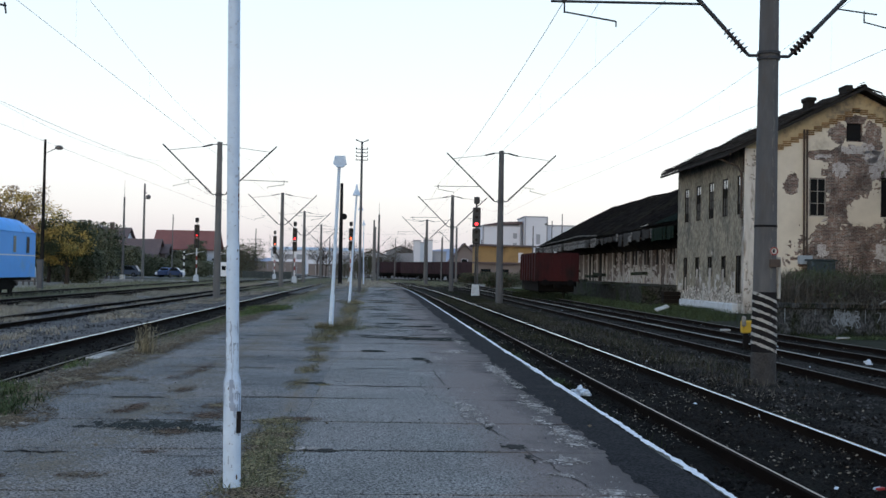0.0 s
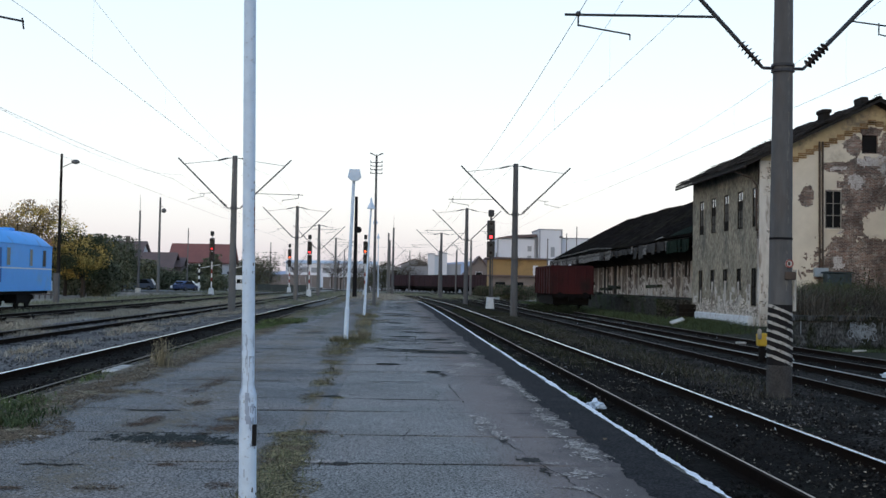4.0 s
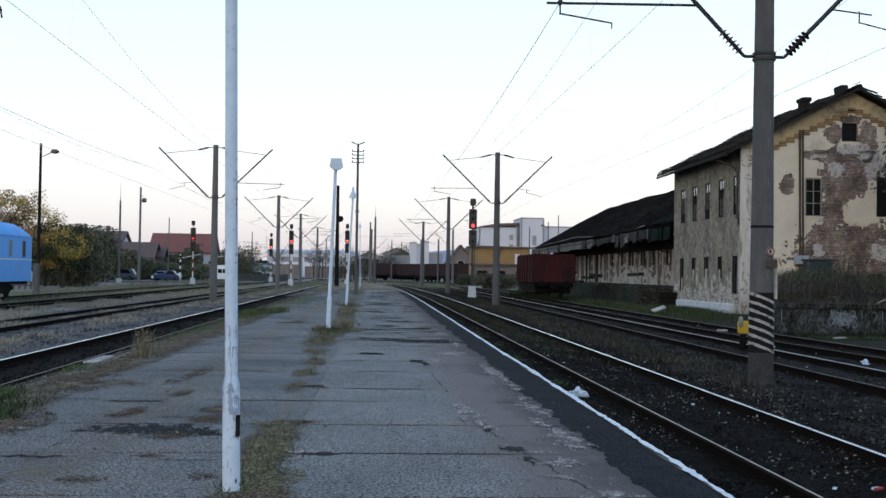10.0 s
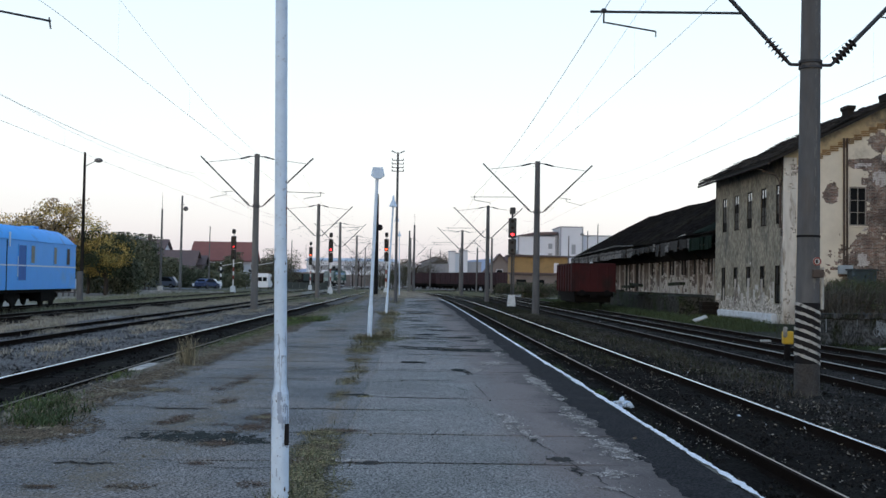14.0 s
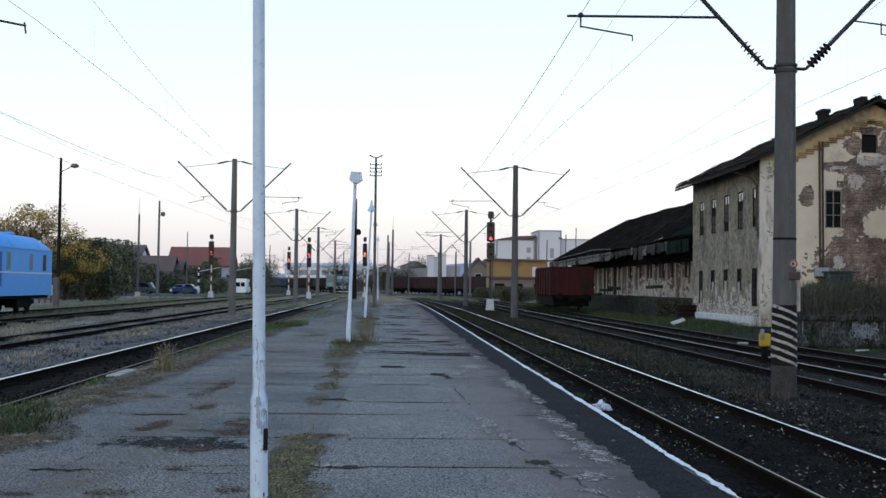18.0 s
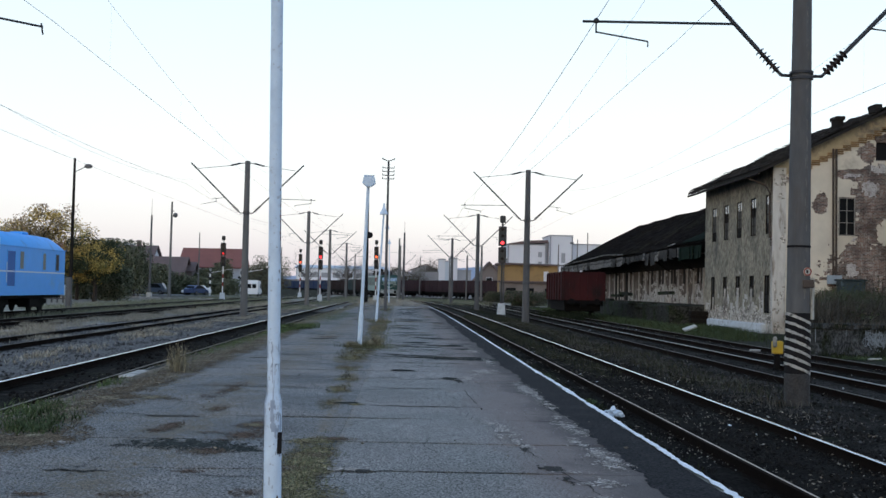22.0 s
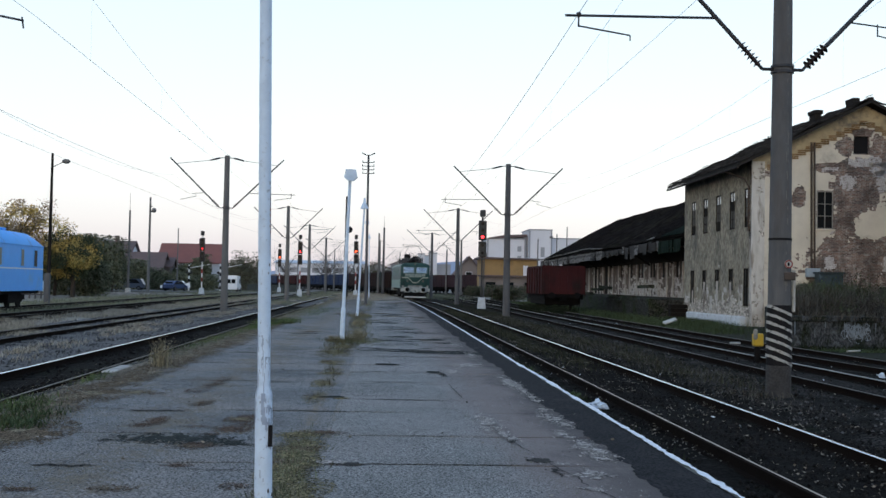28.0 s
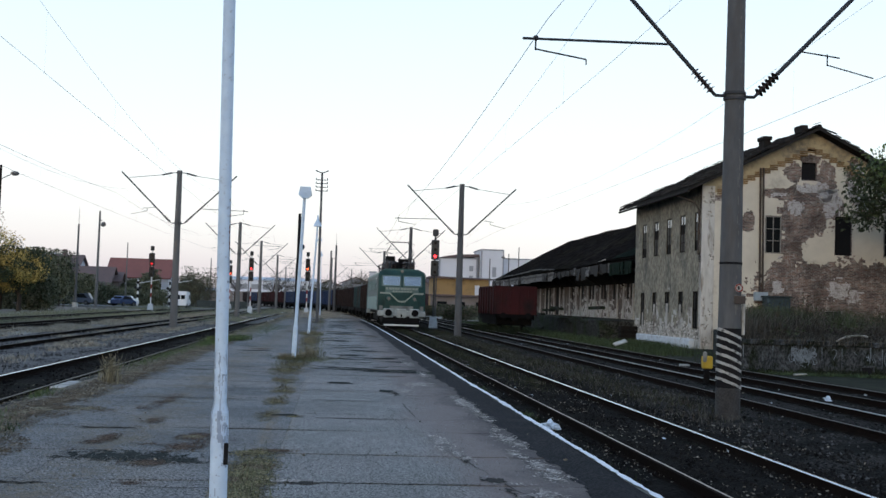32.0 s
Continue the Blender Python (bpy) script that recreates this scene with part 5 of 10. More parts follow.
GREY = "grey round concrete catenary mast with two slanting bracket arms"
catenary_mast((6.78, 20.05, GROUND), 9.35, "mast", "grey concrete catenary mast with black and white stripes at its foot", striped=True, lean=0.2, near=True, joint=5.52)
for x, y, h in ((6.95, 67.0, 9.0), (6.6, 107.0, 9.0), (5.9, 148.0, 8.5)):
    catenary_mast((x, y, GROUND), h, "mast", GREY)
for x, y, h in ((-9.85, 19.5, 9.0), (-9.22, 66.0, 9.0), (-9.28, 109.0, 9.0), (-9.44, 143.0, 9.0), (-9.5, 185.0, 9.0)):
    catenary_mast((x, y, GROUND), h, "mast_far", GREY, joint=5.40 if y < 30 else 5.70, long_side=1)
catenary_mast((-1.08, 235.0, GROUND), 10.6, "mast_far", "far catenary mast with one bracket arm", arms=(1,))
catenary_mast((12.5, 190.0, GROUND), 9.2, "mast_far", "far catenary mast with one bracket arm", arms=(-1,))
catenary_mast((-9.4, 270.0, GROUND), 10.3, "mast_far", "far catenary mast with one bracket arm", arms=(1,))


def overhead(name, pts, sag, thick, label, droppers=None):
    """Contact and carrying wire from support to support, with droppers between."""
    t = thing(name, (0, 0, 0), label, "overhead line", "overhead lines")
    bm, cm, dm = B(), B(), B()
    for (a, b) in zip(pts[:-1], pts[1:]):
        a, b = Vector(a), Vector(b)
        n = 12
        con = [a.lerp(b, k / n) + Vector((0, 0, -0.05 * 4 * (k / n) * (1 - k / n))) for k in range(n + 1)]
        car = [a.lerp(b, k / n) + Vector((0, 0, 1.55 - sag * 4 * (k / n) * (1 - k / n))) for k in range(n + 1)]
        line(bm, con, thick, 4)
        line(cm, car, thick * 0.85, 4)
        for k in range(1, n, 2):
            rod(dm, con[k], car[k], thick * 0.22, seg=3)
            sphere(dm, con[k], thick * 2.6, 6, 4)
    part("contact_wire", bm, "wire", t)
    part("carrying_wire", cm, "wire", t)
    tagged(part("dropper_wiring", dm, "wire", t, "thin dropper wires with clips"), kind="stuff")


def over(x0, ys, z=5.98, zig=0.22):
    return [(x0(y) + (zig if k % 2 else -zig), y, z) for k, y in enumerate(ys)]


STA = (-27.0, 20.05, 67.0, 107.0, 148.0, 190.0)
overhead("overhead_line", over(lambda y: line_x(y) - 0.0, STA), 1.05, 0.0046, "thin dark overhead wires above the running line")
overhead("overhead_line", over(lambda y: 9.3, STA[:5]), 1.05, 0.0046, "thin dark overhead wires above the siding")
overhead("overhead_line", over(lambda y: -6.35, (-27.0, 19.5, 66.0, 109.0, 143.0, 185.0)), 1.05, 0.0046, "thin dark overhead wires along the platform's far side")
overhead("overhead_line", over(lambda y: -11.95, (-27.0, 19.5, 66.0, 109.0, 143.0, 185.0)), 1.05, 0.0046, "thin dark overhead wires above the through track")


def feeder(x, z, sup):
    t = thing("feeder_wire", (0, 0, 0), "single thin feeder wire sagging between the masts", "wire", "overhead lines")
    bm = B()
    for a, b in zip(sup[:-1], sup[1:]):
        pts = [(x, a + (b - a) * k / 12, z - 0.35 * 4 * (k / 12) * (1 - k / 12)) for k in range(13)]
        line(bm, pts, 0.007, 4)
    part("strand", bm, "wire", t)


feeder(3.35, 6.75, (-27.0, 20.05, 67.0, 107.0))
feeder(-12.9, 7.4, STA[:4])


def span_wire(a, b, label):
    t = thing("span_wire", (0, 0, 0), label, "wire", "overhead lines")
    bm = B()
    pts = [Vector(a).lerp(Vector(b), k / 10) - Vector((0, 0, 0.5 * 4 * (k / 10) * (1 - k / 10))) for k in range(11)]
    line(bm, pts, 0.012, 4)
    part("strand", bm, "wire", t)


span_wire((-9.4, 185, 7.6), (12.5, 190, 8.2), "thin cross-span wire over the distant tracks")
span_wire((-9.4, 143, 6.6), (-3.9, 148, 6.6), "thin cross-span wire over the distant tracks")

# ---------------------------------------------------------------- lamp posts and poles


def platform_lamp(at, top, dx, collar, head, label):
    t = thing("lamp_post", at, label, "lamp post", "white lamp posts along the platform")
    bm = B()
    rod(bm, (0, 0, 0), (dx * collar / top, 0, collar), 0.065, 0.063, seg=20)
    rod(bm, (dx * collar / top, 0, collar), (dx * (collar + 0.07) / top, 0, collar + 0.07), 0.063, 0.046, seg=20, caps=False)
    part("lower_tube", bm, "white_paint", t, "thicker lower tube, chipped white paint", smooth=True)
    bm = B()
    rod(bm, (dx * (collar + 0.05) / top, 0, collar + 0.05), (dx, 0, top), 0.047, 0.043, seg=20)
    part("upper_tube", bm, "white_paint", t, "slim upper tube, chipped white paint", smooth=True)
    if head == "bell":
        bm = B()
        lathe(bm, Vector((dx, 0, top - 0.05)), Vector((0, 0, 1)), [(0.0, 0.19), (0.06, 0.18), (0.20, 0.12), (0.32, 0.06), (0.50, 0.045), (0.55, 0.0)], 12)
        part("lamp_head", bm, "white_paint", t, "grey bell-shaped lamp head", smooth=True)
    elif head:
        bm = B()
        rod(bm, (dx, -0.05, top - 0.02), (dx, 0.0, top + 0.10), 0.04, seg=8)
        pts = [(-0.19, 0.30), (0.19, 0.30), (0.25, 0.02), (0.10, -0.10), (-0.10, -0.10), (-0.25, 0.02)]
        prism(bm, [(dx + 0.02 + px * 0.74, top - 0.02 + pz * 0.78) for px, pz in pts], -0.16, 0.03)
        part("lamp_head", bm, "white_paint", t, "white angular lamp head facing along the platform")
    return t


near_post = platform_lamp((-1.045, 8.5, 0), 5.0, -0.085, 0.77, True, "slim white lamp post with chipped paint and dark cable slot")
bm = B()
box(bm, 0.030, 0.060, -0.056, -0.03, 0.40, 0.555)
part("cable_slot", bm, "black_paint", near_post, "dark open cable slot")
bm = B()
for z, a, r in ((2.42, -0.3, 0.009), (2.32, -0.5, 0.012), (1.72, -0.6, 0.014), (1.66, -0.75, 0.010), (0.08, -0.9, 0.02), (0.05, -0.3, 0.016), (0.68, -0.6, 0.009), (0.72, -1.9, 0.011), (1.3, -2.0, 0.008), (1.0, -1.0, 0.007), (0.95, -2.2, 0.008), (1.75, -2.5, 0.009), (1.9, -1.1, 0.006)):
    rr = (0.0645 if z < 0.77 else 0.0455)
    sphere(bm, (-0.085 * z / 5.0 + rr * math.cos(a), rr * math.sin(a), z), r * 0.62, 6, 5, (0.55, 0.55, 1.6))
tagged(part("rust_stain", bm, "rust_pipe", near_post, "rust spots where paint has chipped"), kind="stuff")
verts, faces = [], []
for k in range(61):
    z = 1.78 + 0.0085 * k
    a = -0.42 + 0.10 * noise.noise(Vector((k * 0.12, 1.0, 0.0)))
    wd = 0.03 + 0.26 * abs(noise.noise(Vector((k * 0.21, 7.0, 0.0)))) * min(1.0, k / 8, (60 - k) / 8)
    for q in (-wd, wd):
        verts.append((-0.085 * z / 5.0 + 0.0472 * math.cos(a + q), 0.0472 * math.sin(a + q), z))
    if k:
        faces.append((2 * k - 2, 2 * k - 1, 2 * k + 1, 2 * k))
raw("peeled_strip", verts, faces, "peel", near_post, "long ragged strip of rust where paint peeled")
verts, faces = [], []
for i in range(22):
    for j in range(150):
        a, z = -math.pi * 0.95 + i * 0.12, 0.03 + 0.012 * j
        v = noise.noise(Vector((a * 1.6, z * 3.0, 5.0))) + 0.8 * noise.noise(Vector((a * 5.0, z * 14.0, 8.0))) + (0.42 if 0.55 < z < 1.05 else 0.0) - (0.2 if z > 1.2 else 0.0)
        if v > 0.46:
            rr = 0.0658 if z < 0.765 else 0.0475 if z > 0.835 else 0.0665 - 0.019 * (z - 0.765) / 0.07
            b0 = len(verts)
            for da, dz in ((0, 0), (0.12, 0), (0.12, 0.012), (0, 0.012)):
                verts.append((-0.085 * (z + dz) / 5.0 + rr * math.cos(a + da), rr * math.sin(a + da), z + dz))
            faces.append((b0, b0 + 1, b0 + 2, b0 + 3))
tagged(raw("scuffed_paint", verts, faces, "scuff", near_post, "grey scuffed patches in the white paint"), kind="stuff")
platform_lamp((-1.32, 31.9, 0), 4.50, 0.14, 0.86, True, "white lamp post with angular head, standing in dry grass")
platform_lamp((-1.42, 54.8, 0), 5.15, 0.24, 0.86, "bell", "slightly leaning white lamp post on the platform")
platform_lamp((-1.55, 85.0, 0), 6.0, 0.05, 0.9, "bell", "thin white lamp post far along the platform")
platform_lamp((-1.75, 124.0, 0), 6.4, -0.1, 0.9, "bell", "thin white lamp post at the platform's end")


def telegraph_pole(at, h, label, material="wood_dark", arms=4, top_fork=True, r=0.12):
    t = thing("telegraph_pole", at, label, "telegraph pole")
    bm = B()
    rod(bm, (0, 0, 0), (0, 0, h), r, r * 0.65, seg=10)
    part("pole", bm, material, t, "tapered pole", smooth=True)
    for k in range(arms):
        z = h - 0.55 - 0.26 * k
        bm = B()
        rod(bm, (-0.42, 0, z), (0.42, 0, z), 0.030, seg=5)
        for s in (-0.40, 0.40):
            rod(bm, (s, 0, z), (s, 0, z + 0.14), 0.035, 0.02, seg=6)
        part("crossarm", bm, "steel", t, "short crossarm with insulators")
    if top_fork:
        bm = B()
        for s in (-1, 1):
            rod(bm, (s * 0.08, 0, h - 0.05), (s * 0.46, 0, h + 0.12), 0.028, 0.05, seg=6)
        part("floodlight_bracket", bm, "steel", t, "forked bracket with two small floodlights")
    return t


telegraph_pole((-1.45, 82.0, 0), 10.7, "tall slim grey pole with small crossarms and forked top", "mast", r=0.11)
black_pole = telegraph_pole((-4.3, 125.0, GROUND), 11.2, "thick black pole with a round disc", "black_paint", arms=0, top_fork=False, r=0.24)
bm = B()
rod(bm, (0.3, -0.3, 7.6), (0.3, -0.2, 7.6), 0.34, seg=18)
part("disc", bm, "black_paint", black_pole, "black round disc")


def street_pole(at, h, label, material, lamp=None, footing=False, r=0.105, tip=0.0):
    t = thing("street_pole", at, label, "pole", "poles beside the tracks")
    bm = B()
    rod(bm, (0, 0, 0), (0.04, 0, h), r * 0.7, r * 0.42, seg=12)
    part("pole", bm, material, t, smooth=True)
    if tip:
        bm = B()
        rod(bm, (0.04, 0, h), (0.04, 0, h + tip), 0.03, 0.012, seg=6)
        part("rod_tip", bm, "steel", t)
    if lamp:
        bm = B()
        line(bm, [(0.04, 0, h - 1.0), (0.3, 0, h - 0.85), (lamp - 0.2, 0, h - 0.6)], 0.03, 6)
        sphere(bm, (lamp, 0, h - 0.55), 0.24, 10, 7, (1.25, 0.8, 0.7))
        part("lamp_arm", bm, "mast_far", t, "curved arm with oval lamp head")
    if footing:
        bm = B()
        box(bm, -0.3, 0.3, -0.3, 0.3, 0, 0.7, 0.05)
        part("footing", bm, "block", t, "pale concrete footing")
    return t


street_pole((-23.6, 82.0, GROUND), 10.6, "dark timber lamp pole with curved arm", "wood_dark", lamp=1.0, r=0.2)
bm = B()
box(bm, -0.16, 0.20, -0.16, 0.2, 0, 2.2, 0.03)
post = thing("concrete_stub", (-23.6, 81.6, GROUND), "pale concrete stub bracing the timber pole", "post")
part("stub", bm, "mast", post)
street_pole((-32.75, 149.0, GROUND), 10.6, "pale slim concrete pole with lightning rod", "mast", footing=True, r=0.26, tip=2.2)
p = street_pole((-28.6, 141.0, GROUND), 11.8, "grey pole with a small floodlight", "mast_far", r=0.26)
bm = B()
sphere(bm, (0.5, -0.1, 10.2), 0.3, 8, 6)
rod(bm, (0.05, 0, 10.0), (0.5, -0.05, 10.1), 0.05, seg=5)
rod(bm, (0.0, 0, 10.7), (0.3, 0, 10.7), 0.05, seg=5)
part("floodlight", bm, "mast_far", p)
street_pole((-30.3, 170.0, GROUND), 9.4, "thin grey pole near the level crossing", "mast_far", r=0.16)
street_pole((-24.7, 230.0, GROUND), 9.6, "thin grey pole behind the bushes", "mast_far", r=0.2)
street_pole((-0.3, 160.0, GROUND), 9.6, "pale pole with dark upper part at the platform's end", "mast", r=0.28, tip=1.6)
street_pole((-1.0, 164.0, GROUND), 9.0, "dark pole beside the pale pole", "mast_far", r=0.26)
for x, y, h in ((8.2, 215, 8.2), (11.0, 208, 8.0), (13.4, 250, 9.5), (17.5, 200, 7.5), (3.0, 238, 8.5), (24.5, 185, 9.5), (-14.0, 215, 9.0), (-19.5, 260, 10.5), (-6.0, 262, 9.5), (-8.8, 200, 7.6), (6.0, 285, 9.5)):
    street_pole((x, y, GROUND), h, "thin grey pole among the distant tracks", "mast_far", r=0.2)
for x, y, h in ((25.6, 172, 9.8), (27.6, 175, 11.0)):
    street_pole((x, y, GROUND), h, "thin street lamp pole before the white building", "mast_far", lamp=-0.8 if y < 173 else None, r=0.17)
post = thing("weathered_post", (-18.1, 49.5, GROUND), "weathered brown post beside the blue coach", "post")
bm = B()
box(bm, -0.16, 0.16, -0.12, 0.12, 0, 2.6, 0.03)
part("shaft", bm, "wood_dark", post)

# ---------------------------------------------------------------- signals


def signal(at, h, lit, label, grey=False, double=False, width=0.56, stripes=True):
    t = thing("light_signal", at, label, "railway signal", "light signals")
    bm = B()
    prism(bm, [(-0.33, 0.0), (0.33, 0.0), (0.24, 0.92), (-0.24, 0.92)], -0.26, 0.26)
    part("base_block", bm, "wash", t, "whitewashed concrete base")
    bm = B()
    rod(bm, (0, 0.12, 0.9), (0, 0.12, h - 0.6), 0.075, seg=10)
    mast = part("signal_mast", bm, "white_steel" if stripes else "signal_grey", t, "pale signal mast")
    if stripes:
        for z in (1.7, 2.7):
            bm = B()
            rod(bm, (0, 0.12, z), (0, 0.12, z + 0.5), 0.082, seg=10)
            part("red_band", bm, "red_paint", mast, "red painted band")
    else:
        bm = B()
        rod(bm, (0.16, 0.12, 0.9), (0.16, 0.12, h - 2.6), 0.05, seg=8)
        for k in range(11):
            box(bm, 0.0, 0.16, 0.10, 0.14, 1.2 + 0.35 * k, 1.24 + 0.35 * k)
        part("ladder", bm, "mast", mast, "narrow rung ladder")
    w = width / 2
    body = "signal_grey" if grey else "signal"
    heads = [(h - 0.62, 0.55, w * 0.72, 0), (h - 2.45, 1.55, w, 3), (h - 3.75, 1.22, w, 2)]
    for n, (z0, hh, ww, lamps) in enumerate(heads):
        bm = B()
        box(bm, -ww, ww, -0.12, 0.10, z0, z0 + hh, 0.06)
        hd = part("signal_head", bm, body, t, "tall lamp housing" if lamps else "small upper box")
        for k in range(lamps):
            zc = z0 + hh * (k + 0.5) / lamps
            on = n == 1 and k == 0
            bm = B()
            rod(bm, (0, -0.12, zc), (0, -0.15, zc), 0.115 if on else 0.12, seg=14)
            part("lens", bm, lit if on else "lens_off", hd, "lit lens" if on else "dark lens")
            bm = B()
            for q in range(8):
                a, b = math.pi * q / 8, math.pi * (q + 1) / 8
                vs = [bm.verts.new((0.17 * math.cos(c), y, zc + 0.17 * math.sin(c))) for c, y in ((a, -0.12), (b, -0.12), (b, -0.34), (a, -0.34))]
                bm.faces.new(vs)
            bmesh.ops.solidify(bm, geom=bm.faces[:], thickness=0.012)
            part("visor", bm, "signal", hd, "short black visor")
    return t


signal((7.46, 90.0, GROUND), 7.85, "lens_red", "tall sooty signal with lit red lamp beside the running line", grey=True, stripes=False, width=0.62)
signal((-10.55, 143.0, GROUND), 7.75, "lens_red", "signal with lit red lamp on a red and white mast")
signal((-3.78, 147.0, GROUND), 8.05, "lens_orange", "signal with lit amber-red lamp at the platform's end")
signal((-16.73, 184.0, GROUND), 7.9, "lens_orange", "far signal with lit red lamp on a red and white mast")
signal((-22.05, 140.0, GROUND), 7.85, "lens_dim", "signal with dim red lamp on a red and white mast", width=0.6)

# ---------------------------------------------------------------- derelict station house
HX, HY0, HY1 = 18.55, 58.0, 70.9          # the corner, front gable and back of the house
HW, HEAVE, HRIDGE = 11.7, 8.32, 11.22
HMID = HX + HW / 2


def roof_z(x):
    return HRIDGE - abs(x - HMID) * (HRIDGE - HEAVE) / (HW / 2)


def holed_wall(bm, u0, u1, z0, ztop, holes, place, thick, extra_u=()):
    """A wall on the (u, z) plane up to ztop(u), with square holes through it. place(u, d, z) gives the point; d runs into the wall."""
    us = sorted({u0, u1, *extra_u, *[h[0] for h in holes], *[h[1] for h in holes]})

    def block(ua, ub, za, zb_a, zb_b):
        c = [bm.verts.new(place(u, d, z)) for d in (0, thick) for u, z in ((ua, za), (ub, za), (ub, zb_b), (ua, zb_a))]
        for f in ((0, 1, 2, 3), (7, 6, 5, 4), (0, 4, 5, 1), (1, 5, 6, 2), (2, 6, 7, 3), (3, 7, 4, 0)):
            bm.faces.new([c[i] for i in f])

    for ua, ub in zip(us[:-1], us[1:]):
        cuts = sorted((h[2], h[3]) for h in holes if h[0] <= ua + 1e-6 and h[1] >= ub - 1e-6)
        z = z0
        for za, zb in cuts:
            block(ua, ub, z, za, za)
            z = zb
        block(ua, ub, z, ztop(ua), ztop(ub))
    bmesh.ops.remove_doubles(bm, verts=bm.verts[:], dist=0.001)
    bmesh.ops.recalc_face_normals(bm, faces=bm.faces)


def sash(parent, place, u0, u1, z0, z1, cols=2, rows=2, broken=0, wood="frame", bright_top=False):
    """A worn wooden window set back in its opening."""
    t = 0.05
    bm = B()
    rings = [[bm.verts.new(place(u, d, z)) for u, z in ((u0 + e, z0 + e), (u1 - e, z0 + e), (u1 - e, z1 - e), (u0 + e, z1 - e))] for e, d in ((0.0, 0.0), (t, 0.0), (t, 0.05), (0.0, 0.05))]
    for q in range(4):
        for i in range(4):
            j = (i + 1) % 4
            bm.faces.new((rings[q][i], rings[q][j], rings[(q + 1) % 4][j], rings[(q + 1) % 4][i]))
    bmesh.ops.recalc_face_normals(bm, faces=bm.faces)
    w = part("window", bm, wood, parent, "window with bare weathered wooden frame and missing panes")

    def bar(name, ua, ub, za, zb, d0, d1):
        bm = B()
        c = [bm.verts.new(place(u, d, z)) for d in (d0, d1) for u, z in ((ua, za), (ub, za), (ub, zb), (ua, zb))]
        for f in ((0, 1, 2, 3), (7, 6, 5, 4), (0, 4, 5, 1), (1, 5, 6, 2), (2, 6, 7, 3), (3, 7, 4, 0)):
            bm.faces.new([c[i] for i in f])
        bmesh.ops.recalc_face_normals(bm, faces=bm.faces)
        part(name, bm, wood, w)

    cw, rh = (u1 - u0 - 2 * t) / cols, (z1 - z0 - 2 * t) / rows
    for i in range(1, cols):
        bar("mullion", u0 + t + cw * i - 0.02, u0 + t + cw * i + 0.02, z0 + t, z1 - t, 0.005, 0.045)
    for j in range(1, rows):
        bar("glazing_bar", u0 + t, u1 - t, z0 + t + rh * j - 0.016, z0 + t + rh * j + 0.016, 0.008, 0.04)
    k = 0
    for i in range(cols):
        for j in range(rows):
            k += 1
            if (k * 7 + broken) % 4 == 0 and not (bright_top and j == rows - 1):
                continue
            bm = B()
            ua, ub, za, zb = u0 + t + cw * i + 0.03, u0 + t + cw * (i + 1) - 0.03, z0 + t + rh * j + 0.02, z0 + t + rh * (j + 1) - 0.02
            bm.faces.new([bm.verts.new(place(u, 0.03, z)) for u, z in ((ua, za), (ub, za), (ub, zb), (ua, zb))])
            # bright_top gives the top row the paler glass, painting a sky reflection
            part("pane", bm, "sky_pane" if bright_top and j == rows - 1 else "glass", w, "pane with the sky's reflection put into its colour" if bright_top and j == rows - 1 else "dusty dark pane")


def bare_patch(x, z):
    """How far the plaster has fallen off the gable (above 0: bare brick)."""
    v = -1.0
    for cx, cz, rx, rz in ((20.91, 6.4, 0.40, 0.55), (23.40, 9.05, 0.62, 0.50), (25.12, 8.75, 0.52, 1.05), (24.3, 9.75, 0.55, 0.28), (22.75, 7.90, 0.95, 0.32), (24.05, 7.95, 1.15, 0.55), (24.08, 6.7, 1.40, 1.55), (23.35, 5.2, 0.66, 1.35),
                           (22.95, 3.6, 0.95, 0.95), (24.6, 3.2, 2.5, 1.20), (27.0, 3.4, 2.3, 1.15), (29.0, 2.6, 1.6, 1.5), (23.0, 1.5, 2.5, 0.7), (25.6, 2.6, 4.4, 2.0), (25.40, 7.45, 0.66, 0.85), (26.75, 8.7, 0.55, 1.3), (27.35, 7.3, 0.7, 0.55), (19.35, 7.55, 0.8, 0.14)):
        v = max(v, 1.0 - math.hypot((x - cx) / rx, (z - cz) / rz))
    v -= 1.3 * max(0.0, 1.0 - math.hypot((x - 24.85) / 1.15, (z - 5.10) / 0.95))
    return v + 0.30 * noise.noise(Vector((x * 2.2, z * 2.2, 1.0))) + 0.30 * noise.noise(Vector((x * 6, z * 6, 4.0)))


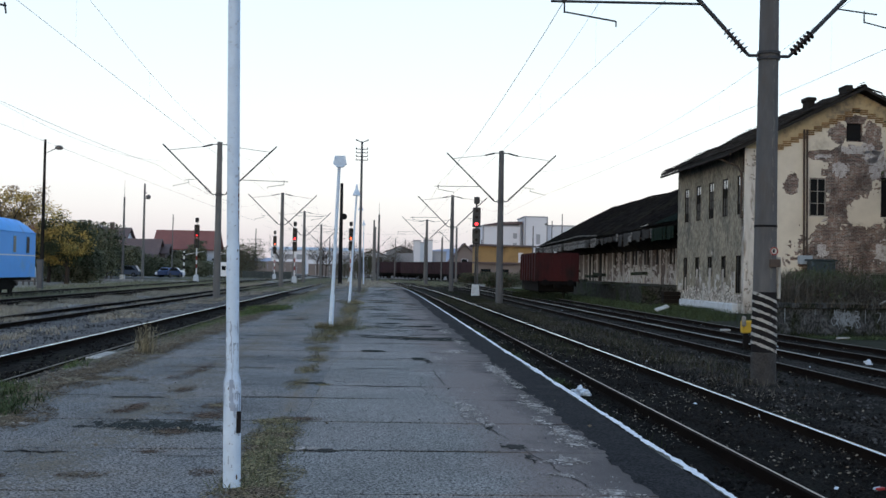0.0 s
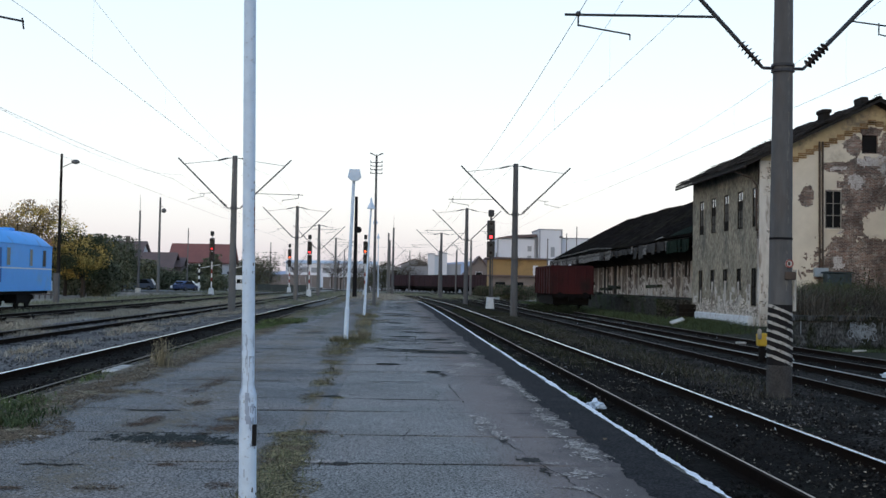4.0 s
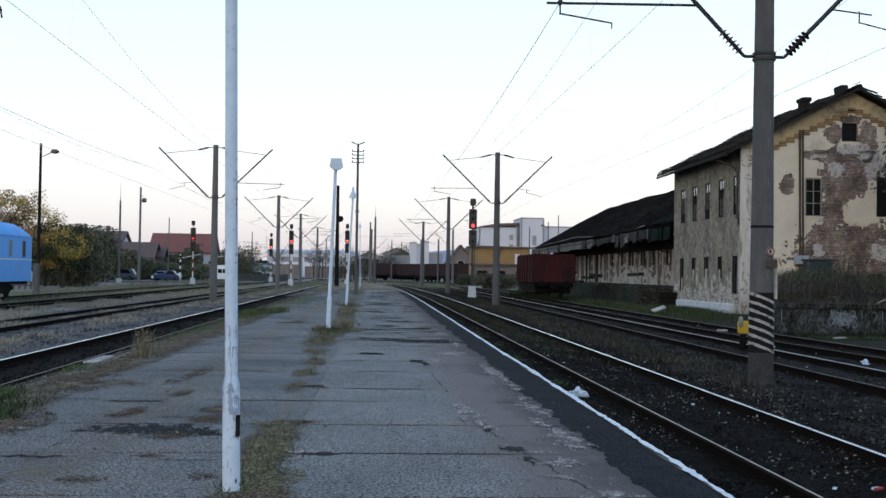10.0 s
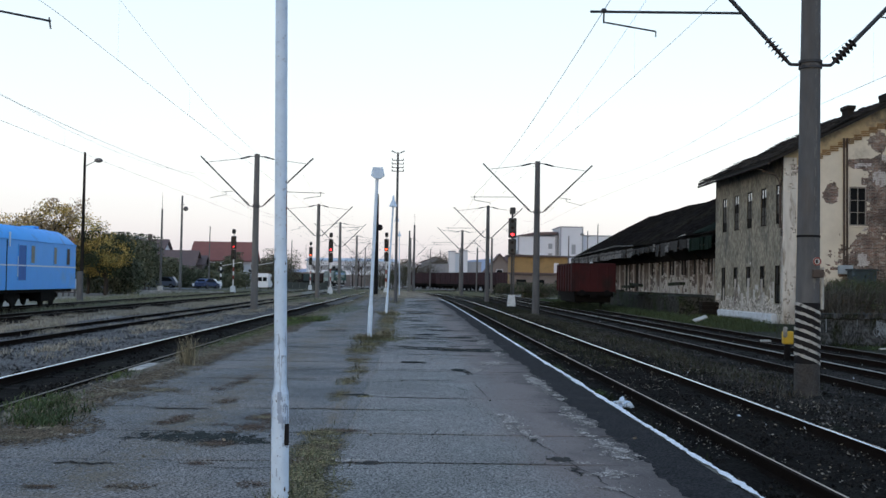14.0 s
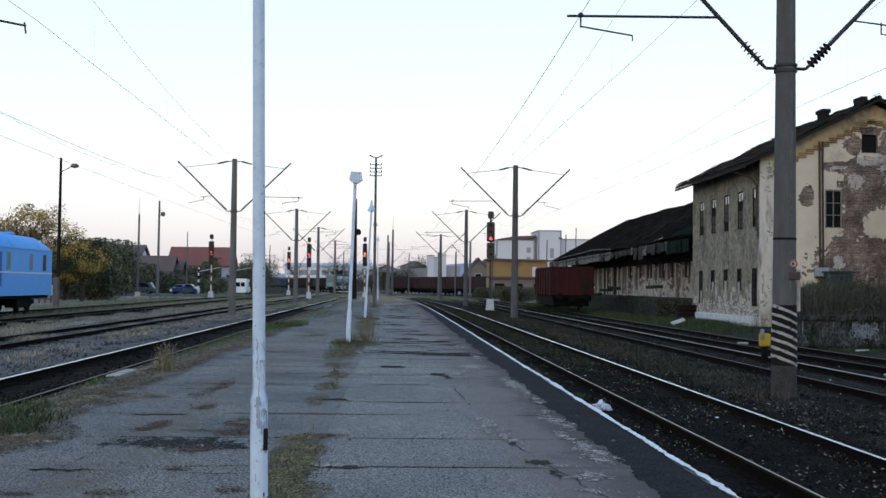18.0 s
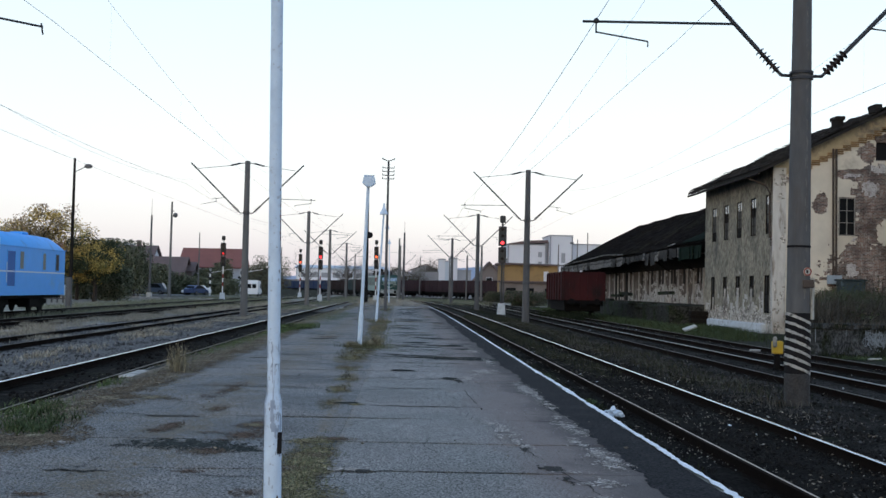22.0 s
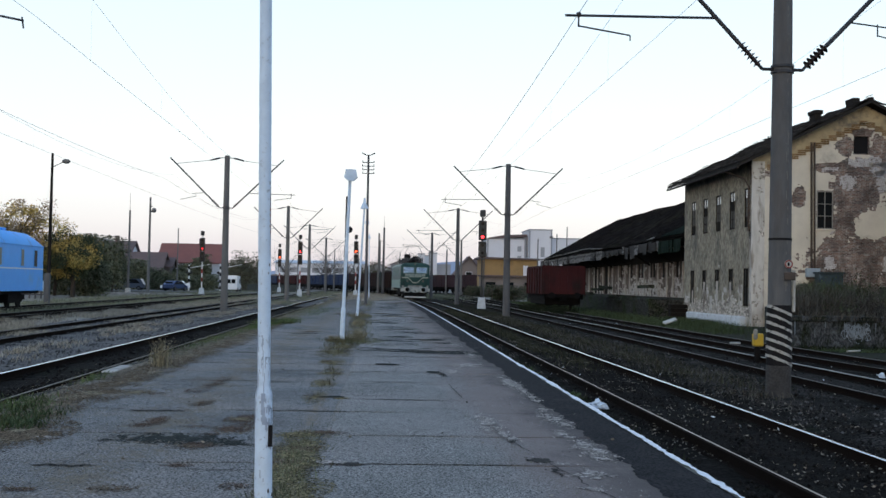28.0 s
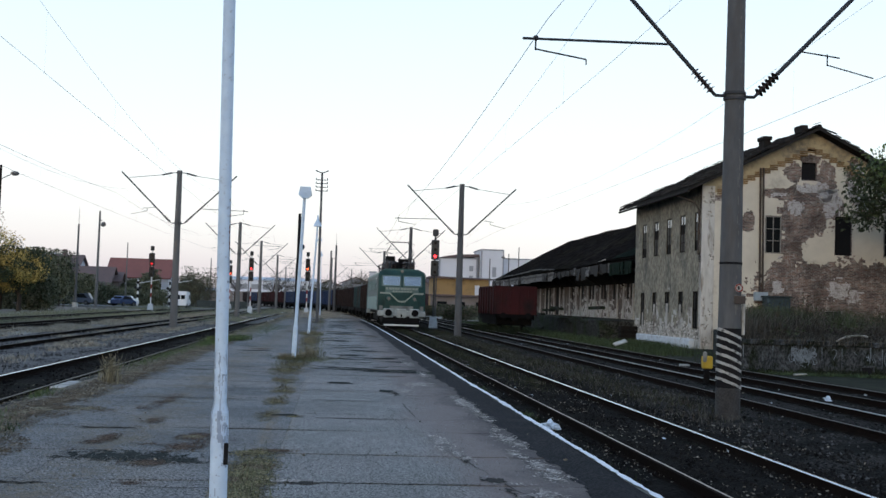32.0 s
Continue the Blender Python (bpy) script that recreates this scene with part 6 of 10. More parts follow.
def station_house():
    h = thing("derelict_house", (0, 0, 0), "derelict two-storey house, plaster fallen from brick, dark tiled roof", "house")

    def front(u, d, z):
        return (u, HY0 + d, z)

    def side(u, d, z):
        return (HX + d, u, z)

    fh = [(21.9, 22.76, 4.78, 6.73), (25.66, 26.58, 4.80, 6.85), (23.80, 24.60, 8.69, 9.60), (28.3, 29.2, 4.78, 6.75), (25.2, 26.1, 0.6, 1.9)]
    bm = B()
    holed_wall(bm, HX, HX + HW, -0.35, roof_z, fh, front, 0.5, extra_u=(HMID,))
    part("gable_wall", bm, "brick", h, "bare weathered brick gable wall")
    # what is left of the plaster, a skin with ragged holes
    cell = 0.05
    xs = np.arange(HX - 0.02, HX + HW, cell)
    zs = np.arange(-0.3, HRIDGE, cell)
    verts, faces, idx = [], [], {}

    def vert(i, j, d):
        key = (i, j, d)
        if key not in idx:
            x, z = HX - 0.02 + i * cell, -0.3 + j * cell
            jx, jz = 0.03 * noise.noise(Vector((x * 5, z * 5, 7))), 0.03 * noise.noise(Vector((x * 5, z * 5, 17)))
            idx[key] = len(verts)
            verts.append((x + jx, HY0 - 0.03 * d - 0.002 + 0.006 * noise.noise(Vector((x, z, 2))), min(z + jz, roof_z(min(max(x, HX), HX + HW)) - 0.02)))
        return idx[key]

    def kept(i, j):
        x, z = HX - 0.02 + (i + 0.5) * cell, -0.3 + (j + 0.5) * cell
        if x > HX + HW or z > roof_z(x) - 0.06 or bare_patch(x, z) > 0:
            return False
        return not any(a - 0.02 < x < b + 0.02 and c - 0.02 < z < d + 0.02 for a, b, c, d in fh)

    keep = {(i, j) for i in range(len(xs)) for j in range(len(zs)) if kept(i, j)}
    upper = []
    for i, j in keep:
        x, z = HX + i * cell, -0.3 + j * cell
        (upper if z > roof_z(x) - 0.86 - 0.05 * hash_noise(x, z, 1.3) else faces).append((vert(i, j, 1), vert(i + 1, j, 1), vert(i + 1, j + 1, 1), vert(i, j + 1, 1)))
        for di, dj, (a, b) in ((-1, 0, ((i, j + 1), (i, j))), (1, 0, ((i + 1, j), (i + 1, j + 1))), (0, -1, ((i, j), (i + 1, j))), (0, 1, ((i + 1, j + 1), (i, j + 1)))):
            if (i + di, j + dj) not in keep:
                faces.append((vert(*a, 1), vert(*a, 0), vert(*b, 0), vert(*b, 1)))
    raw("plaster", verts, faces, "pale_plaster", h, "remains of cream plaster with ragged edges")
    raw("gable_band", verts, upper, "ochre_plaster", h, "stained ochre plaster above the brick frieze")
    # thin limewash left on the bare brick
    wv, wf = [], []
    for cx, cz, rx, rz in ((25.42, 7.5, 0.60, 0.85), (24.30, 8.28, 0.95, 0.42), (25.1, 7.9, 0.5, 0.4), (26.35, 8.1, 0.4, 0.6), (26.9, 9.2, 0.45, 0.6), (23.5, 7.2, 0.5, 0.5), (25.9, 3.0, 0.7, 0.6), (26.7, 2.6, 0.5, 0.4), (26.9, 8.2, 0.45, 0.9), (27.0, 7.3, 0.5, 0.4), (22.6, 3.0, 0.35, 0.5), (22.5, 7.8, 0.5, 0.14), (22.6, 4.6, 0.2, 0.3)):
        for i in range(int(-rx / 0.07), int(rx / 0.07) + 1):
            for j in range(int(-rz / 0.085), int(rz / 0.085) + 1):
                x, z = cx + 0.07 * i, cz + 0.085 * j
                v = 0.92 - math.hypot((x - cx) / rx, (z - cz) / rz) + 0.55 * noise.noise(Vector((x * 2.6, z * 4.0, 31.0))) + 0.45 * noise.noise(Vector((x * 9.0, z * 11.0, 37.0)))
                if v > 0.1 and bare_patch(x, z) > -0.05 and not any(a - 0.05 < x < b + 0.05 and c - 0.05 < z < d + 0.05 for a, b, c, d in fh):
                    k, q = len(wv), [0.022 * noise.noise(Vector((x * 13, z * 13, n))) for n in range(4)]
                    wv += [(x + q[0], HY0 - 0.006, z + q[1]), (x + 0.07 + q[1], HY0 - 0.006, z + q[2]), (x + 0.07 + q[2], HY0 - 0.006, z + 0.078 + q[3]), (x + q[3], HY0 - 0.006, z + 0.078 + q[0])]
                    wf.append((k, k + 1, k + 2, k + 3))
    tagged(raw("brick_limewash", wv, wf, "thin_lime", h, "thin limewash left on the bare bricks"), kind="stuff")
    # side wall with its two rows of windows
    sh = []
    for k in range(5):
        y = 58.55 + 2.60 * k
        sh += [(y - 0.25, y + 0.70, 4.84, 6.86), (y - 0.05, y + 0.80, 0.75 if k in (0, 4) else 1.55, 2.70)]
    bm = B()
    holed_wall(bm, HY0 + 0.5, HY1, -0.35, lambda u: HEAVE, sh, side, 0.45)
    part("side_wall", bm, "grey_plaster", h, "soot-grey plastered side wall, stained")
    bm = B()
    box(bm, HX + HW - 0.45, HX + HW, HY0 + 0.5, HY1, -0.35, HEAVE)
    part("side_wall", bm, "grey_plaster", h)
    bm = B()
    holed_wall(bm, HX, HX + HW, -0.35, roof_z, [], lambda u, d, z: (u, HY1 + 0.4 - d, z), 0.4, extra_u=(HMID,))
    part("back_wall", bm, "grey_plaster", h)
    # unseen floors and partitions, coloured black to keep the rooms unlit
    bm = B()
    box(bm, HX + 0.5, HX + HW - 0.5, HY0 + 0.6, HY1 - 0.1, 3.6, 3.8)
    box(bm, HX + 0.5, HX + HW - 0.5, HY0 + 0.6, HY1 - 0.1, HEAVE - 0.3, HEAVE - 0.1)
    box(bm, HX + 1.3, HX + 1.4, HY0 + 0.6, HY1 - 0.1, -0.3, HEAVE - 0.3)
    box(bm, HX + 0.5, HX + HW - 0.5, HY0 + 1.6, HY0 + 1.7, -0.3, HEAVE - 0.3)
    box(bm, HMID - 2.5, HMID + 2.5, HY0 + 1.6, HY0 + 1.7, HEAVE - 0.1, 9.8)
    part("inner_floor", bm, "void", h, "inner floors and walls coloured black as unlit rooms")
    # flat black sheets close behind the windows paint the shade of the rooms
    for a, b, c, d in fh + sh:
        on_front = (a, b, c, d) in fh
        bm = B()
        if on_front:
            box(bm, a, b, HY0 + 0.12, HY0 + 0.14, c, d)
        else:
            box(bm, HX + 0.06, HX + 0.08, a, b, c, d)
        part("dark_opening", bm, "void", h, "black sheet painting the room's shade behind the window")
    # peeling whitewash low on the side wall, as flakes standing on the wall
    verts, faces = [], []
    for yy in np.arange(HY0 + 0.1, HY1, 0.14):
        for zz in np.arange(-0.25, 3.4, 0.14):
            v = 0.56 - 0.36 * zz + 0.25 * math.exp(-((yy - HY0 - 0.8) / 1.2) ** 2) + 0.9 * noise.noise(Vector((yy * 0.9, zz * 1.6, 3))) + 0.35 * noise.noise(Vector((yy * 3.3, zz * 3.3, 8)))
            if v > 0.25 and not any(a < yy + 0.14 and b > yy and c < zz + 0.14 and d > zz for a, b, c, d in sh):
                b0 = len(verts)
                j = [0.05 * noise.noise(Vector((yy * 9, zz * 9, q))) for q in range(4)]
                verts += [(HX - 0.012, yy + j[0], zz + j[1]), (HX - 0.012, yy + 0.14 + j[1], zz + j[2]), (HX - 0.014, yy + 0.14 + j[2], zz + 0.14 + j[3]), (HX - 0.014, yy + j[3], zz + 0.14 + j[0])]
                faces.append((b0 + 3, b0 + 2, b0 + 1, b0))
    tagged(raw("limewash", verts, faces, "lime", h, "peeling limewash along the wall's foot"), kind="stuff")
    bm = B()
    box(bm, HX - 0.35, HX + 0.0, HY0 + 0.85, HY1 - 1.5, -0.45, 0.20, 0.05)
    part("plinth", bm, "wash", h, "whitewashed plinth")
    # crumbling stones and broken plaster above the plinth
    verts, faces = [], []
    rng = np.random.default_rng(77)
    for _ in range(1500):
        yy, zz = rng.uniform(HY0 + 0.1, HY1 - 0.2), 0.15 + 1.15 * rng.random() ** 1.8
        if zz > 0.55 + 0.75 * (0.5 + noise.noise(Vector((yy * 0.9, 2.0, 5.0)))) or any(a < yy + 0.2 and b > yy and c < zz + 0.1 and d > zz for a, b, c, d in sh):
            continue
        w, hh, out = 0.07 + 0.16 * rng.random(), 0.05 + 0.07 * rng.random(), 0.02 + 0.03 * rng.random()
        b0 = len(verts)
        for x in (HX - out, HX + 0.01):
            verts += [(x, yy, zz), (x, yy + w, zz + rng.normal(0, 0.01)), (x, yy + w * 0.95, zz + hh), (x, yy + 0.01, zz + hh * 0.9)]
        faces += [(b0 + 3, b0 + 2, b0 + 1, b0)] + [(b0 + i, b0 + (i + 1) % 4, b0 + 4 + (i + 1) % 4, b0 + 4 + i) for i in range(4)]
    tagged(raw("rubble", verts, faces, "rubble", h, "crumbling brick and stone along the wall's foot"), kind="stuff")
    bm = B()
    box(bm, HX - 0.05, HX + 0.62, HY0 - 0.055, HY0 + 0.02, -0.3, HEAVE - 0.15, 0.01)
    part("corner_pilaster", bm, "pilaster", h, "peeling pale corner pilaster")
    bm = B()
    box(bm, HX - 0.03, HX - 0.004, HY0 + 0.02, HY0 + 0.36, 0.0, 4.2, 0.01)
    part("corner_lime", bm, "lime", h, "bright lime strip down the wall's corner")
    wv, wf = [], []
    for i in range(9):
        for j in range(110):
            x, z = HX - 0.02 + 0.07 * i, -0.1 + 0.075 * j
            v = noise.noise(Vector((x * 2.0, z * 0.8, 41.0))) + 0.8 * noise.noise(Vector((x * 7.0, z * 6.0, 47.0))) + (0.25 if z < 2.0 else 0.0) + (0.6 if 7.2 < z < 7.8 else 0.0)
            if v > 0.50:
                k, q = len(wv), [0.022 * noise.noise(Vector((x * 13, z * 13, n))) for n in range(4)]
                wv += [(x + q[0], HY0 - 0.060, z + q[1]), (x + 0.07 + q[1], HY0 - 0.060, z + q[2]), (x + 0.07 + q[2], HY0 - 0.060, z + 0.07 + q[3]), (x + q[3], HY0 - 0.060, z + 0.07 + q[0])]
                wf.append((k, k + 1, k + 2, k + 3))
    tagged(raw("pilaster_wear", wv, wf, "rubble", h, "broken plaster and brick on the corner pilaster"), kind="stuff")
    for k, (a, b, c, d) in enumerate(fh):
        if k not in (1, 2):
            sash(h, front, a, b, c, d, 2, 3, broken=k)
            bm = B()
            box(bm, a - 0.08, b + 0.08, HY0 - 0.09, HY0 + 0.12, c - 0.10, c - 0.01, 0.01)
            part("sill", bm, "pale_plaster", h)
    for k, (a, b, c, d) in enumerate(sh):
        sash(h, side, a, b, c, d, 2, 4 if c > 4 else 2, broken=k + 1, wood="wood_dark", bright_top=c > 4)
        bm = B()
        for ya, yb, za, zb in ((a - 0.05, a - 0.002, c - 0.08, d + 0.08), (b + 0.002, b + 0.09, c - 0.08, d + 0.08), (a - 0.002, b + 0.002, d + 0.002, d + 0.08), (a - 0.002, b + 0.002, c - 0.08, c - 0.002)):
            box(bm, HX - 0.02, HX + 0.01, ya, yb, za, zb, 0.006)
        part("window_surround", bm, "grey_plaster", h, "worn plaster window surround")
    # pale boards nailed over the lower windows, and bare lime under them
    for k, (y, wd, z0, z1) in enumerate(((61.40, 0.36, 0.45, 2.0), (63.85, 0.46, 0.40, 2.05), (66.5, 0.34, 0.40, 2.0), (59.9, 0.14, 0.45, 2.1), (69.1, 0.2, 0.4, 1.5), (65.0, 0.5, 0.35, 1.2))):
        bm = B()
        box(bm, HX - 0.04, HX - 0.016, y, y + wd, z0, z1, 0.006)
        part("window_board", bm, "lime", h, "pale board over the lower window")
    # roof: two slabs and rows of uneven tiles
    over, oy0, oy1 = 0.95, HY0 - 0.75, HY1 + 1.1
    slope = (HRIDGE - HEAVE) / (HW / 2)
    for s in (-1, 1):
        xe = HMID + s * (HW / 2 + over)
        ze = HEAVE - over * slope
        bm = B()
        vs = [bm.verts.new((x, y, z)) for y in (oy0, oy1) for x, z in ((xe, ze + 0.02), (HMID, HRIDGE + 0.02), (HMID, HRIDGE + 0.16), (xe, ze + 0.16))]
        for f in ((0, 1, 2, 3), (7, 6, 5, 4), (0, 4, 5, 1), (1, 5, 6, 2), (2, 6, 7, 3), (3, 7, 4, 0)):
            bm.faces.new([vs[i] for i in f])
        bmesh.ops.recalc_face_normals(bm, faces=bm.faces)
        slab = part("roof_slope", bm, "wood_dark", h, "sagging boarded roof slope")
        verts, faces = [], []
        length = math.hypot(HW / 2 + over, HRIDGE - ze)
        nrow, ncol = int(length / 0.27), int((oy1 - oy0) / 0.21)
        for r in range(nrow):
            for c in range(ncol):
                if RNG.random() < 0.012:
                    continue
                f0, f1 = r / nrow, (r + 1.25) / nrow
                y0 = oy0 + c * 0.21 + RNG.normal(0, 0.008)
                lift = 0.165 + 0.09 * noise.noise(Vector((r * 0.17, c * 0.09, s))) + abs(RNG.normal(0, 0.016 if 1 < c < ncol - 2 and r > 0 else 0.05))
                b0 = len(verts)
                for f, up in ((f0, 0.055), (f1, 0.02)):
                    x = xe + (HMID - xe) * f
                    z = ze + (HRIDGE - ze) * f + lift
                    for yy in (y0, y0 + 0.2):
                        verts.append((x, yy, z + up))
                        verts.append((x, yy, z + up - 0.03))
                faces += [(b0, b0 + 2, b0 + 6, b0 + 4), (b0 + 1, b0 + 5, b0 + 7, b0 + 3), (b0, b0 + 1, b0 + 3, b0 + 2), (b0, b0 + 4, b0 + 5, b0 + 1), (b0 + 2, b0 + 3, b0 + 7, b0 + 6)]
        tagged(raw("roof_tiles", verts, faces, "tile", slab, "old dark uneven clay tiles"), kind="stuff")
        bm = B()
        rod(bm, (xe - s * 0.02, oy0 + 0.3, ze - 0.03), (xe - s * 0.02, oy1, ze - 0.06), 0.07, seg=8)
        part("gutter", bm, "tile", h, "bent sheet gutter")
        bm = B()
        vs = [bm.verts.new((x, y, z)) for y in (oy0 - 0.03, oy0 + 0.03) for x, z in ((xe, ze - 0.02), (HMID, HRIDGE + 0.0), (HMID, HRIDGE + 0.1), (xe, ze + 0.08))]
        for f in ((0, 1, 2, 3), (7, 6, 5, 4), (0, 4, 5, 1), (1, 5, 6, 2), (2, 6, 7, 3), (3, 7, 4, 0)):
            bm.faces.new([vs[i] for i in f])
        bmesh.ops.recalc_face_normals(bm, faces=bm.faces)
        part("barge_board", bm, "tile", h, "dark barge board")
    first = None
    for k in range(int((oy1 - oy0) / 0.36)):
        m = pose(HMID, oy0 + 0.36 * k, HRIDGE + 0.23 + 0.11 * hash_noise(k, 0.0, 0.3), RNG.normal(0, 5), 0, RNG.normal(0, 3))
        if first is None:
            bm = B()
            prism(bm, [(-0.17, -0.10), (-0.13, -0.10), (-0.09, 0.0), (0, 0.035), (0.09, 0.0), (0.13, -0.10), (0.17, -0.10), (0.11, 0.04), (0, 0.08), (-0.11, 0.04)], 0, 0.38)
            first = part("ridge_tile", bm, "tile", h, "loose dark ridge tile")
            first.matrix_basis = m
        else:
            shared("ridge_tile", first, m)
    for x, y, w, hh in ((23.75, 63.2, 0.19, 0.54), (24.15, 58.7, 0.22, 0.12), (24.38, 59.6, 0.12, 0.34)):
        bm = B()
        zb = roof_z(x) - 0.2
        box(bm, x - w, x + w, y - 0.45, y + 0.45, zb, zb + hh + 0.35, 0.03)
        box(bm, x - w - 0.07, x + w + 0.07, y - 0.52, y + 0.52, zb + hh + 0.2, zb + hh + 0.42, 0.03)
        part("chimney", bm, "wood_dark", h, "stubby sooty brick chimney")
    # stepped brick frieze under the gable
    first = None
    for s in (-1, 1):
        for k in range(15):
            x = HMID - 0.12 + s * (0.40 * k)
            z = roof_z(x) - 0.92 + 0.04
            if abs(x - HMID) > 5.2:
                continue
            m = pose(x, HY0 - 0.03, z)
            if first is None:
                bm = B()
                for q in range(3):
                    box(bm, -0.21, 0.21, -0.07 + 0.012 * q, 0.0, -0.16 + 0.10 * q, -0.085 + 0.10 * q, 0.006)
                first = part("corbel_brick", bm, "ochre_brick", h, "ochre brick corbel courses")
                first.matrix_basis = m
            else:
                shared("corbel_brick", first, m)
    # rusty pipes and a pale meter box
    for dx in (0, 0.16):
        bm = B()
        rod(bm, (21.60 + dx, HY0 - 0.14, 2.3), (21.54 + dx, HY0 - 0.14, 9.2), 0.055, seg=8)
        part("downpipe", bm, "rust_pipe", h, "rusty vertical pipe")
    bm = B()
    box(bm, 21.3, 22.0, HY0 - 0.3, HY0 - 0.04, 2.3, 2.75, 0.02)
    part("meter_box", bm, "box_blue", h, "pale blue-grey meter box")
    bm = B()
    line(bm, [(HX - 0.9, HY0 + 1.6, HEAVE - 0.55), (HX - 0.2, HY0 + 0.7, HEAVE - 1.0), (HX - 0.1, HY0 + 0.35, HEAVE - 1.4), (HX - 0.1, HY0 + 0.3, 4.6)], 0.05, 7)
    part("downpipe", bm, "rust_pipe", h, "broken rusty downpipe")


station_house()

# ---------------------------------------------------------------- goods shed and loading dock


def goods_shed():
    s = thing("goods_shed", (0, 0, 0), "long derelict goods shed with huge dark sagging roof", "goods shed")
    x0, y0, y1, base = 20.7, 71.4, 134.0, 0.95
    sh = []
    for k in range(16):
        y = 79.8 + 4.1 * (k // 2) + 1.15 * (k % 2) - 4.1
        sh.append((y, y + 0.75, base + 1.45, base + 2.60))
    sh += [(72.6, 73.4, base + 1.45, base + 2.6), (74.0, 75.2, base + 0.02, base + 1.9), (106.0, 108.4, base + 0.02, base + 2.6), (111.0, 114.5, base + 0.02, base + 2.5)]
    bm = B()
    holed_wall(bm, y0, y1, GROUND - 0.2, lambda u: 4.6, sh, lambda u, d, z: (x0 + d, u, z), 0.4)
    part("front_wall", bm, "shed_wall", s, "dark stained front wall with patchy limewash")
    # dark boards added along the wall top to paint the canopy's shade
    for y in np.arange(y0, y1 - 1, 7.35):
        bm = B()
        box(bm, x0 - 0.14, x0 - 0.002, y, min(y + 7.3, y1), 3.50, 4.45, 0.02)
        part("wall_plate", bm, "wood_dark", s, "dark board added as the canopy's shade on the wall top")
    verts, faces = [], []
    for yy in np.arange(y0 + 0.1, y1 - 0.3, 0.16):
        for zz in np.arange(base, 3.45, 0.12):
            v = 0.56 - 0.24 * (zz - base) - (0.35 if yy > 101 else 0.0) + 0.50 * noise.noise(Vector((yy * 0.33, zz * 0.9, 13))) + 0.6 * noise.noise(Vector((yy * 1.1, zz * 2.3, 18))) + 0.55 * noise.noise(Vector((yy * 3.0, zz * 4.0, 23)))
            if v > 0.32 and not any(a < yy + 0.16 and b > yy and c < zz + 0.12 and d > zz for a, b, c, d in sh):
                b0 = len(verts)
                j = [0.05 * noise.noise(Vector((yy * 9, zz * 9, q))) for q in range(4)]
                verts += [(x0 - 0.012, yy + j[0], zz + j[1]), (x0 - 0.012, yy + 0.16 + j[1], zz + j[2]), (x0 - 0.014, yy + 0.16 + j[2], zz + 0.12 + j[3]), (x0 - 0.014, yy + j[3], zz + 0.12 + j[0])]
                faces.append((b0 + 3, b0 + 2, b0 + 1, b0))
    tagged(raw("limewash", verts, faces, "shed_lime", s, "flaking limewash low on the wall"), kind="stuff")
    # black wall added inside: the shed's shade as colour
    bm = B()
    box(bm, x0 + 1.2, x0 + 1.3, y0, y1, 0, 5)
    part("inner_wall", bm, "void", s, "black inner wall painting the shed's unlit inside")
    first = None
    for k in range(25):
        m = pose(x0 - 0.02, 72.2 + 2.45 * k + 0.35 * math.sin(k * 2.1), 0)
        if first is None:
            bm = B()
            box(bm, -0.10, 0.0, -0.10, 0.10, base, 3.9, 0.01)
            first = part("post", bm, "lime", s, "pale limewashed pilaster")
            first.matrix_basis = m
        else:
            shared("post", first, m)
    first = None
    for k in range(8):
        m = pose(x0 - 0.02, 74.65 + 7.35 * k, 0)
        if first is None:
            bm = B()
            rod(bm, (-0.1, 0, 3.35), (-1.5, 0, 4.25), 0.06, seg=5)
            first = part("canopy_strut", bm, "wood_dark", s, "dark slanting canopy strut")
            first.matrix_basis = m
        else:
            shared("canopy_strut", first, m)
    # every third opening has dark boards, the others a black sheet for inner shade
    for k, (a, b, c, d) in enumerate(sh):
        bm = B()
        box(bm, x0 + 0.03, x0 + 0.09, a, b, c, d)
        part("shutter" if c > base + 1 else "door", bm, "void" if k % 3 else "wood_dark", s, "opening filled with dark boards and flat black painted as shade")
    # roof with hipped far end: an eaves line and a ridge
    ex, rz, ez, rx = 18.4, 8.65, 4.78, 24.5
    verts, faces = [], []

    def slope_tiles(corner, along, up, n_u, n_v):
        for r in range(n_v):
            for c in range(n_u):
                if RNG.random() < 0.01:
                    continue
                b0 = len(verts)
                lift = 0.13 + 0.12 * noise.noise(Vector((c * 0.06, r * 0.12, 1.5))) + abs(RNG.normal(0, 0.012))
                for fv, du in ((r, 0.05), (r + 1.2, 0.015)):
                    for fu in (c, c + 0.97):
                        f1, f2 = min(fu / n_u, 1.0), min(fv / n_v, 1.0)
                        p = Vector(corner(f1)) * (1 - f2) + Vector(up(f1)) * f2
                        verts.append((p.x, p.y, p.z + lift + du))
                        verts.append((p.x, p.y, p.z + lift + du - 0.04))
                faces.extend([(b0, b0 + 2, b0 + 6, b0 + 4), (b0, b0 + 1, b0 + 3, b0 + 2), (b0, b0 + 4, b0 + 5, b0 + 1), (b0 + 2, b0 + 3, b0 + 7, b0 + 6)])

    e0, e1, r0, r1 = (ex, y0, ez), (ex, y1 + 2.0, ez - 0.30), (rx, y0, rz), (rx, 121.0, rz - 0.05)
    lerp = lambda a, b, f: tuple(a[i] + (b[i] - a[i]) * f for i in range(3))
    slope_tiles(lambda f: lerp(e0, e1, f), None, lambda f: lerp(r0, r1, f), 150, 24)
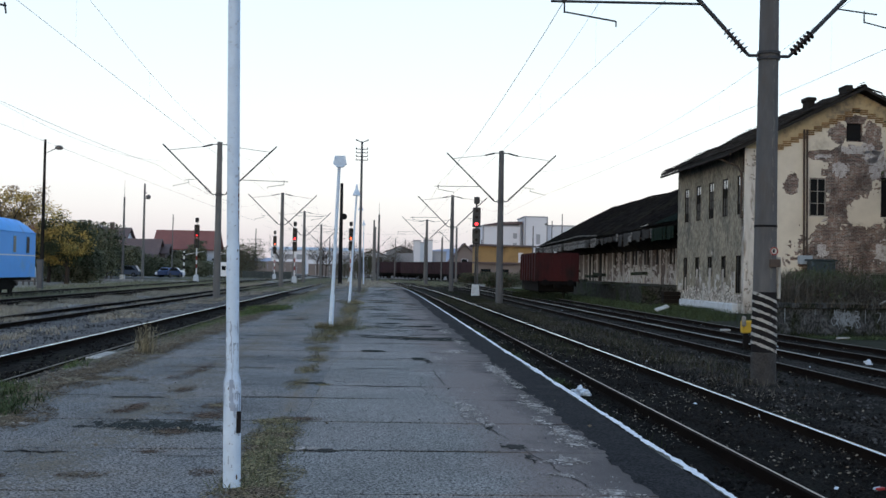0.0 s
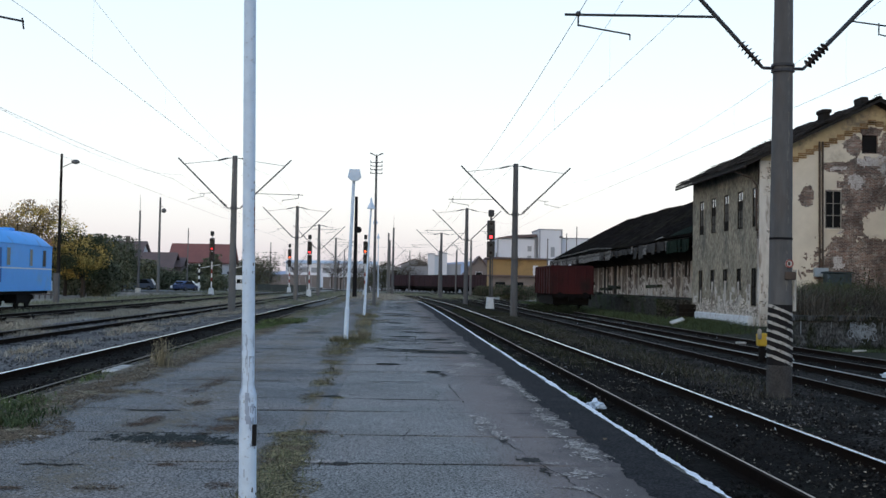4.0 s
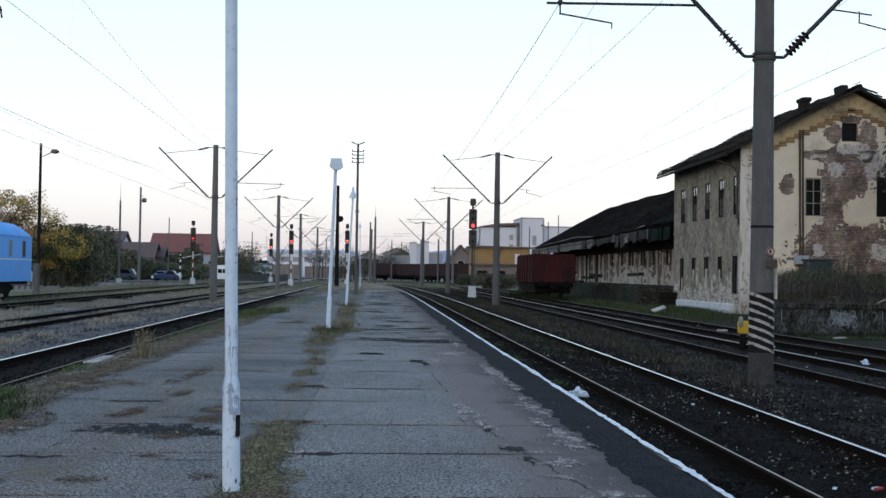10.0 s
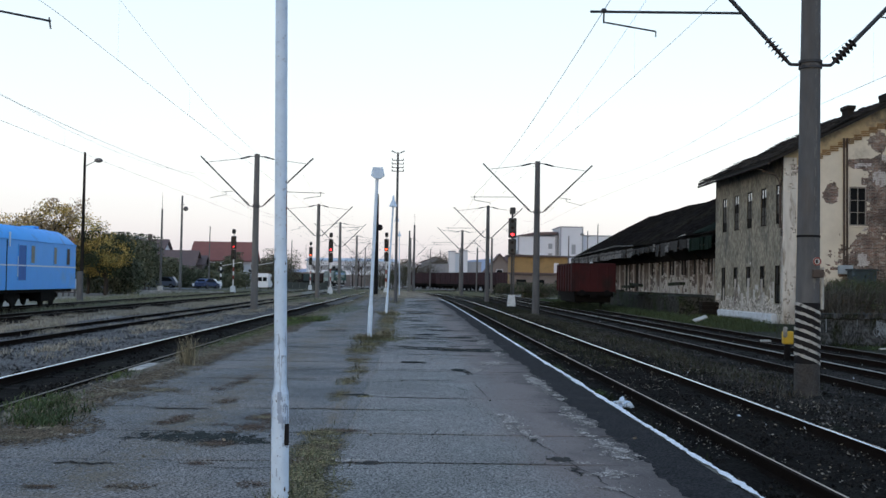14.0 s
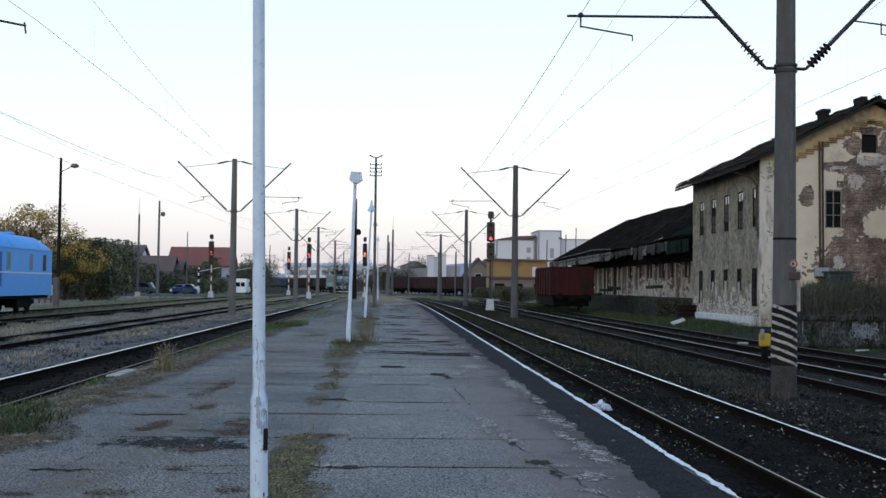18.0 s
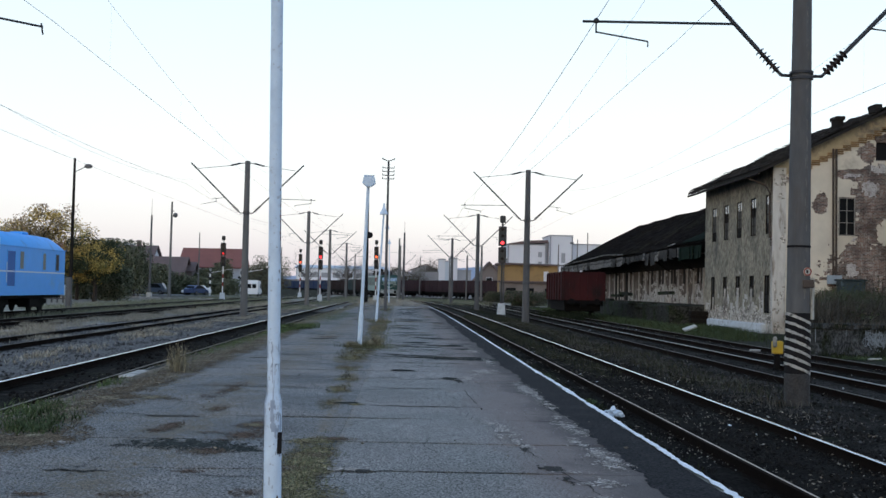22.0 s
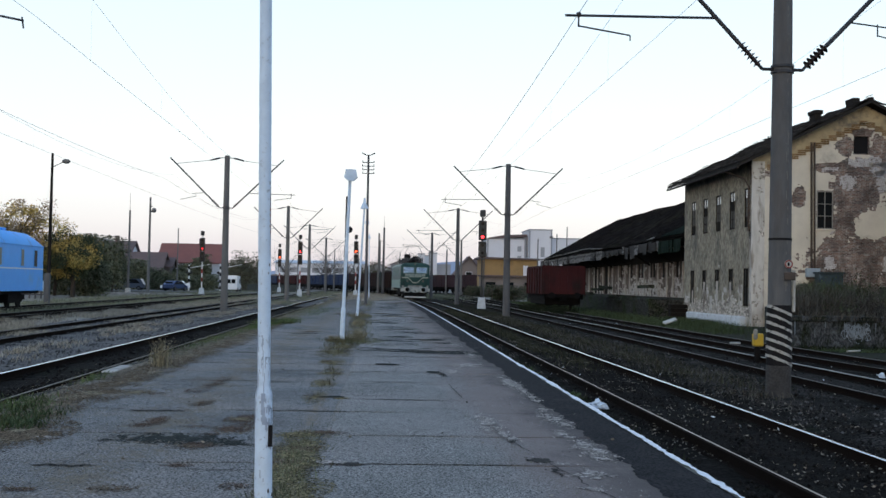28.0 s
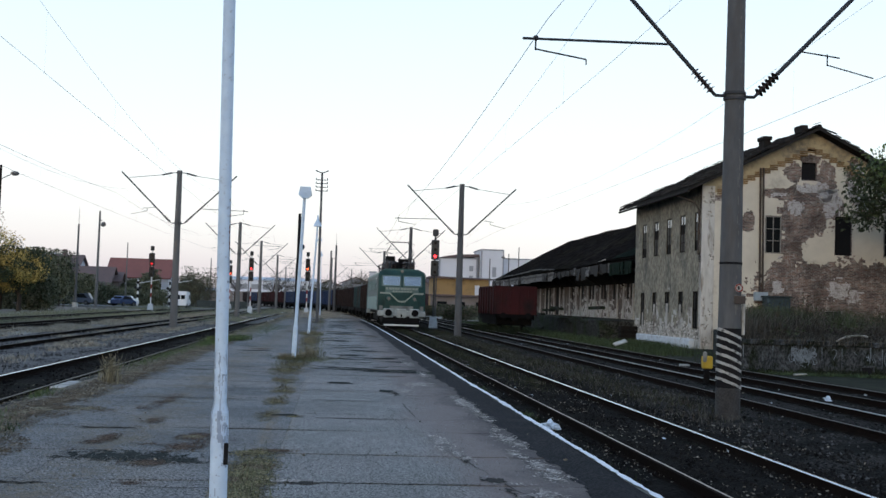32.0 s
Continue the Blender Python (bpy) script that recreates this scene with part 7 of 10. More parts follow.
    tagged(raw("roof_tiles", verts, faces, "shed_tile", s, "old dark uneven roof tiles"), kind="stuff")
    bm = B()
    A = [bm.verts.new(p) for p in (e0, e1, r1, r0, (30.6, y0, ez), (30.6, y1 + 2, ez))]
    for f in ((0, 1, 2, 3), (1, 5, 2), (3, 2, 5, 4)):
        bm.faces.new([A[i] for i in f])
    bmesh.ops.solidify(bm, geom=bm.faces[:], thickness=0.12)
    part("roof_deck", bm, "wood_dark", s, "sagging roof deck")
    # ragged canopy fascia: boards and torn sheet metal
    rng = np.random.default_rng(58)
    y = y0 + 0.1
    while y < 135.0:
        zone = 0 if y < 77.3 else 1 if y < 88.8 else 2 if y < 97.0 else 3
        wd = (0.5, 0.5 + 1.1 * rng.random(), 0.4 + 0.8 * rng.random(), 0.9 + 1.8 * rng.random())[zone]
        drop = (0.75, 0.45 + 0.45 * rng.random(), 0.30 + 0.25 * rng.random(), 0.52 + 0.16 * rng.random())[zone]
        rise = (0.05, 0.20 * rng.random(), 0.0, 0.10)[zone]
        bm = B()
        box(bm, -0.03, 0.02, 0.0, wd - 0.02, -drop, rise, 0.008)
        for v in bm.verts:
            if v.co.z < -0.1:
                v.co.z += 0.14 * noise.noise(Vector((y + v.co.y * 0.9, 3.0, zone))) * (0.4 if zone == 3 else 1.0)
                v.co.x += 0.10 * noise.noise(Vector((y + v.co.y, 8.0, zone)))
        fb = part("fascia_board", bm, ("wood_green", ("torn_sheet", "old_fascia", "tin")[int(rng.integers(3))], "tin", ("old_fascia", "old_fascia", "torn_sheet")[int(rng.integers(3))])[zone], s, ("dark green fascia board", "torn flaking fascia sheet", "sooty fascia board", "weathered grey fascia board")[zone])
        fb.matrix_basis = pose(ex - 0.03 + rng.normal(0, 0.03), y, ez - 0.1 - 0.30 * (y - y0) / 64.0 + rng.normal(0, 0.02), 0, rng.normal(0, 4), 0)
        y += wd * (1.0 if rng.random() > 0.06 or zone == 3 else 1.6)
    # green sheet patched on the roof beside the house, and a torn pale strip lifted off the eaves
    along = Vector((rx - ex, 0, rz - ez)).normalized()
    bm = B()
    for k in range(7):
        p, q = Vector((ex, y0 + 0.1 + 0.78 * k, ez + 0.27)), Vector((0, 0.76, 0))
        ln = 2.9 - 0.36 * k
        vs = [bm.verts.new(v) for v in (p, p + q, p + q + along * (ln - 0.3), p + along * ln)]
        bm.faces.new(vs)
    bmesh.ops.solidify(bm, geom=bm.faces[:], thickness=0.03)
    part("roof_sheet", bm, "wood_green", s, "dark green sheeting patched on the roof")
    bm = B()
    line(bm, [(ex + 0.10 + 0.05 * k, 79.2 + 0.95 * k, ez + 0.30 - 0.03 * k + 0.10 * noise.noise(Vector((k * 0.8, 2.0, 1.0)))) for k in range(11)], 0.05, 6)
    part("torn_strip", bm, "edge", s, "pale torn strip along the eaves")
    for ya, yb, za, zb in ((97.0, 105.0, 4.84, 5.06), (105.0, 136.2, 5.06, 4.66)):
        bm = B()
        pts = [(ex - 0.14 + 0.05 * noise.noise(Vector((q * 0.9, ya, 1.0))), ya + (yb - ya) * q / 12, za + (zb - za) * q / 12 + 0.06 * noise.noise(Vector((q * 0.7, ya, 4.0)))) for q in range(13)]
        line(bm, pts, 0.055, 6)
        part("gutter", bm, "old_fascia", s, "pale bent sheet gutter")
    # dock in front of the shed
    d = thing("loading_dock", (0, 0, 0), "mossy concrete loading dock before the shed", "loading dock", kind="structure")
    bm = B()
    box(bm, 16.6, 20.7, 72.5, 134.5, GROUND - 0.3, 0.92, 0.05)
    part("dock_body", bm, "shed_dock", d)
    rng = np.random.default_rng(66)
    y = 72.5
    while y < 133.0:
        wd = 1.2 + 2.2 * rng.random()
        bm = B()
        box(bm, 16.5, 16.95, 0.0, wd - 0.03, -0.10, 0.07 + 0.05 * rng.random(), 0.02)
        part("edge_slab", bm, "shed_dock", d, "crumbling edge slab").matrix_basis = pose(rng.normal(0, 0.04), y, 0.93, rng.normal(0, 0.8), rng.normal(0, 2), rng.normal(0, 0.6))
        y += wd


def side_dock():
    d = thing("retaining_dock", (0, 0, 0), "dark stained concrete dock wall with pale graffiti", "retaining wall", kind="structure")
    bm = B()
    vs = [(12.55, 36.4), (40.0, 33.0), (46.0, 33.0), (46.0, 57.9), (19.2, 57.9), (15.4, 46.0)]
    low = [bm.verts.new((x, y, GROUND - 0.3)) for x, y in vs]
    top = [bm.verts.new((x, y, 0.76)) for x, y in vs]
    bm.faces.new(low[::-1])
    bm.faces.new(top)
    for k in range(len(vs)):
        j = (k + 1) % len(vs)
        bm.faces.new((low[k], low[j], top[j], top[k]))
    bmesh.ops.recalc_face_normals(bm, faces=bm.faces)
    part("dock_body", bm, "dock", d)
    first = None
    for k in range(18):
        x = 12.6 + 1.5 * k
        m = pose(x, 36.4 - (x - 12.55) * 3.4 / 27.45 - 0.02, 0.76 + RNG.normal(0, 0.01), 0, RNG.normal(0, 0.5), -7.06)
        if first is None:
            bm = B()
            box(bm, 0, 1.48, -0.06, 0.35, -0.14, 0.03, 0.02)
            first = part("coping", bm, "dock", d, "chipped concrete coping slab")
            first.matrix_basis = m
        else:
            shared("coping", first, m)
    # loops of spray paint: plain shapes
    rng = np.random.default_rng(31)
    for n in range(64):
        cx = 14.5 + 0.75 * rng.random() if n < 44 else 15.8 + 4.0 * rng.random()
        cz, w, hh = 0.14 + 0.36 * rng.random(), 0.02 + 0.07 * rng.random(), 0.05 + 0.16 * rng.random()
        bow, thin, span = rng.normal(0, 0.6), 0.006 + 0.008 * rng.random(), 0.3 + 0.5 * rng.random()
        bm = B()
        prev = None
        for i in range(15):
            a = i / 14 * math.tau * span + n
            x, z = cx + w * math.cos(a) + bow * w * math.sin(2 * a), cz + hh * math.sin(a)
            y = 36.4 - (x - 12.55) * 3.4 / 27.45 - 0.012
            if prev:
                dx, dz = x - prev[0], z - prev[2]
                ll = math.hypot(dx, dz) or 1
                ox, oz = -dz / ll * thin, dx / ll * thin
                bm.faces.new([bm.verts.new(q) for q in ((prev[0] - ox, prev[1], prev[2] - oz), (x - ox, y, z - oz), (x + ox, y, z + oz), (prev[0] + ox, prev[1], prev[2] + oz))])
            prev = (x, y, z)
        part("paint_stroke", bm, "graffiti", d, "faded pale sprayed stroke")
    verts, faces = [], []
    for i in range(46):
        for j in range(30):
            x, z = 14.45 + 0.02 * i, -0.06 + 0.022 * j
            v = 1.0 - math.hypot((x - 14.88) / 0.42, (z - 0.26) / 0.34) + 0.9 * noise.noise(Vector((x * 9, z * 7, 3.0))) + 0.7 * noise.noise(Vector((x * 24, z * 20, 6.0)))
            if v > 0.62:
                q, b0 = [0.008 * noise.noise(Vector((x * 40, z * 40, n))) for n in range(4)], len(verts)
                for dx, dz, e in ((0, 0, 0), (0.02, 0, 1), (0.02, 0.022, 2), (0, 0.022, 3)):
                    verts.append((x + dx + q[e], 36.4 - (x + dx + q[e] - 12.55) * 3.4 / 27.45 - 0.008, z + dz + q[3 - e]))
                faces.append((b0, b0 + 1, b0 + 2, b0 + 3))
    tagged(raw("faded_paint", verts, faces, "graffiti", d, "blotchy faded spray paint on the dock wall"), kind="stuff")
    # pale drips of lime down the wall
    for n in range(30):
        x, z1, ln, wd = 12.9 + 9.0 * rng.random(), 0.55 + 0.1 * rng.random(), 0.15 + 0.5 * rng.random(), 0.008 + 0.02 * rng.random()
        y = 36.4 - (x - 12.55) * 3.4 / 27.45 - 0.01
        raw("lime_drip", [(x - wd, y, z1), (x - wd * 0.2, y, z1 - ln), (x + wd * 0.3, y, z1 - ln * 0.95), (x + wd, y, z1)], [(0, 1, 2, 3)], "graffiti", d, "pale lime drip")


goods_shed()
side_dock()

# ---------------------------------------------------------------- rolling stock


def wheelset(parent, y, r=0.46, name="wheelset"):
    bm = B()
    for s in (-1, 1):
        rod(bm, (s * 0.72, y, r), (s * 0.80, y, r), r, r - 0.02, seg=20)
        rod(bm, (s * 0.80, y, r), (s * 0.98, y, r), 0.14, 0.12, seg=8)
    rod(bm, (-0.72, y, r), (0.72, y, r), 0.08, seg=8)
    return part(name, bm, "under", parent, "grimy steel wheelset")


def bogie(parent, yc):
    bm = B()
    for s in (-1, 1):
        prism_x(bm, [(yc - 1.25, 0.45), (yc - 1.1, 0.72), (yc - 0.4, 0.78), (yc + 0.4, 0.78), (yc + 1.1, 0.72), (yc + 1.25, 0.45), (yc + 0.7, 0.5), (yc + 0.35, 0.3), (yc - 0.35, 0.3), (yc - 0.7, 0.5)], s * 0.98 - 0.06, s * 0.98 + 0.06)
    box(bm, -1.0, 1.0, yc - 0.25, yc + 0.25, 0.5, 0.85)
    b = part("bogie", bm, "under", parent, "grimy cast bogie frame")
    for dy in (-0.9, 0.9):
        wheelset(b, yc + dy)


def buffers(parent, y, s, material="under"):
    for x in (-0.875, 0.875):
        bm = B()
        rod(bm, (x, y, 1.06), (x, y + s * 0.40, 1.06), 0.10, seg=10)
        rod(bm, (x, y + s * 0.40, 1.06), (x, y + s * 0.45, 1.06), 0.235, 0.22, seg=16)
        part("buffer", bm, material, parent, "round sprung buffer")


def gondola(name, at, label, material, length=12.6, high=2.05, group="", axles="bogie", turn=0.0, loaded=True, ribs=9):
    t = thing(name, at, label, "goods wagon", group, turn=turn)
    L, w, z0 = length / 2, 1.42, 1.18
    bm = B()
    box(bm, -1.35, 1.35, -L, L, 0.92, z0, 0.02)
    box(bm, -0.2, 0.2, -L, L, 0.7, 0.95)
    for s in (-1, 1):
        box(bm, s * 1.3 - 0.05, s * 1.3 + 0.05, -L, L, 0.8, 1.2)
    part("underframe", bm, "under", t, "grimy steel underframe")
    for s in (-1, 1):
        bm = B()
        box(bm, s * w - 0.03, s * w + 0.03, -L, L, z0, z0 + high)
        box(bm, s * w - 0.07, s * w + 0.07, -L, L, z0 + high - 0.10, z0 + high + 0.02, 0.02)
        side = part("side_wall", bm, material, t, "ribbed side wall")
        for k in range(ribs + 1):
            y = -L + 0.08 + (2 * L - 0.16) * k / ribs
            bm = B()
            box(bm, s * (w + 0.07) - 0.045, s * (w + 0.07) + 0.045, y - 0.06, y + 0.06, z0 - 0.05, z0 + high - 0.08, 0.015)
            part("rib", bm, material, side)
        bm = B()
        box(bm, -w, w, s * L - 0.03, s * L + 0.03, z0, z0 + high)
        box(bm, -w, w, s * L - 0.06, s * L + 0.06, z0 + high - 0.1, z0 + high + 0.02, 0.02)
        for x in (-0.95, -0.3, 0.3, 0.95):
            box(bm, x - 0.05, x + 0.05, s * L - 0.08, s * L + 0.08, z0, z0 + high - 0.08, 0.015)
        part("end_wall", bm, material, t, "ribbed end wall")
        buffers(t, s * L, s)
    bm = B()
    box(bm, -w + 0.03, w - 0.03, -L + 0.03, L - 0.03, z0, z0 + 0.08)
    part("floor", bm, "under", t)
    if loaded:
        xs, ys = np.linspace(-w + 0.05, w - 0.05, 7), np.linspace(-L + 0.1, L - 0.1, 22)
        verts = [(x, y, z0 + high - 0.35 + 0.28 * noise.noise(Vector((x * 1.2, y * 0.8, at[1]))) - 0.25 * (abs(x) / w) ** 2) for y in ys for x in xs]
        faces = [(j * 7 + i, j * 7 + i + 1, (j + 1) * 7 + i + 1, (j + 1) * 7 + i) for j in range(21) for i in range(6)]
        raw("load", verts, faces, "load", t, "heaped dark load")
    if axles == "bogie":
        bogie(t, -L + 2.1)
        bogie(t, L - 2.1)
    else:
        for y in (-L + 1.8, L - 1.8):
            wheelset(t, y)
            for s in (-1, 1):
                bm = B()
                prism_x(bm, [(y - 0.5, 0.9), (y - 0.15, 0.3), (y + 0.15, 0.3), (y + 0.5, 0.9)], s * 0.95 - 0.05, s * 0.95 + 0.05)
                part("axle_guard", bm, "under", t, "plate axle guard")
    return t


def electric_loco(at, label):
    t = thing("electric_locomotive", at, label, "locomotive", "goods train")
    L, w, z0, ze, zr = 9.55, 1.60, 1.20, 3.58, 4.00
    # body shell: sides, cab fronts and roof. The front looks towards -y
    prof = [(-w, z0), (w, z0), (w, ze), (w - 0.10, ze + 0.18), (w - 0.42, zr - 0.08), (0, zr), (-w + 0.42, zr - 0.08), (-w + 0.10, ze + 0.18), (-w, ze)]
    bm = B()
    prism(bm, prof, -L + 0.50, L - 0.50)
    body = part("body", bm, "loco_side", t, "dusty grey-green body shell")
    bm = B()
    prism(bm, [(-w - 0.004, ze - 0.02), (w + 0.004, ze - 0.02), (w + 0.004, ze + 0.02), (w - 0.09, ze + 0.20), (w - 0.42, zr - 0.06), (0, zr + 0.02), (-w + 0.42, zr - 0.06), (-w + 0.09, ze + 0.20), (-w - 0.004, ze + 0.02)], -L + 0.42, L - 0.42)
    part("roof", bm, "loco_dark", t, "dark green roof")
    for s in (-1, 1):
        # cab front with a forward rake below the windows and a backward rake above
        y = s * L
        rows = [(z0, 0.02), (2.25, 0.0), (2.80, 0.05), (ze, 0.22), (ze + 0.22, 0.34), (zr + 0.0, 0.50)]
        half = [w - 0.02, w - 0.01, w - 0.02, w - 0.04, w - 0.13, w - 0.50]
        bm = B()
        ring = []
        for (z, back), hw in zip(rows, half):
            ring.append([bm.verts.new((x, y - s * (back + 0.10 * (abs(x) / w) ** 4), z)) for x in np.linspace(-hw, hw, 9)])
        for a, b in zip(ring[:-1], ring[1:]):
            for i in range(8):
                bm.faces.new((a[i], a[i + 1], b[i + 1], b[i]))
        bmesh.ops.solidify(bm, geom=bm.faces[:], thickness=0.06 * (1 if s < 0 else -1))
        bmesh.ops.recalc_face_normals(bm, faces=bm.faces)
        front = part("cab_front", bm, "loco_dark", t, "dark green cab front")

        def face_y(z, x=0.0):
            zz = [r[0] for r in rows]
            bb = [r[1] for r in rows]
            return y - s * (float(np.interp(z, zz, bb)) + 0.10 * (abs(x) / w) ** 4)

        def panel(name, x0, x1, za, zb, d, material, lab, parent=front, thick=0.02):
            bm = B()
            n = 4
            rows2 = [[bm.verts.new((x, face_y(z, x) + s * d, z)) for x in np.linspace(x0, x1, n)] for z in (za, zb)]
            for i in range(n - 1):
                bm.faces.new((rows2[0][i], rows2[0][i + 1], rows2[1][i + 1], rows2[1][i]))
            bmesh.ops.solidify(bm, geom=bm.faces[:], thickness=thick)
            bmesh.ops.recalc_face_normals(bm, faces=bm.faces)
            return part(name, bm, material, parent, lab)

        for x0, x1 in ((-1.26, -0.15), (0.15, 1.26)):
            fr = panel("window_surround", x0 - 0.09, x1 + 0.09, 2.82, 3.55, 0.015, "loco_light", "pale window surround")
            panel("windscreen", x0, x1, 2.89, 3.48, 0.035, "cab_glass", "cab windscreen reflecting the sky", fr)
        panel("name_band", -1.12, 1.12, 2.40, 2.79, 0.010, "loco_light", "paler green band behind the lettering")
        for k in range(11):
            panel("letter_bar", -1.06 + 0.195 * k, -1.06 + 0.195 * k + (0.165 if k % 4 else 0.12), 2.60, 2.74, 0.02, "loco_cream", "pale bar of lettering too small to read")
        for k in range(7):
            panel("letter_bar", -0.62 + 0.19 * k, -0.62 + 0.19 * k + 0.15, 2.44, 2.54, 0.02, "loco_cream", "smaller pale bar of lettering")
        panel("front_skirt", -1.48, 1.48, 1.21, 1.52, 0.016, "loco_grey", "dirty pale grey skirt over the buffer beam")
        # chevron trim
        bm = B()
        for sx in (-1, 1):
            pts = [(sx * 1.46, 2.37), (sx * 0.80, 2.35), (sx * 0.25, 1.84), (0, 1.80)]
            for (xa, za), (xb, zb) in zip(pts[:-1], pts[1:]):
                dz = 0.055
                vs = [(xa, za - dz), (xb, zb - dz), (xb, zb + dz), (xa, za + dz)]
                bm.faces.new([bm.verts.new((vx, face_y(vz, vx) + s * 0.022, vz)) for vx, vz in (vs if sx * s > 0 else vs[::-1])])
        bmesh.ops.solidify(bm, geom=bm.faces[:], thickness=0.015)
        part("chevron", bm, "loco_cream", front, "cream chevron trim")
        for x in (-0.86, 0.86):
            bm = B()
            rod(bm, (x, face_y(2.0, x) - s * 0.02, 2.0), (x, face_y(2.0, x) + s * 0.10, 2.0), 0.16, 0.15, seg=16)
            hl = part("headlight", bm, "loco_dark", front, "round headlight housing")
            bm = B()
            rod(bm, (x, face_y(2.0, x) + s * 0.09, 2.0), (x, face_y(2.0, x) + s * 0.115, 2.0), 0.105, seg=14)
            part("lens", bm, "lamp_off", hl)
        bm = B()
        rod(bm, (0, face_y(3.8) + s * 0.0, 3.84), (0, face_y(3.8) + s * 0.12, 3.84), 0.10, seg=12)
        part("top_headlight", bm, "lamp_off", front, "small roof headlight")
        bm = B()
        box(bm, -w, w, min(y - s * 0.1, y + s * 0.14), max(y - s * 0.1, y + s * 0.14), 0.84, 1.20, 0.03)
        for x in (-0.875, 0, 0.875):
            box(bm, x - 0.34, x + 0.34, min(y, y + s * 0.16), max(y, y + s * 0.16), 0.72, 1.34, 0.05)
        part("buffer_beam", bm, "loco_grey", t, "dirty pale grey buffer beam")
        buffers(t, y + s * 0.14, s)
        bm = B()
        prism_x(bm, [(y - s * 0.2, 0.85), (y + s * 0.1, 0.85), (y + s * 0.28, 0.30), (y - s * 0.1, 0.30)], -1.2, 1.2)
        part("snowplough", bm, "under", t, "black snowplough")
        bm = B()
        box(bm, -1.16, 1.16, min(y + s * 0.24, y + s * 0.32), max(y + s * 0.24, y + s * 0.32), 0.19, 0.30, 0.01)
        part("guard_bar", bm, "white_steel", t, "white painted guard bar")
        bm = B()
        rod(bm, (0, y, 1.0), (0, y + s * 0.35, 0.85), 0.06, seg=6)
        part("coupling", bm, "under", t, "hanging screw coupling")
    for s in (-1, 1):
        bm = B()
        for ya, yb, za, zb in ((-L + 0.45, L - 0.45, 1.22, 2.15),):
            box(bm, s * (w + 0.006) - 0.005, s * (w + 0.006) + 0.005, ya, yb, za, zb)
        part("lower_stripe", bm, "loco_light", body, "paler lower body band")
        for k in range(7):
            yc = -5.4 + 1.8 * k
            bm = B()
            box(bm, s * (w + 0.012) - 0.01, s * (w + 0.012) + 0.01, yc - 0.62, yc + 0.62, 2.6, 3.35, 0.01)
            gr = part("grille", bm, "loco_dark", body, "louvred grille")
            for q in range(6):
                bm = B()
                box(bm, s * (w + 0.03) - 0.012, s * (w + 0.03) + 0.012, yc - 0.58, yc + 0.58, 2.66 + 0.11 * q, 2.70 + 0.11 * q)
                part("slat", bm, "loco_light", gr)
        for yc in (-L + 1.5, L - 1.5):
            bm = B()
            box(bm, s * (w + 0.01) - 0.01, s * (w + 0.01) + 0.01, yc - 0.3, yc + 0.3, 1.35, 3.4, 0.01)
            part("cab_door", bm, "loco_dark", body, "green cab door")
            bm = B()
            box(bm, s * (w + 0.02) - 0.01, s * (w + 0.02) + 0.01, yc - 0.95 if yc > 0 else yc + 0.45, yc - 0.45 if yc > 0 else yc + 0.95, 2.8, 3.4, 0.01)
            part("cab_side_window", bm, "cab_glass", body)
    # roof gear and pantographs
    for k in range(9):
        bm = B()
        yc = -6.5 + 1.6 * k
        xo = (-0.4, 0.35, 0.0)[k % 3]
        box(bm, xo - 0.34, xo + 0.34, yc - 0.4, yc + 0.4, zr - 0.05, zr + 0.36 + 0.15 * (k % 4) + (0.32 if k in (1, 3) else 0.0), 0.05)
        part("roof_equipment", bm, "under", t, "sooty roof equipment boxes")
    for k in range(30):
        bm = B()
        x, yc = (-0.95, -0.35, 0.3, 0.9, -0.65, 0.6)[(k * 5) % 6], (-8.4 + 0.30 * k if k < 16 else -3.6 + 0.85 * (k - 16))
        lathe(bm, Vector((x, yc, zr - 0.25)), Vector((0, 0, 1)), [(0.0, 0.05)] + [e for q in range(5) for e in ((0.27 + 0.12 * q, 0.05), (0.27 + 0.12 * q, 0.14), (0.31 + 0.12 * q, 0.08), (0.31 + 0.12 * q, 0.05))] + [(0.87, 0.04)], 8)
        part("roof_insulator", bm, "insulator", t, "ribbed roof insulator")
    for yc, up in ((-6.3, 1.5), (6.3, 0.35)):
        bm = B()
        for s in (-1, 1):
            line(bm, [(s * 0.62, yc - 0.9, zr + 0.42), (s * 0.95, yc + (1.0 if up < 1 else 0.5), zr + 0.42 + up * 0.5), (s * 0.55, yc - 0.0, zr + 0.42 + up)], 0.017, 5)
            line(bm, [(s * 0.62, yc + 0.9, zr + 0.42), (s * 0.95, yc - (1.0 if up < 1 else 0.5), zr + 0.42 + up * 0.5), (s * 0.55, yc + 0.0, zr + 0.42 + up)], 0.017, 5)
            rod(bm, (s * 0.75, yc - 1.0, zr + 0.40), (s * 0.75, yc + 1.0, zr + 0.40), 0.045, seg=4)
        rod(bm, (-0.75, yc - 1.0, zr + 0.4), (0.75, yc - 1.0, zr + 0.4), 0.04, seg=4)
        rod(bm, (-0.75, yc + 1.0, zr + 0.4), (0.75, yc + 1.0, zr + 0.4), 0.04, seg=4)
        line(bm, [(-0.98, yc, zr + 0.26 + up), (-0.7, yc, zr + 0.46 + up), (0.7, yc, zr + 0.46 + up), (0.98, yc, zr + 0.26 + up)], 0.02, 5)
        line(bm, [(-0.55, yc, zr + 0.42 + up), (0.55, yc, zr + 0.42 + up)], 0.015, 5)
        part("pantograph", bm, "under", t, "raised pantograph" if up > 1 else "lowered pantograph")
    bm = B()
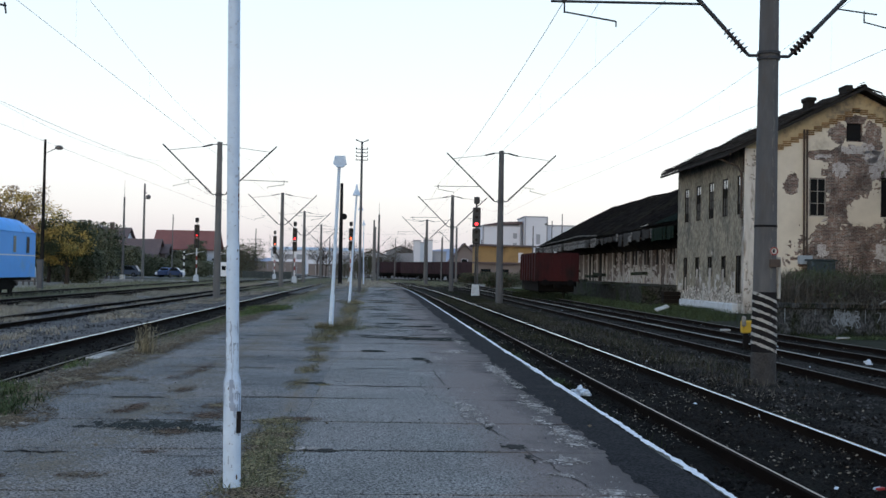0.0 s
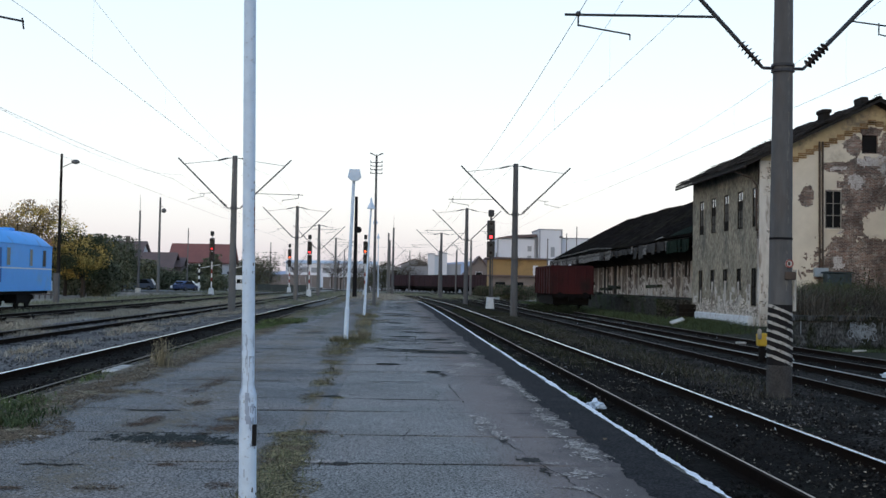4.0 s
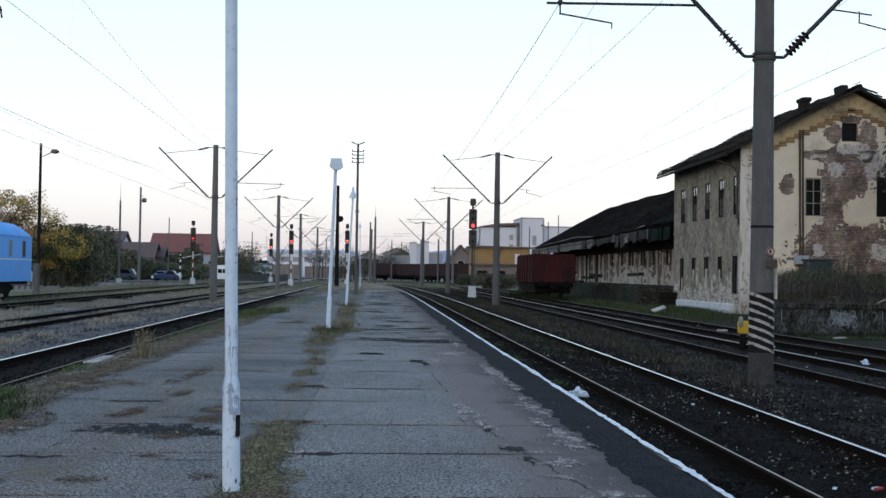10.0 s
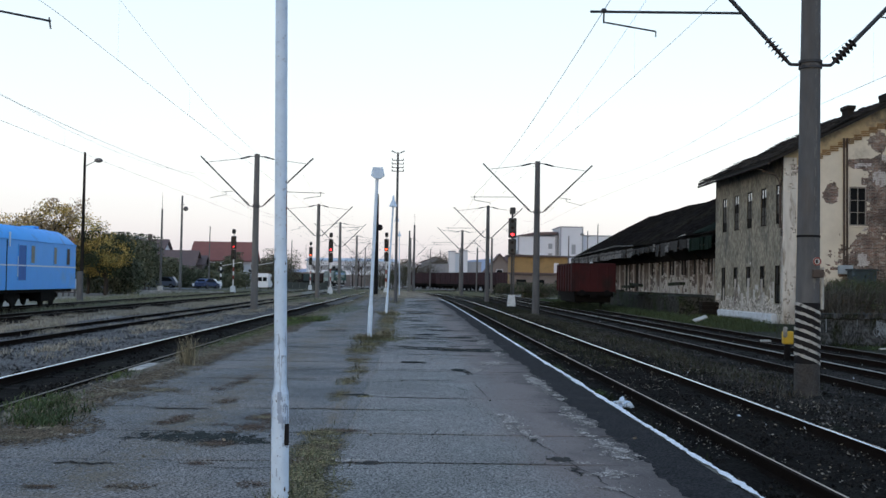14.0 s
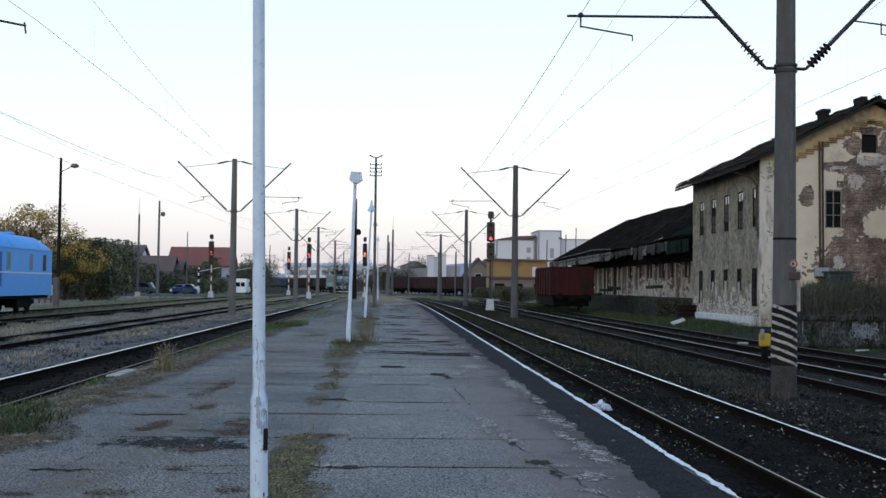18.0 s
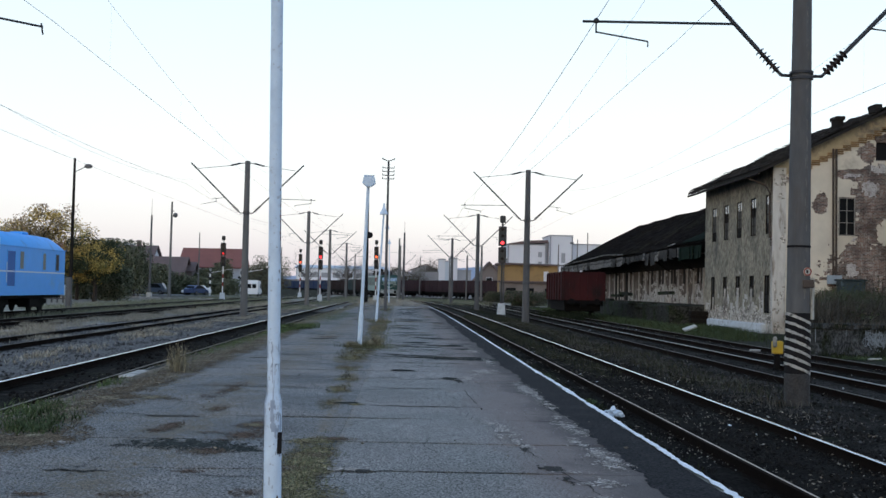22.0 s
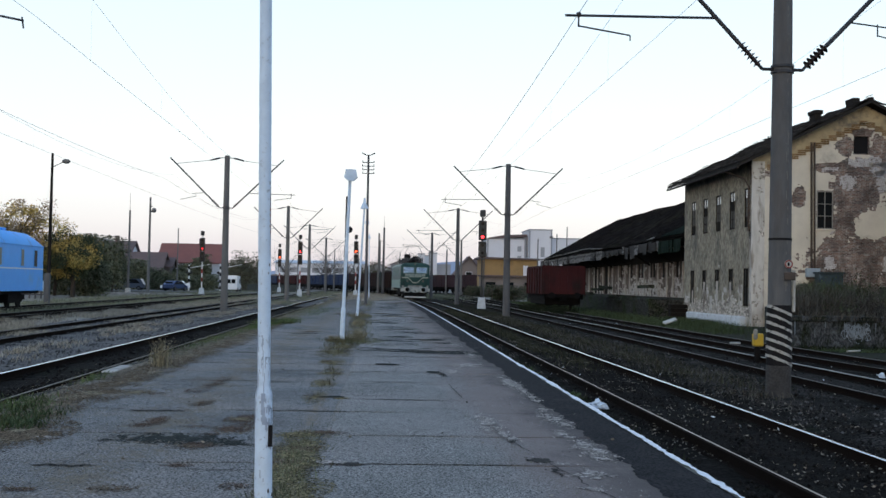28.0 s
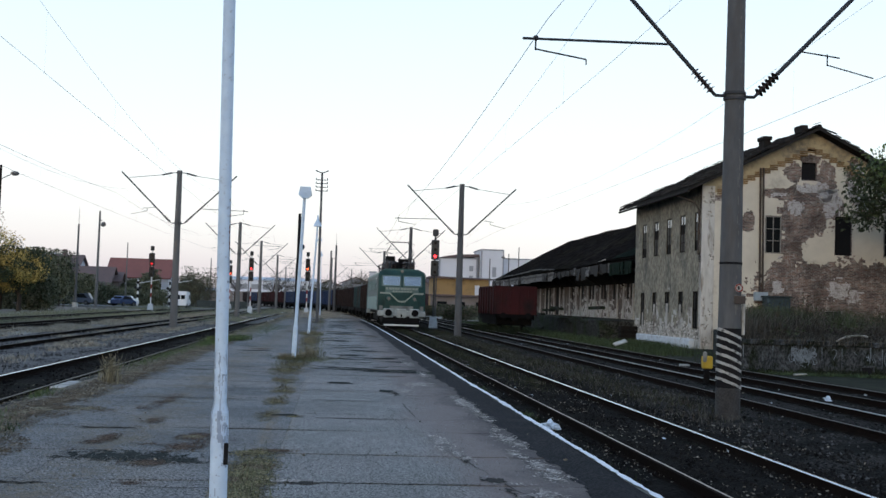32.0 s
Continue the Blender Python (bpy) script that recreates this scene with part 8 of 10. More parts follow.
    box(bm, -1.3, 1.3, -L + 0.2, L - 0.2, 0.95, z0 + 0.02)
    box(bm, -1.2, 1.2, -2.2, 2.2, 0.4, 0.98, 0.05)
    part("underframe", bm, "under", t, "grimy underframe with battery boxes")
    for yc in (-5.6, 5.6):
        bm = B()
        for s in (-1, 1):
            prism_x(bm, [(yc - 2.6, 0.5), (yc - 2.5, 0.85), (yc + 2.5, 0.85), (yc + 2.6, 0.5), (yc + 1.0, 0.45), (yc + 0.6, 0.3), (yc - 0.6, 0.3), (yc - 1.0, 0.45)], s * 1.05 - 0.07, s * 1.05 + 0.07)
        bg = part("bogie", bm, "under", t, "grimy three-axle bogie frame")
        for dy in (-2.1, 0, 2.1):
            wheelset(bg, yc + dy, 0.6)
    return t


TRAIN_SPEED, LOCO_FRONT_END, CLIP = 12.5, 76.6, 32.0
WAGON = 14.0
loco = electric_loco((0, 400, RAIL), "green electric locomotive with cream chevron hauling open goods wagons")
TRAIN = [(loco, 9.9, 5.6)]
BROWN, BLUE = ("brown_wagon", "rust-brown"), ("blue_wagon", "deep blue")
KINDS = [BROWN, ("teal_wagon", "faded teal"), BROWN, BROWN, BROWN] + [BLUE] * 5 + [("red_wagon", "dull oxide-red")] * 4 + [BLUE, BROWN]
WAGONS = {}
tail = 20.9
for k, (m_, colour) in enumerate(KINDS):
    lab = f"{colour} high-sided open wagon with heaped load in the train"
    if m_ not in WAGONS:
        ob = gondola("goods_wagon", (0, 420 + 15 * k, RAIL), lab, m_, 12.8, 2.1, "goods train")
        WAGONS[m_] = ob
    else:
        ob = copy_thing(WAGONS[m_], pose(0, 420 + 15 * k, RAIL))
    TRAIN.append((ob, tail + WAGON / 2, 4.3))
    tail += WAGON


def train_pose(t, back, half):
    """Where a vehicle stands whose middle runs that far behind the train's front, on two pivots."""
    s = LOCO_FRONT_END + TRAIN_SPEED * (CLIP - t) + back
    xa, ya = on_line(s - half)
    xb, yb = on_line(s + half)
    return pose((xa + xb) / 2, (ya + yb) / 2, RAIL, 0, 0, -math.degrees(math.atan2(xb - xa, yb - ya)))


# wagons standing in the sidings
shed_wagon = gondola("goods_wagon", (12.3, 84.0, RAIL), "dull oxide-red open wagon standing by the goods shed", "red_wagon", 8.6, 1.95, axles="two", loaded=False, ribs=6)
# plain black block closes the bright gap below the frame, as shade
bm = B()
box(bm, -1.25, 1.25, -3.9, 3.9, 0.42, 0.96, 0.05)
part("brake_gear", bm, "under", shed_wagon, "black block added as shade under the frame")
first = None
for k in range(4):
    y = 205 + 13.4 * k
    x = 16.9 - 4.4 * k - 0.12 * k * k
    ang = math.degrees(math.atan2(4.5 + 0.2 * k, 13.4))
    lab = "row of dull red-brown open wagons standing on a far siding"
    if first is None:
        first = gondola("goods_wagon", (x, y, GROUND + 0.2), lab, "far_wagon", 12.4, 2.25, "standing wagons", turn=ang)
    else:
        copy_thing(first, pose(x, y, GROUND + 0.2, 0, 0, ang))


def blue_coach():
    t = thing("railway_coach", (-21.1, 0, RAIL), "sky-blue service coach with pale waist line standing in a siding", "railway coach")
    w, y0, y1 = 1.48, 42.0, 66.9
    z0, ze, zr = 0.95, 3.42, 4.25
    prof = [(-w, z0), (w, z0), (w, ze), (w - 0.05, ze + 0.16), (w - 0.28, ze + 0.42), (w - 0.7, zr - 0.12), (0, zr), (-w + 0.7, zr - 0.12), (-w + 0.28, ze + 0.42), (-w + 0.05, ze + 0.16), (-w, ze)]
    bm = B()
    prism(bm, prof[:3] + prof[-1:], y0, y1)
    body = part("body", bm, "coach", t, "sky-blue painted side")
    # roof that slopes down to the end
    bm = B()
    top = [p for p in prof[2:]]
    rings = []
    for y, f in ((y0, 1.0), (y1 - 1.3, 1.0), (y1 - 0.75, 0.94), (y1 - 0.32, 0.74), (y1 - 0.08, 0.40), (y1 + 0.02, 0.06)):
        rings.append([bm.verts.new((x, y, ze + (z - ze) * f)) for x, z in top])
    for a, b in zip(rings[:-1], rings[1:]):
        for i in range(len(a) - 1):
            bm.faces.new((a[i], a[i + 1], b[i + 1], b[i]))
    bm.faces.new(rings[-1])
    bm.faces.new(rings[0][::-1])
    bmesh.ops.recalc_face_normals(bm, faces=bm.faces)
    part("roof", bm, "coach_roof", t, "domed sky-blue roof", smooth=True)
    bm = B()
    box(bm, w - 0.005, w + 0.012, y0, y1 - 0.02, 2.12, 2.19)
    part("waist_line", bm, "coach_line", body, "pale waist line")
    bm = B()
    box(bm, w - 0.03, w + 0.03, y0, y1 + 0.02, ze - 0.03, ze + 0.03, 0.01)
    part("cantrail", bm, "coach_roof", body, "raised roof rail")
    # the door lies flush; its darker blue stands for the recess's shade
    bm = B()
    box(bm, w - 0.02, w + 0.008, 57.3, 58.45, 1.42, 3.16, 0.01)
    door = part("door", bm, "coach_door", body, "flush blue door with recess shade in its colour")
    bm = B()
    for a, b in ((57.25, 57.31), (58.43, 58.49)):
        box(bm, w, w + 0.02, a, b, 1.4, 3.2)
    box(bm, w, w + 0.02, 57.25, 58.49, 3.16, 3.22)
    part("door_frame", bm, "coach_roof", door)
    bm = B()
    rod(bm, (w + 0.06, 57.1, 1.6), (w + 0.06, 57.1, 2.6), 0.02, seg=6)
    part("handrail", bm, "coach_line", door)
    for a, b, mt, lab in ((59.15, 59.72, "tan", "tan framed narrow window"), (62.85, 63.35, "tan", "tan framed narrow window"), (65.15, 65.72, "glass", "dark narrow window"), (52.0, 53.2, "glass", "dark window"), (48.5, 49.7, "glass", "dark window")):
        bm = B()
        box(bm, w - 0.02, w + 0.014, a - 0.04, b + 0.04, 2.24, 3.24, 0.01)
        f = part("window_frame", bm, "coach_roof", body)
        bm = B()
        box(bm, w - 0.02, w + 0.02, a + 0.03, b - 0.03, 2.30, 3.18)
        part("pane", bm, mt, f, lab)
    bm = B()
    rod(bm, (w + 0.05, 55.9, 3.05), (w + 0.05, 55.9, 3.75), 0.05, seg=6)
    part("step_iron", bm, "coach_line", body, "white marker bar")
    bm = B()
    box(bm, w - 0.005, w + 0.02, 55.62, 55.70, z0, ze)
    part("corner_seam", bm, "void", body, "dark panel seam")
    for y in (63.3,):
        bm = B()
        box(bm, -0.4, 0.4, y - 0.35, y + 0.35, zr - 0.06, zr + 0.10, 0.04)
        part("roof_vent", bm, "coach_roof", t, "low roof vent")
    bm = B()
    box(bm, -1.3, 1.3, y0 + 0.1, y1 - 0.1, 0.78, z0)
    box(bm, 0.6, 1.25, 61.6, 63.2, 0.3, 0.8, 0.04)
    part("underframe", bm, "under", t, "dark underframe with boxes")
    bogie(t, 63.9)
    bogie(t, 57.8)
    buffers(t, y1, 1)
    bm = B()
    box(bm, w - 0.45, w + 0.02, y1, y1 + 0.18, 0.9, 1.5, 0.02)
    part("end_lamp_bracket", bm, "coach_line", t, "pale end bracket")


blue_coach()

# ---------------------------------------------------------------- distant buildings


def plain_house(at, w, d, wall_h, ridge_h, wall, roof, label, ridge_along="x", windows=(), chimney=False):
    """A small house: walls, gabled roof with eaves, windows (u, z, width, height) on the side that faces the tracks."""
    t = thing("house", at, label, "house", "houses beyond the tracks")
    bm = B()
    if ridge_along == "x":
        prism_x(bm, [(0, 0), (d, 0), (d, wall_h), (d / 2, ridge_h - 0.15), (0, wall_h)], 0, w)
    else:
        prism(bm, [(0, 0), (w, 0), (w, wall_h), (w / 2, ridge_h - 0.15), (0, wall_h)], 0, d)
    body = part("wall", bm, wall, t)
    o = 0.5
    for s in (0, 1):
        bm = B()
        if ridge_along == "x":
            sl = (ridge_h - wall_h) / (d / 2)
            ye = -o if s == 0 else d + o
            prism_x(bm, [(ye, wall_h - o * sl), (d / 2, ridge_h), (d / 2, ridge_h + 0.2), (ye, wall_h - o * sl + 0.2)], -o, w + o)
        else:
            sl = (ridge_h - wall_h) / (w / 2)
            xe = -o if s == 0 else w + o
            prism(bm, [(xe, wall_h - o * sl), (w / 2, ridge_h), (w / 2, ridge_h + 0.2), (xe, wall_h - o * sl + 0.2)], -o, d + o)
        part("roof_slope", bm, roof, t, "tiled roof slope")
    for u, z, ww, hh in windows:
        bm = B()
        box(bm, u - 0.08, u + ww + 0.08, -0.06, 0.02, z - 0.08, z + hh + 0.08)
        f = part("window", bm, "house_white", body, "white window frame")
        bm = B()
        box(bm, u, u + ww, -0.08, 0.0, z, z + hh)
        part("pane", bm, "glass", f)
    if chimney:
        bm = B()
        box(bm, w * 0.6, w * 0.6 + 0.7, d * 0.45, d * 0.45 + 0.7, ridge_h - 0.4, ridge_h + 1.1)
        part("chimney", bm, "roof_brown", t)
    return t


def block_building(name, at, blocks, label, category="building", pane="glass"):
    """A modern building of plain blocks: (x0, x1, y0, y1, height, material, windows)."""
    t = thing(name, at, label, category, "buildings beyond the tracks")
    for x0, x1, y0, y1, h, m_, wins in blocks:
        bm = B()
        box(bm, x0, x1, y0, y1, 0, h)
        b = part("block", bm, m_, t)
        bm = B()
        box(bm, x0 - 0.12, x1 + 0.12, y0 - 0.12, y1 + 0.12, h, h + 0.25)
        part("parapet", bm, "house_grey", b, "grey roof edge")
        for u, z, ww, hh in wins:
            bm = B()
            box(bm, x0 + u, x0 + u + ww, y0 - 0.05, y0 + 0.02, z, z + hh)
            part("window", bm, pane, b, "dark window" if pane == "glass" else "pale window")
    return t


plain_house((-41.0, 212.0, GROUND), 10.8, 9.0, 5.2, 8.4, "house_white", "roof_red", "house with broad red tiled roof behind the road", windows=((1.2, 1.2, 1.2, 1.3), (4.0, 1.2, 1.2, 1.3), (7.5, 1.2, 1.2, 1.3)), chimney=True)
plain_house((-43.5, 204.0, GROUND), 6.0, 5.0, 4.2, 5.6, "house_dark", "roof_brown", "low dark porch house with brown roof", windows=((0.8, 1.6, 1.1, 1.2), (3.2, 1.6, 1.1, 1.2)))
plain_house((-47.5, 200.0, GROUND), 9.0, 8.0, 3.6, 6.4, "house_dark", "roof_brown", "brown-roofed house behind dark shrubs")
plain_house((-54.5, 210.0, GROUND), 8.5, 8.0, 6.4, 8.6, "house_white", "roof_brown", "pale house with dark roof and balcony rail behind trees", chimney=True)
block_building("balcony_house", (-57.0, 232.0, GROUND), [(-4.0, 0.9, 0, 8, 9.6, "house_white", ()), (0.9, 3.4, 0.5, 8, 8.6, "house_white", ((0.5, 6.6, 1.2, 1.2),)), (-4.4, 2.2, -1.0, -0.2, 8.6, "house_grey", ())], "pale flat-roofed house with balcony behind the trees", "house")
plain_house((-66.0, 190.0, GROUND), 9.0, 8.0, 5.0, 8.0, "house_dark", "roof_red", "house with red roof among the trees")
plain_house((14.2, 232.0, GROUND), 5.5, 7.0, 4.2, 7.5, "house_dark", "roof_brown", "brown house with steep gable", "y", windows=((2.1, 3.2, 1.2, 1.2),))
plain_house((17.5, 236.0, GROUND), 6.5, 6.0, 4.2, 7.0, "house_dark", "roof_brown", "low brown house beside the gabled one")
plain_house((-6.5, 300.0, GROUND), 9.0, 8.0, 5.2, 7.0, "house_white", "roof_brown", "pale two-storey house far behind the wagons", "y", windows=((1.2, 4.0, 1.0, 1.2), (3.6, 4.0, 1.0, 1.2), (6.0, 4.0, 1.0, 1.2)))
plain_house((1.5, 292.0, GROUND), 7.0, 8.0, 6.6, 8.0, "house_grey", "roof_brown", "pale gabled house far behind the wagons", "y", windows=((1.4, 3.4, 1.0, 1.2), (4.4, 3.4, 1.0, 1.2)))
W3 = tuple((1.2 + 2.4 * k, 8.2, 1.3, 1.4) for k in range(3))
hall = block_building("white_hall", (23.0, 260.0, GROUND), [(0.0, 8.6, 0, 14, 12.3, "house_white", ((6.9, 9.6, 0.9, 1.2), (6.9, 7.6, 0.9, 1.0))), (9.3, 14.4, -2, 12, 14.4, "house_white", ((2.6, 8.4, 0.9, 2.2),)), (14.4, 21.5, 0, 12, 12.6, "house_white", ((2.0, 9.0, 1.2, 1.3),)), (8.3, 9.6, 0.5, 10, 12.9, "house_grey", ())], "large white modern hall with grey edges", pane="house_grey")
bm = B()
prism(bm, [(0.2, 12.4), (9.0, 12.9), (9.0, 13.5), (4.0, 13.3), (0.2, 12.6)], -0.4, 13.0)
part("pitched_roof", bm, "roof_brown", hall, "brown pitched roof over the lower wing")
for x, w in ((-0.05, 0.35), (8.45, 0.3), (9.25, 0.3), (14.2, 0.3)):
    bm = B()
    box(bm, x, x + w, -2.15 if 9 < x else -0.15, -2.02 if 9 < x else -0.02, 0.0, 14.3 if x > 9 else 12.3)
    part("corner_strip", bm, "house_grey", hall, "grey corner strip")
ochre = block_building("ochre_building", (15.9, 190.0, GROUND), [(0, 9.4, 0, 9, 6.2, "house_ochre", ()), (-0.4, 11.5, -1.2, -0.1, 3.3, "house_dark", ((1.0, 1.4, 1.6, 1.0), (4.0, 1.4, 1.6, 1.0), (7.4, 1.4, 1.4, 1.0)))], "low ochre-yellow building with dark base")
bm = B()
prism(bm, [(-0.5, 6.25), (9.9, 6.15), (9.9, 6.35), (-0.5, 6.55)], -0.7, 9.5)
part("flat_roof", bm, "roof_brown", ochre, "thin dark overhanging roof")
bm = B()
box(bm, 6.9, 7.7, -0.12, -0.02, 3.2, 5.2, 0.02)
part("notice_board", bm, "house_white", ochre, "pale board on the wall")
bm = B()
prism(bm, [(-0.7, 3.3), (12.0, 3.3), (12.0, 3.55), (-0.7, 3.55)], -2.0, -0.05)
part("lean_to_roof", bm, "roof_brown", ochre, "dark lean-to roof")
block_building("pale_tower", (7.6, 262.0, GROUND), [(0, 1.4, 0, 6, 8.6, "house_white", ()), (1.4, 2.4, 0.4, 6, 8.2, "hall_blue", ()), (2.4, 4.2, 0, 6, 8.8, "house_white", ()), (4.2, 7.4, 1, 6, 6.2, "house_grey", ()), (-4.0, 0.0, 2, 6, 5.6, "house_grey", ())], "pale narrow tower building with bluish sides")


def long_hall():
    t = thing("industrial_hall", (-39.5, 420.0, GROUND), "long pale industrial hall with light blue roof", "hall", "buildings beyond the tracks")
    bm = B()
    box(bm, 0, 32.6, 0, 18, 0, 8.5)
    w = part("wall", bm, "hall_white", t, "pale wall")
    bm = B()
    prism_x(bm, [(-0.6, 8.4), (9, 9.5), (18.6, 8.4), (18.6, 8.7), (9, 9.8), (-0.6, 8.7)], -0.5, 33.1)
    part("roof", bm, "hall_blue", t, "light blue sheet roof")
    for k in range(7):
        bm = B()
        box(bm, 1.0 + 4.1 * k, 3.8 + 4.1 * k, -0.08, 0.02, 5.2, 7.0)
        part("window", bm, "house_grey", w, "grey window band")
    for k in range(8):
        bm = B()
        box(bm, 4.1 * k + 0.1, 4.1 * k + 0.45, -0.15, 0.0, 0, 8.4)
        part("pilaster", bm, "hall_blue", w)


long_hall()


def yard_fence(at, n, high, label):
    t = thing("yard_fence", at, label, "fence")
    first = None
    for k in range(n):
        m = pose(2.05 * k, 0, 0.12 * (k % 2))
        if first is None:
            bm = B()
            box(bm, 0.0, 2.0, 0.0, 0.12, 0.0, high, 0.02)
            first = part("panel", bm, "house_dark", t, "grey-brown concrete panel")
            first.matrix_basis = m
        else:
            shared("panel", first, m)


yard_fence((-20.5, 332.0, GROUND), 12, 3.3, "grey-brown panel fence before the pale hall")
yard_fence((-46.0, 412.0, GROUND), 9, 4.2, "grey-brown panel fence beside the far line")
plain_house((-70.0, 330.0, GROUND), 22.0, 12.0, 5.5, 8.5, "hall_white", "hall_blue", "pale long shed with bluish roof in the distance")


def hills():
    verts, faces = [], []
    n = 90
    for k in range(n + 1):
        x = -2600 + 5200 * k / n
        h = 38 + 26 * noise.noise(Vector((x * 0.0012, 0.3, 0))) + 9 * noise.noise(Vector((x * 0.006, 2.3, 0))) + 20 * math.exp(-((x - 330) / 420) ** 2)
        verts += [(x, 3300, -5), (x, 3400, h), (x, 4100, -5)]
        if k:
            a = 3 * (k - 1)
            faces += [(a, a + 3, a + 4, a + 1), (a + 1, a + 4, a + 5, a + 2)]
    tagged(raw("distant_hills", verts, faces, "hill", smooth=True), "low hills on the horizon with blue haze put into their colour", "hills", kind="structure")


hills()

# ---------------------------------------------------------------- plants


def leaf_mesh(name, pts, size, material, parent=None, label="", flat=0.0):
    pts = np.asarray(pts)
    n = len(pts)
    a = RNG.normal(0, 1, (n, 3))
    a[:, 2] *= 1 - flat
    a /= np.linalg.norm(a, axis=1, keepdims=True)
    b = np.cross(a, RNG.normal(0, 1, (n, 3)))
    b /= np.linalg.norm(b, axis=1, keepdims=True)
    s = size * (0.6 + 0.8 * RNG.random((n, 1)))
    v = np.stack([pts - a * s, pts + b * s * 0.5, pts + a * s, pts - b * s * 0.5], 1).reshape(-1, 3)
    f = np.arange(4 * n).reshape(-1, 4)
    return raw(name, v.tolist(), f.tolist(), material, parent, label)


def tree(at, h, spread, crown_mats, label, leaves=2500, size=0.17, bare=0.0, trunk=0.18, crown_low=0.25, seed=1):
    rng = np.random.default_rng(seed)
    t = thing("tree", at, label, "tree", "trees beyond the tracks")
    bm = B()
    th = h * 0.45
    rod(bm, (0, 0, 0), (0.1, 0, th), trunk, trunk * 0.6, seg=8)
    tips = []
    for k in range(12):
        a = rng.random() * math.tau
        z0 = th * (0.45 + 0.55 * rng.random())
        ln = h * (0.30 + 0.25 * rng.random())
        rise = 0.35 + 0.75 * rng.random()
        end = Vector((math.cos(a) * ln * 0.75 * spread / (h * 0.4), math.sin(a) * ln * 0.75 * spread / (h * 0.4), z0 + ln * rise))
        end.z = min(end.z, h * 0.96)
        rod(bm, (0.05, 0, z0), end, trunk * 0.42, trunk * 0.12, seg=5)
        tips.append(end)
        for q in range(6):
            f = 0.35 + 0.6 * rng.random()
            s0 = Vector((0.05, 0, z0)).lerp(end, f)
            d = Vector(rng.normal(0, 1, 3)) * ln * 0.28
            d.z = abs(d.z) * 0.9
            e2 = s0 + d
            rod(bm, s0, e2, trunk * 0.16, trunk * 0.05, seg=4)
            tips.append(e2)
            if bare:
                for _ in range(4):
                    d2 = Vector(rng.normal(0, 1, 3)) * ln * 0.14
                    rod(bm, e2.lerp(s0, rng.random() * 0.6), e2 + d2, trunk * 0.06, trunk * 0.025, seg=3)
    part("trunk", bm, "bark", t, "trunk with bare limbs")
    if leaves:
        tips = [p for p in tips if p.z > h * crown_low]
        per = int(leaves * (1 - bare) / max(len(tips), 1))
        for mi, m_ in enumerate(crown_mats):
            pts = []
            for i, p in enumerate(tips):
                if i % len(crown_mats) != mi:
                    continue
                r = spread * (0.22 + 0.16 * rng.random())
                q = np.clip(rng.normal(0, 1, (per, 3)), -1.8, 1.8) * (r, r, r * 0.75) * 0.62 + np.array(p)
                pts.append(q)
            if pts:
                leaf_mesh("crown", np.concatenate(pts), size, m_, t, "loose crown of small leaves")
    return t


def leaf_mesh_at(name, at, spread, n, size, material, label):
    rng = np.random.default_rng(n)
    ob = leaf_mesh(name, np.clip(rng.normal(0, 1, (n, 3)), -1.8, 1.8) * spread + np.array(at), size, material)
    tagged(ob, label, "weeds", kind="stuff")


def shrub(at, w, d, h, mats, label, leaves=1200, size=0.12, seed=1, name="shrub"):
    rng = np.random.default_rng(seed)
    t = thing(name, at, label, "shrub", "bushes and hedges")
    bm = B()
    heads = []
    for k in range(14):
        x, y = rng.uniform(-w / 2, w / 2), rng.uniform(-d / 2, d / 2)
        top = Vector((x + rng.normal(0, 0.2), y + rng.normal(0, 0.2), h * (0.45 + 0.5 * rng.random())))
        rod(bm, (x * 0.7, y * 0.7, 0), top, 0.04, 0.012, seg=4)
        heads.append(top)
    part("stem_tangle", bm, "bark", t, "thin woody stems")
    per = leaves // (14 * len(mats))
    for mi, m_ in enumerate(mats):
        pts = []
        for p in heads:
            q = np.clip(rng.normal(0, 1, (per, 3)), -1.7, 1.7) * (w * 0.13 + 0.12, d * 0.13 + 0.12, h * 0.24)
            q[:, 2] *= 1
            q += np.array(p) * (1, 1, 0.78)
            q[:, 2] = np.abs(q[:, 2])
            pts.append(q)
        leaf_mesh("foliage", np.concatenate(pts), size, m_, t, "ragged foliage")
    return t


for k, (x, y, h, sp, ms, bare) in enumerate(((-38.0, 106, 9.3, 3.2, ("leaf_gold", "leaf_brown"), 0.2), (-34.8, 108, 10.3, 2.7, ("leaf_brown", "leaf_gold"), 0.25), (-29.9, 112, 6.4, 2.4, ("leaf_gold", "leaf_green"), 0.0),
                                            (-31.4, 118, 6.9, 2.8, ("leaf_gold", "leaf_green"), 0.1), (-41.0, 112, 8.0, 3.2, ("leaf_brown", "leaf_gold"), 0.3), (-46.0, 118, 8.5, 3.4, ("leaf_gold", "leaf_brown"), 0.2), (-33.8, 120, 7.4, 3.0, ("leaf_gold", "leaf_green"), 0.1))):
    tree((x, y, GROUND), h * 0.87, sp * 0.92, ms, "autumn tree with gold and brown leaves by the fence", leaves=(14000, 15000, 21000, 19000, 11000, 14000, 17000)[k], size=0.11, bare=bare, trunk=0.2, crown_low=0.22, seed=10 + k)
